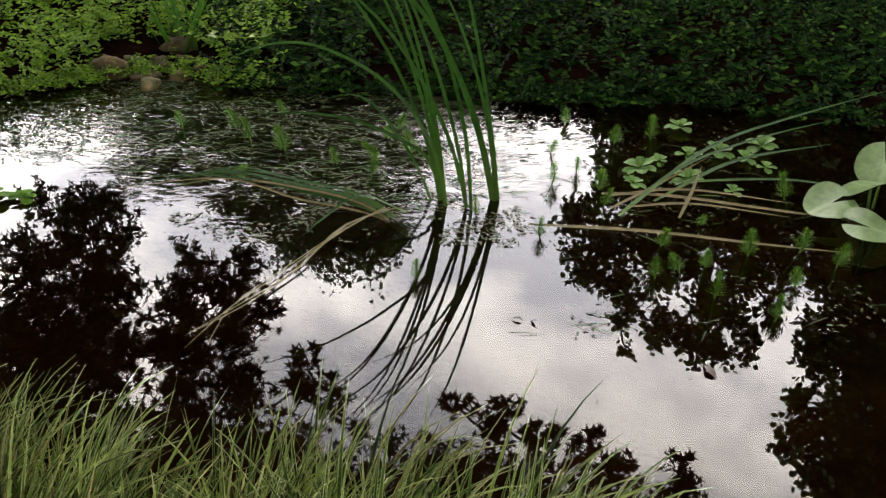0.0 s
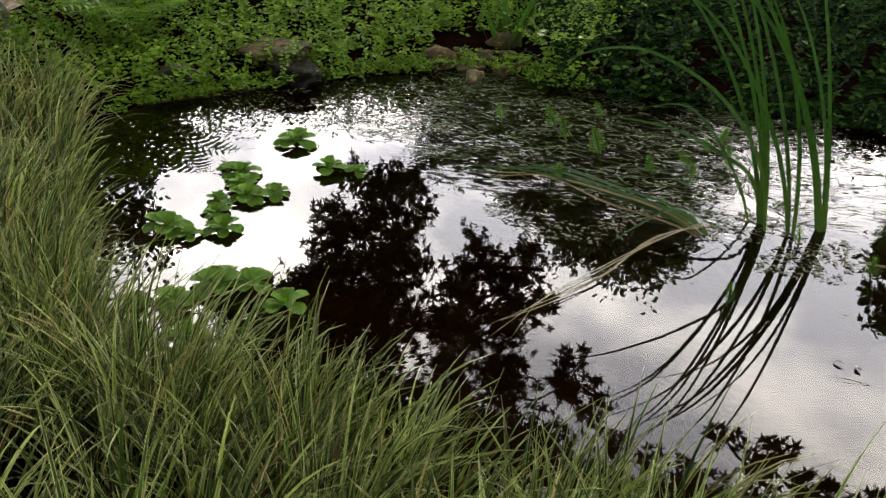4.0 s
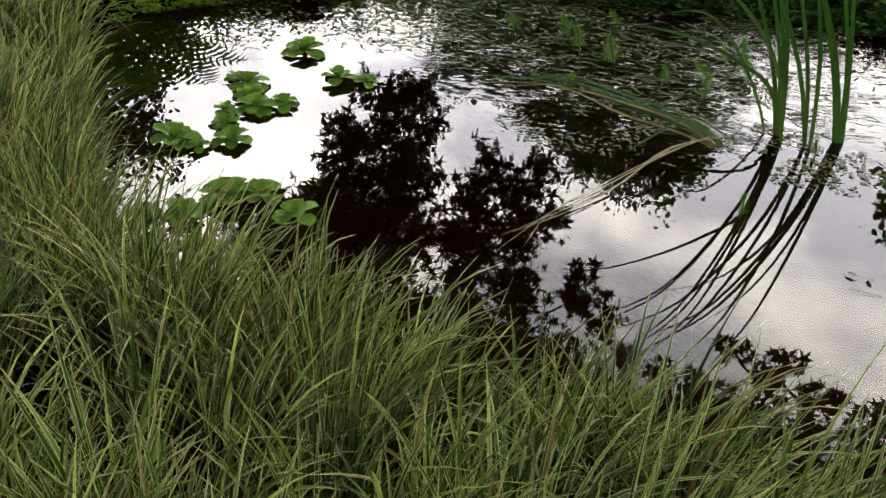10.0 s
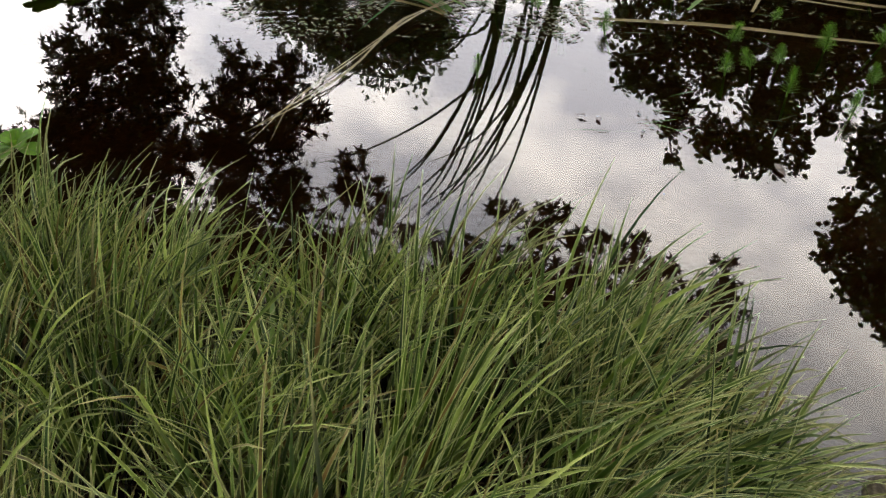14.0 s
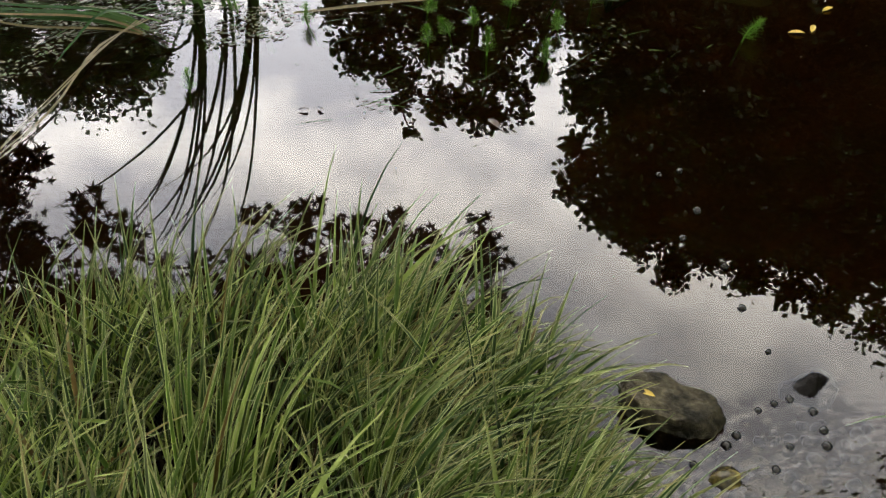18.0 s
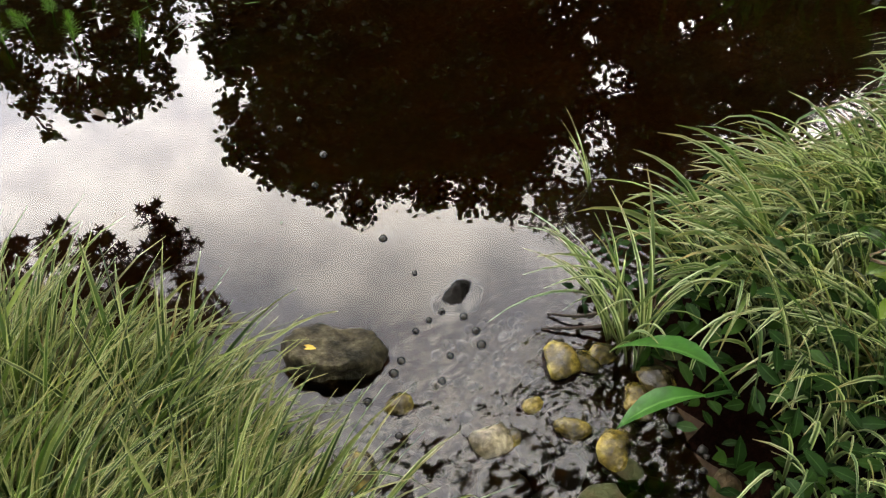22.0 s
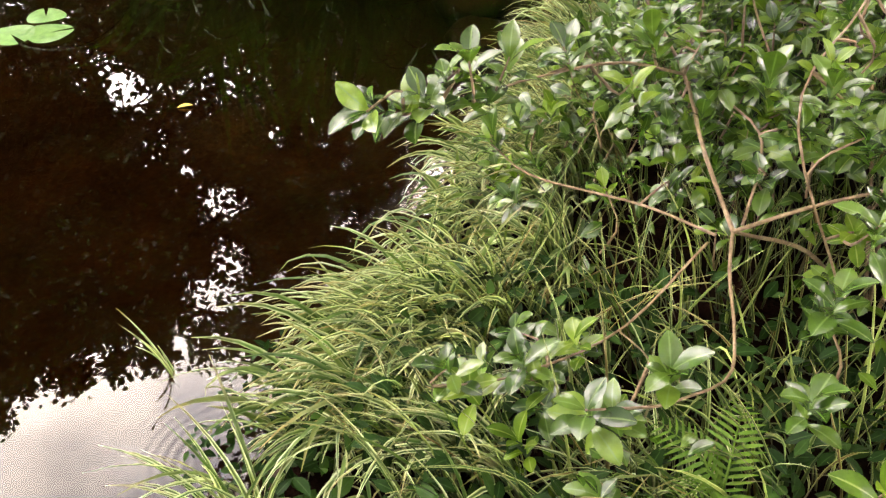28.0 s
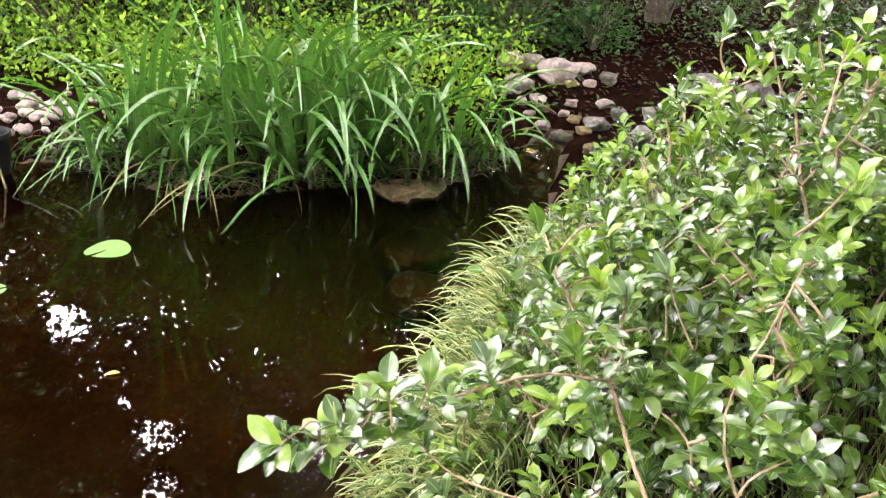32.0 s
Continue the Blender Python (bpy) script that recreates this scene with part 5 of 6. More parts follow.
# lilies
def pad_mesh(r0, seed, wave_h=0.006, cut=0.25):
    r = np.random.default_rng(seed)
    n, rings = 30, 4
    V, U = [(0, 0, 0.004)], [(0.5, 0.5)]
    for q in range(1, rings + 1):
        for i in range(n):
            a = cut / 2 + (2 * math.pi - cut) * i / (n - 1)
            rad = r0 * q / rings * (1 + 0.03 * math.sin(3 * a + seed))
            V.append((math.sin(a) * rad, math.cos(a) * rad, 0.004 + wave_h * (q / rings) ** 2 * math.sin(2 * a + seed * 2)))
            U.append((0.5 + 0.5 * math.sin(a) * q / rings, 0.5 + 0.5 * math.cos(a) * q / rings))
    T = [(0, i + 2, i + 1) for i in range(n - 1)]
    Q = [(1 + q * n + i, 1 + q * n + i + 1, 1 + (q + 1) * n + i + 1, 1 + (q + 1) * n + i) for q in range(rings - 1) for i in range(n - 1)]
    return raw_mesh("pad", np.array(V), [np.array(Q), np.array(T)], np.array(U))


for x, y, r0, sd in ((3.59, 2.34, 0.1, 1), (2.98, 2.68, 0.1, 2), (3.05, 2.54, 0.095, 3), (3.18, 2.67, 0.08, 4)):
    ob = thing("lily_pad", pad_mesh(r0, sd), PAD, "light green lily pad lying flat on dark water", "lily pad", "floating lily pads")
    ob.matrix_basis = pose(x, y, 0.004, 0, 0, sd * 77)
lily = empty("water_lily", (1.62, 3.05, 0.0), "large pale green lily leaves raised above the water", "water lily")
for (x, y, z), (tx, ty), r0, sd in (((1.448, 3.023, 0.07), (12, 14), 0.10, 5), ((1.535, 2.858, 0.05), (10, -6), 0.105, 6), ((1.617, 3.097, 0.11), (24, 8), 0.11, 7), ((1.718, 3.228, 0.15), (30, -10), 0.11, 8),
                                     ((1.76, 2.98, 0.08), (14, -12), 0.11, 9), ((1.83, 3.13, 0.10), (18, -16), 0.10, 10), ((1.93, 2.63, 0.02), (2, 3), 0.13, 11)):
    pad = thing("leaf", pad_mesh(r0, sd, 0.016, 0.35), LILY, parent=lily)
    pad.matrix_basis = pose(x - 1.62, y - 3.05, z, tx, ty, sd * 131)
    V, F, U = tube(curve_pts([(0, 0, -0.25), ((x - 1.62) * 0.5, (y - 3.05) * 0.5, z * 0.3 - 0.05), (x - 1.62, y - 3.05, z)], 6), np.full(6, 0.006), 5)
    thing("stem", raw_mesh("stem", V, [F], U), CRESS, parent=lily)

# floating debris, densest among the reeds and along the far shore
def debris(name, n, box, keep, size, mat, label, tilt=0.10):
    x, y = sample_area(n, *box, keep)
    a = rng.uniform(0, 2 * math.pi, n)
    way = np.stack([np.sin(a) * 1.6, np.cos(a), rng.normal(0, tilt, n)], -1)
    nr = np.stack([rng.normal(0, tilt, n), rng.normal(0, tilt, n), np.ones(n)], -1)
    s = rng.uniform(*size, n)
    V, F, U = scatter(LEAF_S, np.stack([x, y, np.full(n, 0.003)], -1), frames(way, nr), np.stack([s * rng.uniform(0.5, 1.1, n), s, s * 0.6], -1))
    return thing(name, raw_mesh(name, V, F, U), mat, label, "debris", kind="stuff")


def patchy(x, y, cut):
    return wave(x * 2.3 + 0.4, y * 3.1) + 0.5 * wave(x * 6, y * 7) > cut


debris("floating_debris", 2600, (-2.7, 0.45, 2.9, 4.75), lambda x, y: (shore_distance(x, y) < -0.01) & patchy(x, y, -0.25) & (y > 3.05 + 0.25 * np.abs(x + 0.4)) & (x < 0.3 - 0.25 * (y - 3)), (0.006, 0.03), FLECK, "floating bits of leaf and weed among the reeds")
debris("floating_debris", 900, (-1.0, 0.3, 2.4, 3.2), lambda x, y: patchy(x, y, 0.1) & (y > 2.75), (0.010, 0.028), FLECK, "floating bits of weed beside the reeds")
debris("floating_debris", 420, (0.25, 1.4, 2.2, 4.2), lambda x, y: patchy(x, y, 0.15), (0.006, 0.024), FLECK, "scattered floating bits of leaf")
debris("floating_debris", 240, (-1.6, 3.8, 1.2, 3.4), lambda x, y: shore_distance(x, y) < -0.1, (0.004, 0.012), FLECK, "scattered floating specks")

# strands of weed and dead stalks that lie in the surface
def strands(name, n, box, keep, length, width, mat, label):
    x, y = sample_area(n, *box, keep)
    az = rng.choice([-1.57, 1.57], n) + rng.normal(0, 0.5, n)
    V, F, U = blades(np.stack([x, y, rng.uniform(-0.004, 0.003, n)], -1), az, rng.uniform(*length, n), rng.uniform(*width, n), rng.uniform(1.45, 1.54, n), rng.uniform(1.56, 1.68, n), 5, 0.1, rng.normal(0, 0.4, n))
    return thing(name, raw_mesh(name, V, [F], U), mat, label, "debris", kind="stuff")


strands("floating_strands", 3000, (-2.0, 0.3, 2.7, 4.7), lambda x, y: (shore_distance(x, y) < -0.02) & patchy(x, y, -0.35) & (y > 2.95 + 0.35 * np.abs(x + 0.35)), (0.03, 0.13), (0.002, 0.006), STRAND, "drowned weed strands lying in the surface among the reeds")
strands("floating_strands", 120, (0.3, 1.7, 2.2, 4.0), lambda x, y: patchy(x, y, -0.1), (0.03, 0.12), (0.002, 0.006), STRAND, "thin drowned stalks lying in the surface")

# single leaves on the water
def floating_leaf(name, x, y, s, turn, mat, label, curl=0.12):
    T = leaf_template([0.05, 0.32, 0.4, 0.3, 0.0], 0.12, curl)
    V, F, U = scatter(T, np.array([[0, -s / 2, 0.006]]), frames(np.array([[0.0, 1, 0.02]]), np.array([[0, 0, 1.0]])), np.array([s]))
    ob = thing(name, raw_mesh(name, V, F, U), mat, label, "leaf", "fallen leaves on the water")
    ob.matrix_basis = pose(x, y, 0.002, 0, 0, turn)


for x, y, s, a, m, lab in ((0.23, 2.28, 0.034, 70, DEAD, "curled dead brown leaf floating on the pond"), (0.754, 2.03, 0.058, 200, DEAD, "curled dead brown leaf floating on the pond"), (0.28, 2.27, 0.03, 20, DEAD, "small dead leaf floating on the pond"),
                           (1.915, 2.245, 0.055, 60, YELLOW, "fallen yellow leaf floating on the pond"), (1.985, 2.251, 0.05, 140, YELLOW, "fallen yellow leaf floating on the pond"), (2.7, 1.67, 0.055, 30, YELLOW, "fallen yellow leaf floating on the pond"),
                           (2.12, 2.36, 0.05, 100, YELLOW, "fallen yellow leaf floating on the pond"), (0.4, 2.2, 0.018, 0, DEAD, "tiny dead leaf floating on the pond"), (0.42, 1.9, 0.015, 0, DEAD, "tiny dead leaf floating on the pond")):
    floating_leaf("fallen_leaf", x, y, s, a, m, lab)
b0 = np.array([[1.555 + 0.004 * i, 0.945 + 0.003 * i, -0.04] for i in range(5)])
V, F, U = blades(b0, np.array([-0.5, -0.35, -0.2, 0.1, -0.6]), np.array([0.24, 0.27, 0.18, 0.12, 0.16]), np.full(5, 0.009), np.full(5, 0.2), np.array([0.7, 0.6, 0.9, 0.5, 0.9]), 7)
thing("sedge_sprout", raw_mesh("sedge_sprout", V, [F], U), VARIEG, "lone pale sedge sprout standing in the water", "grass")


# ---- stones in the shallows and on the banks ----
def stone(name, x, y, z, sx, sy, sz, seed, mat, label, turn=0.0, group="", rough=0.25, flat=0.0, sub=3, tilt=(0, 0)):
    ob = thing(name, stone_mesh(name, sx, sy, sz, seed, rough, flat, sub), mat, label, "stone", group)
    ob.matrix_basis = pose(x, y, z, tilt[0], tilt[1], turn)
    return ob


stone("rock", 0.742, 0.922, -0.008, 0.098, 0.088, 0.085, 1, MOSSROCK, "wet dark mossy rock with one yellow leaf in the shallows", -42, rough=0.3, flat=0.35, sub=5, tilt=(-3, 4))
# dark stone added where the water is only black with shadow
stone("rock", 0.52, 0.86, -0.03, 0.07, 0.06, 0.06, 2, DARKROCK, "dark stone added for the black shadow under the overhanging sedge", 40)
peak = stone("rock", 1.07, 0.9, -0.012, 0.042, 0.032, 0.048, 3, DARKROCK, "small dark pointed stone breaking the surface", 20, rough=0.5)
for v in peak.data.vertices:
    k = 1.35 - 24.0 * max(v.co.z, -0.02)
    v.co.x, v.co.y = v.co.x * max(k, 0.12) - 0.35 * max(v.co.z, 0), v.co.y * max(k, 0.12)
floating_leaf("fallen_leaf", 0.692, 0.945, 0.035, 40, YELLOW, "small yellow leaf stuck on a wet rock")
bpy.data.objects["fallen_leaf.009"].location.z = 0.046
G = "pebbles in the shallows"
for i, (x, y, s, m, lab) in enumerate(((0.768, 0.748, 0.033, OCHRE, "ochre"), (0.612, 0.67, 0.045, OCHRE, "ochre"), (0.482, 0.75, 0.045, OCHRE, "ochre"), (0.845, 0.565, 0.046, PALEWET, "pale"), (0.885, 0.545, 0.022, OCHRE, "ochre"), (0.915, 0.518, 0.036, WETROCK, "dark"),
                                       (0.985, 0.485, 0.036, OCHRE, "ochre"), (0.965, 0.575, 0.024, OCHRE, "ochre"), (1.085, 0.61, 0.05, OCHRE, "ochre"), (1.12, 0.585, 0.04, OCHRE, "ochre"), (1.165, 0.57, 0.033, OCHRE, "ochre"), (1.01, 0.40, 0.045, OCHRE, "ochre"), (1.0, 0.36, 0.035, ROCK, "rusty"),
                                       (0.708, 0.575, 0.035, WETROCK, "dark"), (0.921, 0.435, 0.045, WETROCK, "dark"), (0.81, 0.487, 0.06, WETROCK, "dark"), (0.72, 0.662, 0.018, WETROCK, "dark"), (0.75, 0.63, 0.016, WETROCK, "dark"), (1.13, 0.44, 0.045, OCHRE, "ochre"), (1.28, 0.46, 0.05, ROCK, "rusty"),
                                       (0.95, 0.27, 0.05, WETROCK, "dark"), (0.69, 0.44, 0.05, WETROCK, "dark"), (0.86, 0.4, 0.06, WETROCK, "dark"), (0.9, 0.34, 0.05, ROCK, "grey"), (0.62, 0.55, 0.06, WETROCK, "dark"), (0.58, 0.5, 0.045, WETROCK, "dark"), (1.06, 0.46, 0.03, WETROCK, "dark"),
                                       (1.08, 0.3, 0.05, WETROCK, "dark"), (1.1, 0.2, 0.05, ROCK, "grey"), (0.82, 0.28, 0.06, WETROCK, "dark"), (0.7, 0.3, 0.06, WETROCK, "dark"), (0.56, 0.38, 0.06, WETROCK, "dark"), (1.2, 0.45, 0.045, OCHRE, "ochre"))):
    proud = m is OCHRE or lab in ("grey", "rusty", "pale")
    stone("pebble", x, y, (-0.006 if proud else -0.05) + 0.004 * (i % 3), s * 1.08, s * 0.82, s * 0.72, 10 + i, m, "rounded wet %s pebble in the shallows" % lab, i * 53, G, 0.2, 0.05)
x, y = sample_area(420, 0.35, 1.3, 0.0, 1.05, lambda x, y: (shore_distance(x, y) < 0.02))
TP = stone_mesh("gravel", 1, 1, 0.7, 77, 0.3, 0, 1)
tv = np.zeros(len(TP.vertices) * 3)
TP.vertices.foreach_get("co", tv)
tf = np.array([tuple(p.vertices) for p in TP.polygons])
tv = tv.reshape(-1, 3)
V, F, U = scatter((tv, [tf], tv[:, :2]), np.stack([x, y, ground_at(x, y) + 0.006], -1), frames(rng.normal(0, 1, (420, 3)) * [1, 1, 0.15], np.tile([0.0, 0.05, 1.0], (420, 1))), rng.uniform(0.008, 0.026, 420))
bpy.data.meshes.remove(TP)
thing("gravel", raw_mesh("gravel", V, F, U), WETROCK, "small dark gravel on the stream bed", "gravel", kind="stuff")

# bubbles on the running water
BUB = mat_new("bubble film")
BUB[3].inputs["Roughness"].default_value = 0.02
BUB[3].inputs["Base Color"].default_value = (0.02, 0.018, 0.015, 1)
for x, y, s in ((0.995, 0.753, 11), (0.992, 0.877, 9), (0.839, 0.829, 10), (0.925, 0.773, 8), (0.869, 0.735, 9), (1.04, 1.141, 11), (1.162, 1.661, 9), (1.099, 1.662, 9), (1.122, 1.493, 11), (1.023, 1.005, 7), (0.955, 0.876, 8), (1.019, 0.835, 10),
                (1.012, 0.788, 10), (0.807, 0.814, 11), (0.723, 0.792, 10), (1.032, 1.405, 10), (1.076, 1.279, 10), (0.914, 0.871, 8), (0.72, 0.69, 8)):
    bm = bmesh.new()
    bmesh.ops.create_uvsphere(bm, u_segments=14, v_segments=8, radius=s / 1000)
    bmesh.ops.translate(bm, verts=bm.verts, vec=(0, 0, -s / 2600))
    me = bpy.data.meshes.new("bubble")
    bm.to_mesh(me)
    bm.free()
    for p in me.polygons:
        p.use_smooth = True
    ob = thing("bubble", me, BUB[0], "small shiny bubble floating on the water", "bubble", "bubbles on the water")
    ob.location = (x, y, 0.002)

# twigs at the water's edge
for pts in (((1.16, 0.72, 0.005), (1.2, 0.66, 0.02), (1.26, 0.62, 0.03)), ((1.12, 0.7, 0.004), (1.18, 0.64, 0.015), (1.22, 0.6, 0.03))):
    V, F, U = tube(curve_pts(pts, 8), np.linspace(0.003, 0.005, 8), 5)
    thing("twig", raw_mesh("twig", V, [F], U), BARK, "thin dark twig lying at the water's edge", "twig")

# stones of the far bank
for i, (x, y, z, sx, sy, sz) in enumerate(((-1.77, 4.62, 0.05, 0.1, 0.08, 0.075), (-1.6, 4.62, 0.03, 0.11, 0.06, 0.03), (-1.53, 4.47, 0.02, 0.09, 0.06, 0.04), (-1.56, 4.75, 0.1, 0.07, 0.06, 0.05), (-1.43, 4.78, 0.08, 0.06, 0.05, 0.045),
                                           (-1.4, 4.62, 0.04, 0.06, 0.05, 0.04), (-1.5, 4.95, 0.16, 0.09, 0.08, 0.06), (-1.32, 4.7, 0.05, 0.05, 0.04, 0.04), (-1.68, 4.72, 0.08, 0.06, 0.05, 0.04))):
    stone("bank_stone", x, y - 0.06, max(float(ground_at(x, y - 0.06)), 0) + sz * 0.35, sx, sy, sz, 60 + i, ROCK, "weathered brown stone at the foot of the far bank", i * 41, "stones of the far bank", 0.5, 0.2)
stone("ledge_stone", -2.52, 4.14, 0.15, 0.2, 0.14, 0.05, 71, ROCK, "flat brown ledge stone jutting over the water", 20, "", 0.5, 0.4, 4)
# added dark stone stands for the shaded hollow under the ledge
stone("ledge_stone", -2.4, 4.02, 0.06, 0.16, 0.12, 0.08, 72, DARKROCK, "dark stone filling the shaded hollow under the ledge", 10, "", 0.5, 0.3, 4)
stone("ledge_stone", -2.9, 3.75, 0.05, 0.16, 0.12, 0.08, 73, DARKROCK, "dark stone at the corner of the pond", 50, "", 0.5, 0.2)
stone("boulder", -4.25, 3.62, 0.2, 0.4, 0.2, 0.2, 74, GREYROCK, "large flat grey boulder behind the sedge", 25, "", 0.3, 0.2, 4)
stone("boulder", -4.85, 3.3, 0.12, 0.36, 0.26, 0.18, 75, GREYROCK, "large grey boulder beside the gravel path", 60, "", 0.3, 0.2, 4)
stone("boulder", -3.4, 4.9, 0.3, 0.3, 0.2, 0.16, 76, ROCK, "brown boulder among the weeds", 60, "", 0.3, 0.2, 4)

# tan gravel path behind the boulders
px, py = np.meshgrid(np.linspace(-9, -4.35, 32), np.linspace(3.5, 9, 36))
py = py + 0.15 * np.sin(px * 2.1)
px = px - 0.35 * smooth(4.0, 9.0, py) * (px + 9) / 4.65 + 0.1 * np.sin(py * 3.0)
pk = (np.arange(35)[:, None] * 32 + np.arange(31)[None, :]).ravel()
pme = raw_mesh("gravel_path", np.stack([px, py, ground_at(px, py) + 0.012], -1).reshape(-1, 3), [np.stack([pk, pk + 1, pk + 33, pk + 32], -1)])
PATH = plain_mat("tan gravel", [(0.3, (0.10, 0.075, 0.055)), (0.5, (0.22, 0.17, 0.125)), (0.75, (0.38, 0.31, 0.24))], 45.0, 0.9, 1.0, 0.02, 90.0, 0.1)
path = thing("gravel_path", pme, PATH, "tan gravel path beside the pond garden", "path", kind="structure")
x, y = sample_area(1500, -6.6, -4.5, 3.7, 6.2, lambda x, y: x < -4.45)
V, F, U = scatter((tv, [tf], tv[:, :2]), np.stack([x, y, ground_at(x, y) + 0.016], -1), frames(rng.normal(0, 1, (1500, 3)) * [1, 1, 0.15], np.tile([0.0, 0.05, 1.0], (1500, 1))), rng.uniform(0.006, 0.02, 1500))
thing("gravel", raw_mesh("gravel", V, F, U), PATH, "loose tan stones on the gravel path", "gravel", kind="stuff")


# ---- shrub on the near bank ----
def leaf_whorl(tips, ways, n, size, r, spread=0.95):
    """Leaves standing round each shoot tip."""
    m = len(tips)
    k = np.repeat(np.arange(m), n)
    a = np.tile(np.arange(n) * 2.399, m) + np.repeat(r.uniform(0, 6.28, m), n)
    w = ways[k] / np.linalg.norm(ways[k], axis=1, keepdims=True)
    ref = np.cross(w, np.array([0.3, 0.2, 0.93]))
    ref /= np.linalg.norm(ref, axis=1, keepdims=True) + 1e-9
    oth = np.cross(w, ref)
    el = r.normal(spread, 0.3, len(k)) - np.tile(np.linspace(-0.3, 0.35, n), m)
    d = (ref * np.cos(a)[:, None] + oth * np.sin(a)[:, None]) * np.sin(el)[:, None] + w * np.cos(el)[:, None]
    pos = tips[k] - w * (np.tile(np.linspace(0.05, 0.0, n), m))[:, None]
    return pos, frames(d, w + np.array([0, 0, 0.6])), r.uniform(0.75, 1.2, len(k)) * np.repeat(size, n)


SHRUBLEAF = leaf_template([0.05, 0.18, 0.34, 0.47, 0.53, 0.5, 0.36, 0.05], 0.13, 0.18)
shrub = empty("shrub", (2.14, -0.54, 0.1), "glossy green evergreen shrub with bare brown branches", "shrub")
sroot = np.array((2.14, -0.54, 0.1))
BRANCH = [(((2.142, -0.547, 0.100), (1.990, -0.370, 0.392), (1.798, -0.199, 0.544)), 0.013), (((1.798, -0.199, 0.544), (1.911, -0.115, 0.639), (2.024, -0.049, 0.730), (2.212, 0.072, 0.803), (2.391, 0.161, 0.865)), 0.010),
          (((2.024, -0.049, 0.730), (1.923, 0.066, 0.781), (1.769, 0.192, 0.798), (1.660, 0.254, 0.805), (1.561, 0.349, 0.802)), 0.007), (((1.798, -0.199, 0.544), (1.863, -0.331, 0.591), (1.907, -0.514, 0.667), (1.982, -0.750, 0.796)), 0.009),
          (((1.787, -0.171, 0.536), (1.881, -0.018, 0.509), (1.964, 0.221, 0.472), (2.004, 0.329, 0.507)), 0.007), (((1.776, -0.160, 0.525), (1.573, -0.045, 0.443), (1.453, 0.103, 0.397), (1.386, 0.188, 0.406)), 0.006),
          (((1.798, -0.199, 0.544), (1.669, -0.206, 0.542), (1.541, -0.230, 0.526), (1.445, -0.231, 0.512), (1.357, -0.158, 0.520)), 0.008), (((1.819, -0.213, 0.548), (1.935, -0.222, 0.617), (2.009, -0.200, 0.652), (2.102, -0.101, 0.679), (2.239, -0.045, 0.727)), 0.007),
          (((1.884, -0.425, 0.387), (1.833, -0.258, 0.774), (2.089, -0.329, 0.869), (2.238, -0.380, 0.939)), 0.006), (((1.573, -0.045, 0.443), (1.497, -0.090, 0.483), (1.420, -0.114, 0.533)), 0.004),
          (((2.142, -0.547, 0.100), (2.466, -0.416, 0.625), (2.724, -0.219, 0.809)), 0.011), (((2.142, -0.547, 0.100), (2.687, -0.734, 0.630), (3.102, -0.621, 0.970)), 0.012), (((2.142, -0.547, 0.100), (2.370, -0.955, 0.616), (2.572, -1.062, 0.999)), 0.012), (((2.466, -0.416, 0.625), (2.938, -0.085, 0.776), (3.311, 0.030, 0.792)), 0.007),
          (((1.982, -0.750, 0.796), (1.875, -0.968, 0.897), (1.821, -1.131, 0.969)), 0.006), (((2.142, -0.547, 0.100), (2.55, -0.5, 0.62), (2.72, -0.40, 0.95), (2.80, -0.36, 1.12)), 0.011), (((2.72, -0.40, 0.95), (2.62, -0.47, 1.12), (2.60, -0.5, 1.24)), 0.006), (((2.72, -0.40, 0.95), (2.92, -0.26, 1.06), (3.02, -0.2, 1.12)), 0.006)]
for pts, r0 in BRANCH:
    V, F, U = tube(curve_pts(pts, 14) - sroot, np.linspace(r0 * 0.46, r0 * 0.28, 14), 7)
    thing("branch", raw_mesh("branch", V, [F], U), TWIG, parent=shrub)
sr = np.random.default_rng(51)
tips, ways = [], []
# shoots over the mound
M = 1900
u = sr.normal(0, 1, (M, 3))
u[:, 2] = np.abs(u[:, 2]) * 1.1 + 0.1
u /= np.linalg.norm(u, axis=1, keepdims=True)
rad = sr.uniform(0.62, 1.03, M)
second = (np.arange(M) % 5 < 2)[:, None]
ctr = np.where(second, (3.7, -1.45, 0.42), (2.95, -0.75, 0.3))
T1 = ctr + u * rad[:, None] * np.where(second, (1.35, 1.0, 1.0), (1.45, 0.95, 0.82))
hollow = np.hypot((T1[:, 0] - 1.72) / 0.42, (T1[:, 1] + 0.24) / 0.36)
ok = (T1[:, 2] > ground_at(T1[:, 0], T1[:, 1]) + 0.1) & ((hollow > 1) | (sr.random(M) < 0.22))
T1, W1 = T1[ok], (u + np.array([0, 0, 0.5]) + sr.normal(0, 0.3, (M, 3)))[ok]
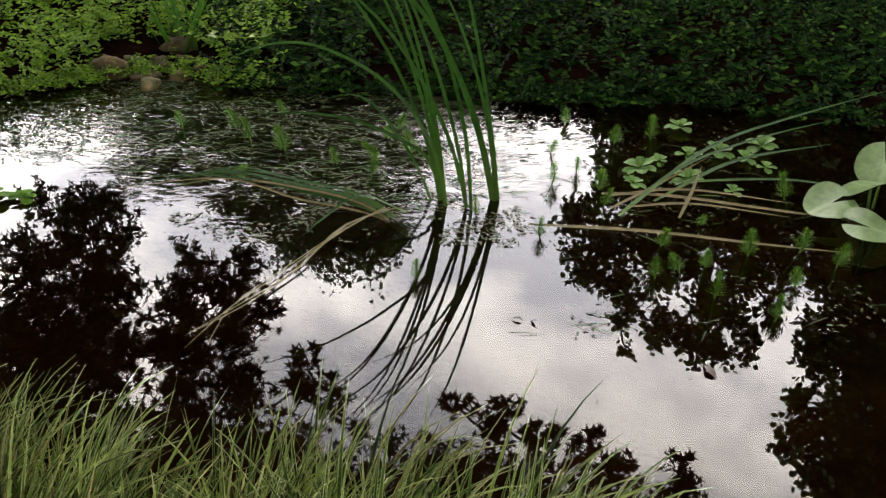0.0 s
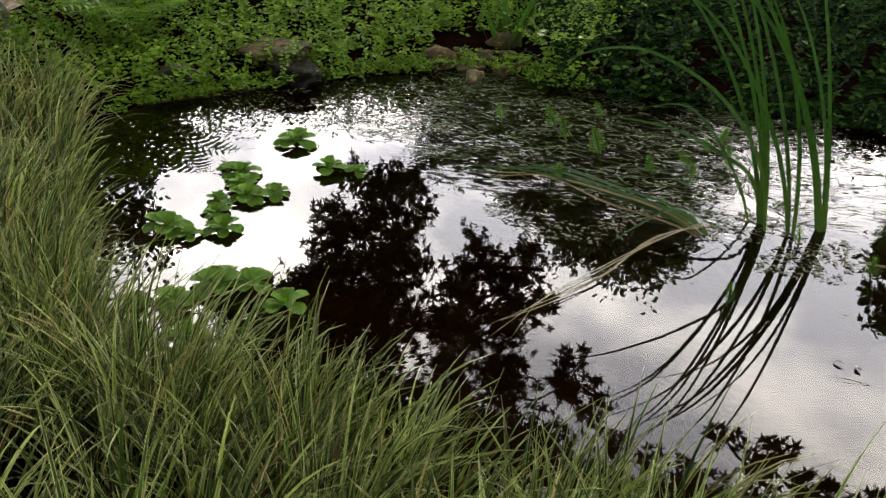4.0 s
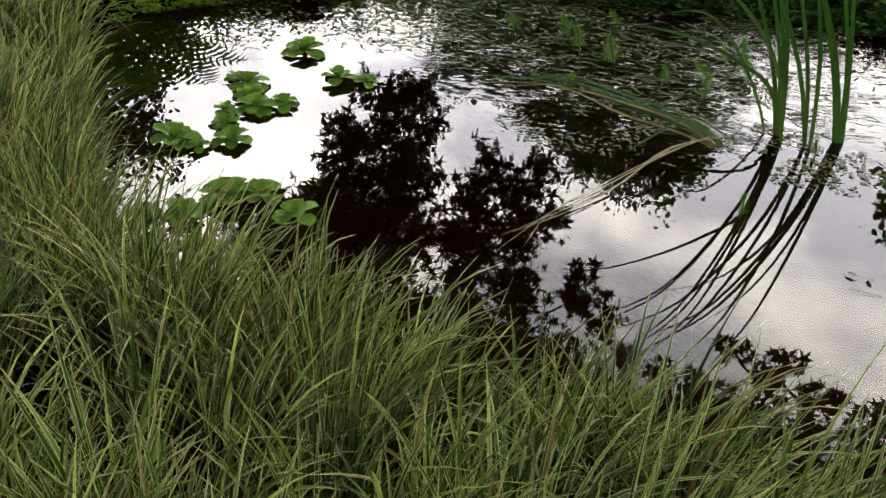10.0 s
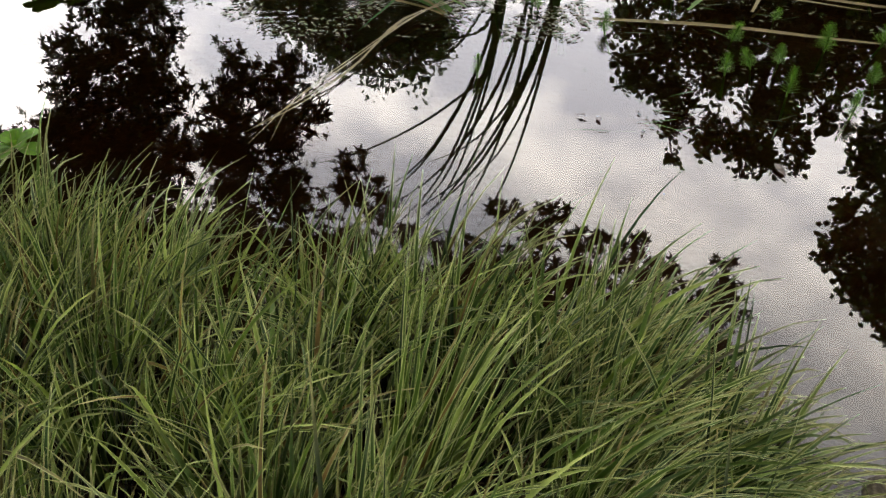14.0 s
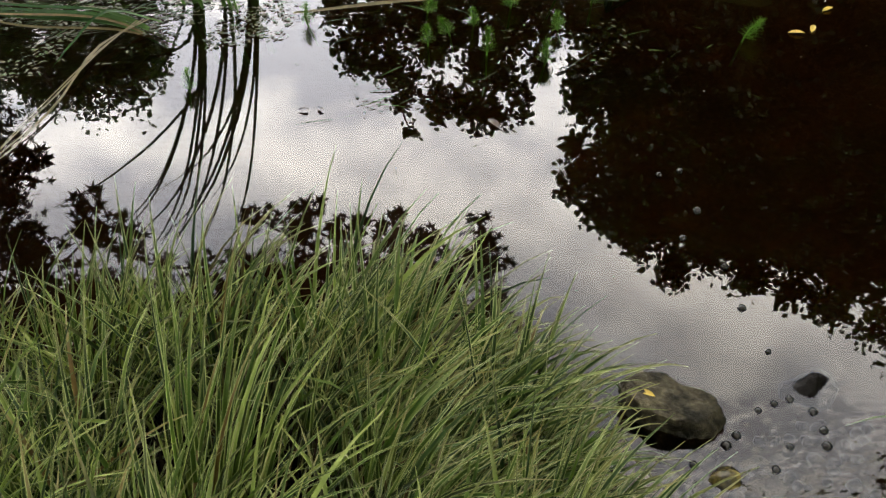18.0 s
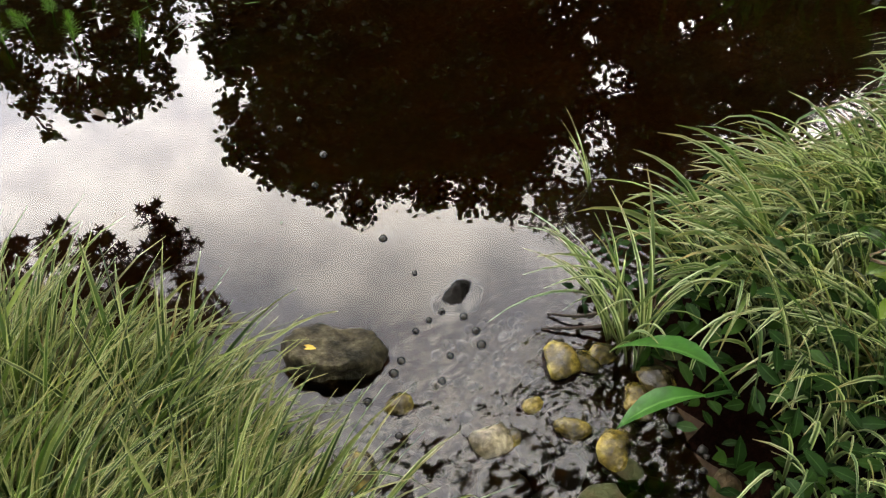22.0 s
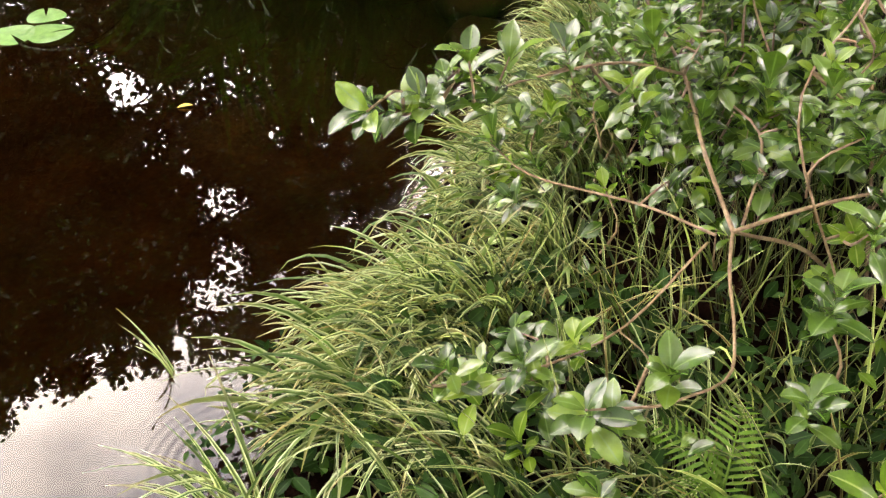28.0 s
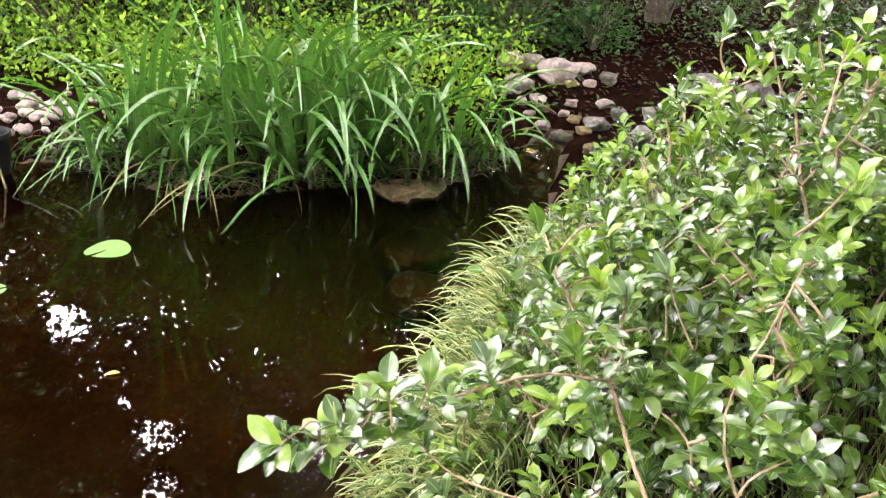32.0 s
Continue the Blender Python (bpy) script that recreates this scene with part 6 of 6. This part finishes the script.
# shoots along the front of the shrub
NEAR = [(1.513, 0.392, 0.825, -0.9, 0.5, 0.35), (1.581, 0.323, 0.832, -0.4, 0.3, 0.9), (1.63, 0.262, 0.885, -0.2, 0.2, 1), (1.561, 0.349, 0.813, -0.6, 0.5, 0.5), (1.614, 0.296, 0.846, -0.2, 0.3, 1), (1.659, 0.243, 0.826, 0, 0.3, 1), (1.690, 0.211, 0.870, 0.1, 0, 1), (1.387, -0.147, 0.553, -0.2, 0.1, 1), (1.289, -0.041, 0.529, -0.3, 0.3, 1), (1.539, -0.360, 0.643, 0, 0, 1),
        (1.853, -0.301, 0.828, 0, 0, 1), (1.906, -0.203, 0.810, 0, 0, 1), (1.645, -0.401, 0.711, 0, 0, 1), (1.357, -0.341, 0.593, 0, 0, 1), (2.003, 0.328, 0.528, 0, 0.5, 1), (2.020, 0.025, 0.784, 0, 0.2, 1),
        (2.232, 0.115, 0.836, 0.1, 0.3, 1), (2.127, 0.006, 0.810, 0, 0.2, 1), (1.822, 0.150, 0.842, 0, 0.4, 1), (1.451, 0.103, 0.440, -0.3, 0.4, 1), (1.385, 0.209, 0.438, -0.3, 0.4, 1), (2.423, 0.183, 0.866, 0.2, 0.4, 1), (1.242, -0.440, 0.577, -0.2, 0, 1), (1.445, -0.491, 0.638, 0, 0, 1)]
NEAR = np.array(NEAR)
ex = sr.integers(7, len(NEAR), 75)
EX = NEAR[ex] + np.concatenate([np.abs(sr.normal(0.0, 0.13, (75, 1))), -np.abs(sr.normal(0.0, 0.12, (75, 1))), sr.normal(-0.11, 0.07, (75, 1)), sr.normal(0, 0.3, (75, 3))], 1)
EX = EX[(EX[:, 0] > 1.65) | (EX[:, 1] > -0.1)]
x2, y2 = sample_area(330, 2.3, 4.5, -0.3, 0.5, lambda x, y: (shore_distance(x, y) > -0.02) & (y < 0.42))
E2 = np.stack([x2, y2, ground_at(x2, y2) + sr.uniform(0.22, 0.6, 330) * (1 - 0.4 * smooth(0.1, 0.42, y2))], -1)
TALL = np.repeat([(3.07, -0.21, 1.15), (2.97, -0.34, 1.22), (2.87, -0.45, 1.28), (2.75, -0.4, 1.18), (2.85, -0.29, 1.08), (2.65, -0.48, 1.24), (2.94, -0.18, 1.02), (3.2, -0.07, 0.95), (2.48, -0.47, 1.14)], 6, 0)
TALL = TALL + sr.normal(0, 1, TALL.shape) * [0.1, 0.1, 0.07]
tips = np.concatenate([T1, NEAR[:, :3], EX[:, :3], E2, TALL])
ways = np.concatenate([W1, NEAR[:, 3:], EX[:, 3:], sr.normal(0, 0.4, (330, 3)) + [0, 0.4, 1], sr.normal(0, 0.35, TALL.shape) + [0, 0, 1]])
young = sr.random(len(tips)) < 0.28
young[len(T1):len(T1) + len(NEAR)] = sr.random(len(NEAR)) < 0.22
size = np.full(len(tips), 0.054)
size[len(T1):len(T1) + len(NEAR)] = 0.064
for nm, sel, mat, n, lab in (("leaves", ~young, SHRUB, 9, ""), ("young_leaves", young, SHOOT, 8, "lighter young leaves at the shoot tips")):
    pos, fr, sc = leaf_whorl(tips[sel], ways[sel], n, size[sel], sr)
    V, F, U = scatter(SHRUBLEAF, pos - sroot, fr, sc)
    thing(nm, raw_mesh(nm, V, F, U), mat, lab, parent=shrub)
# inner, darker foliage under the shoots
k = sr.integers(0, len(tips), 6500)
pos = tips[k] - np.stack([sr.normal(0, 0.06, 6500), sr.normal(0, 0.06, 6500), sr.uniform(0.05, 0.34, 6500)], -1)
pos = pos[(pos[:, 2] > ground_at(pos[:, 0], pos[:, 1]) + 0.03) & (np.hypot((pos[:, 0] - 1.72) / 0.36, (pos[:, 1] + 0.26) / 0.3) > 0.65) & ~((pos[:, 0] < 1.76) & (pos[:, 1] > 0.12))]
V, F, U = scatter(SHRUBLEAF, pos - sroot, frames(sr.normal(0, 1, (len(pos), 3)) + [0, 0, 0.2], sr.normal(0, 0.6, (len(pos), 3)) + [0, 0, 1]), sr.uniform(0.035, 0.06, len(pos)))
thing("inner_leaves", raw_mesh("inner_leaves", V, F, U), SHRUB, parent=shrub)
# twigs that carry the shoots
chunks = []
sk = np.concatenate([curve_pts(p, 10) for p, _ in BRANCH])
for i in range(0, len(tips), 2):
    t = tips[i]
    j = int(np.argmin(np.linalg.norm((sk - t) * [1, 1, 0.8], axis=1)))
    a = sk[j] if np.linalg.norm(sk[j] - t) < 0.16 else t - np.array([*sr.normal(0, 0.05, 2), 0.14])
    chunks.append(tube(curve_pts([tuple(a), tuple((a + t) / 2 + sr.normal(0, 0.02, 3)), tuple(t)], 6) - sroot, np.linspace(0.0035, 0.0018, 6), 4))
V, F, U = join_parts(chunks)
thing("twig_tangle", raw_mesh("twig_tangle", V, F, U), TWIG, parent=shrub, kind="stuff")

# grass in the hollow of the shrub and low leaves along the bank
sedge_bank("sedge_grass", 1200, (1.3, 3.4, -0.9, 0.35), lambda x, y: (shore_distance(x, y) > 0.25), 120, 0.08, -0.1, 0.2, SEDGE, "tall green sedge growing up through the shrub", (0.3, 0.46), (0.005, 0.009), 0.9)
sedge_bank("variegated_sedge", 420, (1.12, 1.7, -0.35, 0.45), lambda x, y: (shore_distance(x, y) > 0.02), 22, 0.05, -0.5, -0.05, VARIEG, "loose variegated sedge over low leaves", (0.22, 0.36), (0.008, 0.013), 1.25)
x, y = sample_area(1700, 1.0, 1.95, -0.75, 0.62, lambda x, y: (shore_distance(x, y) > 0.0))
leaf_cover("low_leaves", x, y, ground_at(x, y) + rng.uniform(0.02, 0.22, 1700) * np.minimum(1, shore_distance(x, y) * 4 + 0.25), rng.uniform(0.035, 0.065, 1700), IVY, "dark low leaves covering the bank under the sedge", "groundcover", LEAF, 0.5, 0.25)
x, y = sample_area(260, 1.22, 1.75, 0.5, 0.86, lambda x, y: (shore_distance(x, y) > -0.16))
leaf_cover("low_leaves", x, y, np.maximum(ground_at(x, y), 0) + rng.uniform(0.01, 0.12, 260), rng.uniform(0.02, 0.035, 260), IVY, "small round leaves trailing over the water's edge", "groundcover", LEAF_S, 0.5, 0.2)

broad = empty("broadleaf_plant", (1.21, 0.33, 0.06), "plant with two broad bright green leaves by the stones", "plant")
TB = leaf_template([0.03, 0.2, 0.34, 0.4, 0.36, 0.22, 0.0], 0.16, 0.25)
for foot, way, up, s in (((1.13, 0.305, 0.225), (-0.16, 0.97, -0.1), (0.4, 0.2, 1), 0.20), ((1.09, 0.30, 0.20), (-0.78, 0.6, -0.18), (0.3, 0.25, 1), 0.16)):
    V, F, U = scatter(TB, np.array([foot]) - np.array([1.21, 0.33, 0.06]), frames(np.array([way]), np.array([up], dtype=float)), np.array([s]))
    thing("leaf", raw_mesh("leaf", V, F, U), BROAD, parent=broad)
    V, F, U = tube(curve_pts([(0.03, -0.03, -0.02), (0.02, -0.02, 0.02), tuple(np.array(foot) - np.array([1.21, 0.33, 0.06]))], 6), np.full(6, 0.004), 5)
    thing("stem", raw_mesh("stem", V, [F], U), BROAD, parent=broad)


def fern(at, frond_list, label):
    root = empty("fern", at, label, "fern")
    for az, ln, t0, t1 in frond_list:
        n = 16
        s = np.linspace(0, 1, n)
        th = t0 + (t1 - t0) * s
        h, v = np.cumsum(np.sin(th)) * ln / n, np.cumsum(np.cos(th)) * ln / n
        pts = np.stack([math.sin(az) * h, math.cos(az) * h, v], -1)
        V, F, U = tube(pts, np.linspace(0.003, 0.001, n), 4)
        frond = thing("frond", raw_mesh("frond", V, [F], U), FERN, parent=root)
        P, W, S = [], [], []
        side = np.array([math.cos(az), -math.sin(az), 0])
        tan = np.gradient(pts, axis=0)
        for i in range(2, n):
            for sx in (-1, 1):
                for q in (0,):
                    P.append(pts[i] - tan[i] * q)
                    W.append(side * sx + tan[i] / np.linalg.norm(tan[i]) * 0.45)
                    S.append(ln * 0.3 * math.sin(math.pi * (0.12 + 0.86 * (i - q) / n)) ** 0.8)
        up = np.tile(np.array([-math.sin(az) * 0.5, -math.cos(az) * 0.5, 1.0]), (len(P), 1))
        V, F, U = scatter(leaf_template([0.05, 0.13, 0.12, 0.08, 0.0], 0.1, 0.15), np.array(P), frames(np.array(W), up), np.array(S))
        thing("blade", raw_mesh("blade", V, F, U), FERN, parent=frond)
    return root


fern((1.42, -0.27, 0.24), [(-0.9, 0.18, 0.1, 1.7), (0.3, 0.2, 0.1, 1.6), (-2.0, 0.18, 0.1, 1.8), (1.6, 0.2, 0.1, 1.5)], "bright yellow green fern under the shrub")
fern((-3.6, 4.0, 0.15), [(a, 0.7, 0.3, 1.6) for a in (0.2, 0.9, 1.6, 2.3, 3.0, 3.7, 4.5, 5.2)], "soft green fern on the far bank")
fern((-3.25, 3.9, 0.12), [(a, 0.6, 0.3, 1.6) for a in (0.5, 1.3, 2.0, 2.8, 3.4, 4.2, 5.6)], "soft green fern on the far bank")


# ---- iris and stones on the far right bank ----
def iris_clump(at, n, length, width, seed, label, lean=(0, 0), spread=0.12, droop=2.2):
    root = empty("iris", at, label, "iris", "")
    r = np.random.default_rng(seed)
    for i in range(n):
        b = np.array([[r.normal(0, spread), r.normal(0, spread), -0.03]])
        o = np.array([b[0][0] * 4 + lean[0] + r.normal(0, 0.5), b[0][1] * 4 + lean[1] + r.normal(0, 0.5)])
        short = r.random() < 0.45
        t1 = r.uniform(1.5, droop + 0.3) if short and droop > 1 else r.uniform(1.2, 2.9) if droop > 1 else r.uniform(0.54, 0.8) * droop
        V, F, U = blades(b, np.array([math.atan2(*o)]), np.array([length * (r.uniform(0.4, 0.75) if short else r.uniform(0.75, 1.15))]), np.array([width * r.uniform(0.75, 1.2)]), np.array([r.uniform(0.02, 0.5)]), np.array([t1]), 16, 0.2, r.normal(0, 0.35), 1.15 if short else r.uniform(1.3, 2.3), 4.5)
        thing("leaf", raw_mesh("leaf", V, [F], U), IRIS, parent=root)
    return root


for i, (x, y, n, ln) in enumerate(((4.85, 3.15, 14, 0.7), (4.76, 2.80, 26, 0.85), (4.88, 2.36, 30, 0.9), (5.01, 2.00, 30, 0.9), (5.21, 1.67, 26, 0.82), (5.41, 1.35, 24, 0.75), (5.61, 1.19, 14, 0.6), (5.37, 2.59, 24, 0.95), (5.57, 2.09, 24, 0.95))):
    iris_clump((x - 0.2, y - 0.03, float(ground_at(x - 0.2, y - 0.03))), int(n * 1.6), ln * 1.4, 0.036, 80 + i, "lush green iris with long arching leaves on the bank", (-0.8, -0.4), 0.13, 2.8)
iris_clump((-1.5, 4.92, float(ground_at(-1.5, 4.92))), 14, 0.62, 0.034, 95, "upright green iris among the bank stones", (0, 0), 0.05, 0.8)
# loose leaves hanging to the water
hang = empty("fallen_reed", (4.3, 2.3, 0.03), "pale bent leaves lying from the bank into the water", "reed")
hr = np.random.default_rng(97)
for i in range(20):
    x0, y0 = 4.62 + hr.normal(0, 0.08), 3.3 - 1.7 * hr.random()
    ribbon_part("leaf", [(x0, y0, 0.08), (x0 - 0.2, y0 + 0.1 * (i % 5 - 2), 0.2 + 0.05 * hr.normal()), (x0 - 0.4, y0 + 0.2 * (i % 5 - 2), 0.12), (x0 - 0.58, y0 + 0.27 * (i % 5 - 2), 0.0)], 0.014, IRIS if i % 4 else DRYREED, hang, 20, side=(0, -0.3, 1))
x, y = sample_area(300, 3.9, 5.6, 0.9, 3.4, lambda x, y: (shore_distance(x, y) > -0.03) & (shore_distance(x, y) < 0.35))
sprays("low_leaves", x, y, ground_at(x, y), 10, 0.2, 0.05, IVY, "dark low leaves along the bank under the iris", "groundcover", LEAF, (-0.5, -0.2), 1.0)
# withered leaves and stalks hanging from the bank to the water
hx, hy = sample_area(380, 4.0, 5.6, 0.9, 3.6, lambda x, y: (shore_distance(x, y) > 0.0) & (shore_distance(x, y) < 0.3))
V, F, U = blades(np.stack([hx, hy, ground_at(hx, hy)], -1), rng.normal(-2.0, 0.5, 380), rng.uniform(0.2, 0.5, 380), rng.uniform(0.004, 0.012, 380), rng.uniform(0.5, 1.1, 380), rng.uniform(1.7, 2.6, 380), 8, 0.2, rng.normal(0, 0.6, 380))
thing("withered_leaves", raw_mesh("withered_leaves", V, [F], U), WITHERED, "withered brown and pale green leaves hanging to the water", "dead leaves", kind="stuff")
# bright weeds beyond the iris
x, y = sample_area(12000, 4.6, 7.6, 1.2, 6.2, lambda x, y: (shore_distance(x, y) > 0.35) & (x + 0.5 * y > 6.3) & (np.hypot(x - 5.1, y - 4.05) > 0.45))
leaf_cover("low_weeds", x, y, ground_at(x, y) + np.abs(rng.normal(0, 0.24, 12000)), rng.uniform(0.03, 0.07, 12000), WEED, "bright yellow green weeds beyond the iris", "weeds", LEAF_S, 0.8, 0.8)

stone("ledge_stone", 4.88, 1.38, -0.005, 0.28, 0.2, 0.06, 101, ROCK, "flat brown stone ledge under the iris", 30, "", 0.5, 0.4, 4)
stone("ledge_stone", 4.45, 1.15, -0.17, 0.28, 0.2, 0.09, 102, WETROCK, "dark drowned slab under the brown water", 10, "", 0.25, 0.3)
stone("ledge_stone", 4.05, 0.95, -0.2, 0.26, 0.2, 0.08, 103, WETROCK, "dark drowned slab under the brown water", 70, "", 0.25, 0.3)
for i, (x, y, s, m) in enumerate(((7.55, 1.40, 0.15, PALE), (7.62, 1.23, 0.13, PALE), (7.3, 0.99, 0.2, PALE), (6.68, 1.13, 0.06, PALE), (6.77, 0.78, 0.06, PALE), (6.31, 0.89, 0.07, PALE), (6.16, 0.73, 0.09, ROCK), (6.29, 0.54, 0.1, ROCK), (6.00, 0.23, 0.12, ROCK), (6.49, 0.18, 0.13, ROCK), (7.02, -0.12, 0.2, ROCK), (7.12, -0.5, 0.16, ROCK), (7.2, 0.72, 0.06, PALE), (7.15, 0.85, 0.07, OCHRE), (7.45, 1.05, 0.08, PALE),
                                 (6.46, 1.02, 0.05, PALE), (5.73, 0.47, 0.08, ROCK), (5.81, 0.87, 0.06, OCHRE), (5.60, 0.79, 0.05, OCHRE), (6.58, 0.43, 0.09, ROCK), (7.48, 0.84, 0.12, PALE), (6.9, 1.25, 0.14, PALE), (6.75, 1.02, 0.08, PALE), (7.0, 1.15, 0.07, ROCK), (6.55, 0.8, 0.05, PALE), (6.42, 0.7, 0.06, ROCK), (6.6, 0.95, 0.06, ROCK), (6.1, 0.95, 0.05, OCHRE), (6.2, 0.6, 0.06, ROCK), (6.8, 0.55, 0.07, PALE), (7.3, 0.6, 0.1, ROCK))):
    m = GREYROCK if m is ROCK and s > 0.085 else m
    stone("edging_stone", x, y, float(ground_at(x, y)) + s * 0.35, s * 0.95, s * 0.75, s * 0.55, 110 + i, m, "pale grey stone edging the stream" if m in (PALE, GREYROCK) else "brown stone edging the stream", i * 67, "stones edging the stream", 0.45, 0.2)
pr = np.random.default_rng(140)
for i in range(46):
    x, y, s = 5.05 + pr.normal(0, 0.22), 3.98 + pr.normal(0, 0.2), pr.uniform(0.028, 0.065)
    if i == 0:
        src = [stone_mesh("pebble", 1, 0.8, 0.6, 150 + q, 0.16, 0, 2) for q in range(4)]
    z = float(ground_at(x, y))
    if z > 0:
        ob = thing("pebble", src[i % 4], PALE, "smooth pale pebble on the bank", "stone", "pale pebbles on the bank")
        ob.matrix_basis = pose(x, y, z + s * 0.4, pr.normal(0, 12), pr.normal(0, 12), pr.uniform(0, 360)) @ Matrix.Scale(s, 4)

# black plastic flower pot standing at the shore
POT = plain_mat("black plastic", [(0.3, (0.012, 0.012, 0.013)), (0.7, (0.018, 0.018, 0.019))], 20.0, 0.6, 0.1, 0.002, 90.0, 0.03)
pot = empty("flower_pot", (4.27, 3.6, -0.05), "black plastic flower pot standing in the water's edge", "flower pot")
prof = [(0.1, 0.0), (0.128, 0.255), (0.14, 0.255), (0.14, 0.285), (0.129, 0.285), (0.121, 0.255), (0.09, 0.02)]
n = 28
V = np.array([(math.cos(a) * r, math.sin(a) * r, z) for r, z in prof for a in np.arange(n) * 2 * math.pi / n])
F = np.array([(q * n + i, q * n + (i + 1) % n, (q + 1) * n + (i + 1) % n, (q + 1) * n + i) for q in range(len(prof) - 1) for i in range(n)])
thing("pot", raw_mesh("pot", V, [F], V[:, :2]), POT, parent=pot)
V = np.array([(0, 0, 0.235)] + [(math.cos(a) * 0.118, math.sin(a) * 0.118, 0.23) for a in np.arange(n) * 2 * math.pi / n])
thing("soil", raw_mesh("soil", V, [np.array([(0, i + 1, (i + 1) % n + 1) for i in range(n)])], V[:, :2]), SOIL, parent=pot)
V, F, U = tube(curve_pts([(4.16, 3.46, 0.24), (4.13, 3.40, 0.12), (4.10, 3.34, -0.02)], 8), np.linspace(0.004, 0.007, 8), 5)
thing("stick", raw_mesh("stick", V, [F], U), DRYREED, "thin pale stick leaning on the flower pot", "stick")

# near-black leaves: canopy shade over the soil is put into the colour
LITTER = leaf_mat("shade-darkened litter leaf", [(0.006, 0.003, 0.002), (0.018, 0.008, 0.006), (0.01, 0.005, 0.003), (0.05, 0.024, 0.015)], rough=0.6, through=0.0, spec=0.05)
# leaf litter on the soil behind the stream, and the gravel path
x, y = sample_area(3200, 5.4, 11.0, -2.5, 1.6, lambda x, y: shore_distance(x, y) > 0.2)
leaf_cover("leaf_litter", x, y, ground_at(x, y) + 0.008, rng.uniform(0.03, 0.06, 3200), LITTER, "leaf litter on bare soil, darkened with tree shade", "leaf litter", LEAF_S, 0.25, 0.05)
x, y = sample_area(1100, 5.4, 10.5, -2.2, 3.0, lambda x, y: (shore_distance(x, y) > 0.15) & patchy(x, y, 0.35))
leaf_cover("groundcover", x, y, ground_at(x, y) + np.abs(rng.normal(0, 0.10, 1100)), rng.uniform(0.03, 0.06, 1100), IVY, "dark green groundcover behind the stream", "groundcover")
GRAV = plain_mat("tan gravel", [(0.3, (0.2, 0.15, 0.11)), (0.55, (0.36, 0.28, 0.21)), (0.8, (0.5, 0.42, 0.33))], 60.0, 0.9, 0.8, 0.01, 120.0)
gxp, gyp = sample_area(2600, -8.5, -4.3, 3.6, 7.5, lambda x, y: (y > 4.1 + 0.35 * (x + 5)) & (y < 6.8 + 0.35 * (x + 5)))
V, F, U = scatter((tv, [tf], tv[:, :2]), np.stack([gxp, gyp, ground_at(gxp, gyp) + 0.008], -1), frames(rng.normal(0, 1, (2600, 3)) * [1, 1, 0.2], np.tile([0.0, 0.05, 1.0], (2600, 1))), rng.uniform(0.012, 0.035, 2600))
thing("gravel", raw_mesh("gravel", V, F, U), GRAV, "tan gravel of a garden path", "gravel", kind="stuff")

# vine with yellow leaves hanging before the dark bank
vine = empty("vine", (-1.15, 4.3, 0.3), "thin vine with yellow green leaves on the dark bank", "vine")
vp = curve_pts([(-0.05, 0.25, -0.1), (-0.08, 0.1, 0.06), (0.02, -0.05, 0.02), (0.16, -0.15, 0.04), (0.3, -0.2, 0.06)], 14)
V, F, U = tube(vp, np.full(14, 0.0025), 4)
thing("stem", raw_mesh("stem", V, [F], U), WEED, parent=vine)
for i in range(3, 14):
    V, F, U = scatter(LEAF, vp[i:i + 1], frames(np.array([[math.sin(i * 2.4), math.cos(i * 2.4) - 0.3, 0.4]]), np.array([[0, -0.7, 1.0]])), np.array([0.055]))
    thing("leaf", raw_mesh("leaf", V, F, U), SHOOT, parent=vine)


# bushes behind the stream
def bush(at, r, h, n, size, mat, seed, label):
    root = empty("bush", at, label, "bush")
    q = np.random.default_rng(seed)
    for i in range(14):
        a, l = q.uniform(0, 6.28), q.uniform(0.5, 1.0)
        e = np.array([math.sin(a) * r * l, math.cos(a) * r * l, h * q.uniform(0.55, 1.0)])
        V, F, U = tube(curve_pts([(0, 0, -0.03), tuple(e * [0.35, 0.35, 0.6]), tuple(e)], 7), np.linspace(0.012, 0.003, 7), 5)
        thing("branch", raw_mesh("branch", V, [F], U), BARK, parent=root)
    u = q.normal(0, 1, (n, 3))
    u /= np.linalg.norm(u, axis=1, keepdims=True)
    u[:, 2] = np.abs(u[:, 2])
    P = u * (q.uniform(0.3, 1.05, n) ** 0.6)[:, None] * [r, r, h]
    V, F, U = scatter(LEAF_S, P, frames(u + q.normal(0, 0.7, (n, 3)), q.normal(0, 0.6, (n, 3)) + [0, 0, 1.0]), q.uniform(0.7, 1.2, n) * size)
    thing("foliage", raw_mesh("foliage", V, F, U), mat, parent=root)


for i, (x, y, r, h, n, m) in enumerate(((8.2, 2.4, 0.8, 0.9, 1500, IVY), (9.4, 1.6, 0.9, 1.0, 1500, IVY), (8.8, -1.6, 0.9, 1.0, 1500, IVY), (7.4, 3.6, 0.9, 1.1, 1600, IVY), (10.4, 0.4, 1.0, 1.2, 1500, IVY), (6.6, 4.9, 1.0, 1.2, 1700, IVY), (8.3, 1.6, 0.55, 0.6, 900, IVY), (8.6, 0.9, 0.4, 0.4, 500, IVY), (7.2, -1.9, 0.8, 0.8, 1300, IVY), (10.2, -0.9, 1.0, 1.1, 1500, IVY), (11.5, 1.2, 1.2, 1.5, 1700, IVY))):
    bush((x, y, float(ground_at(x, y))), r, h, n, 0.065, m, 160 + i, "loose dark green bush behind the stream")
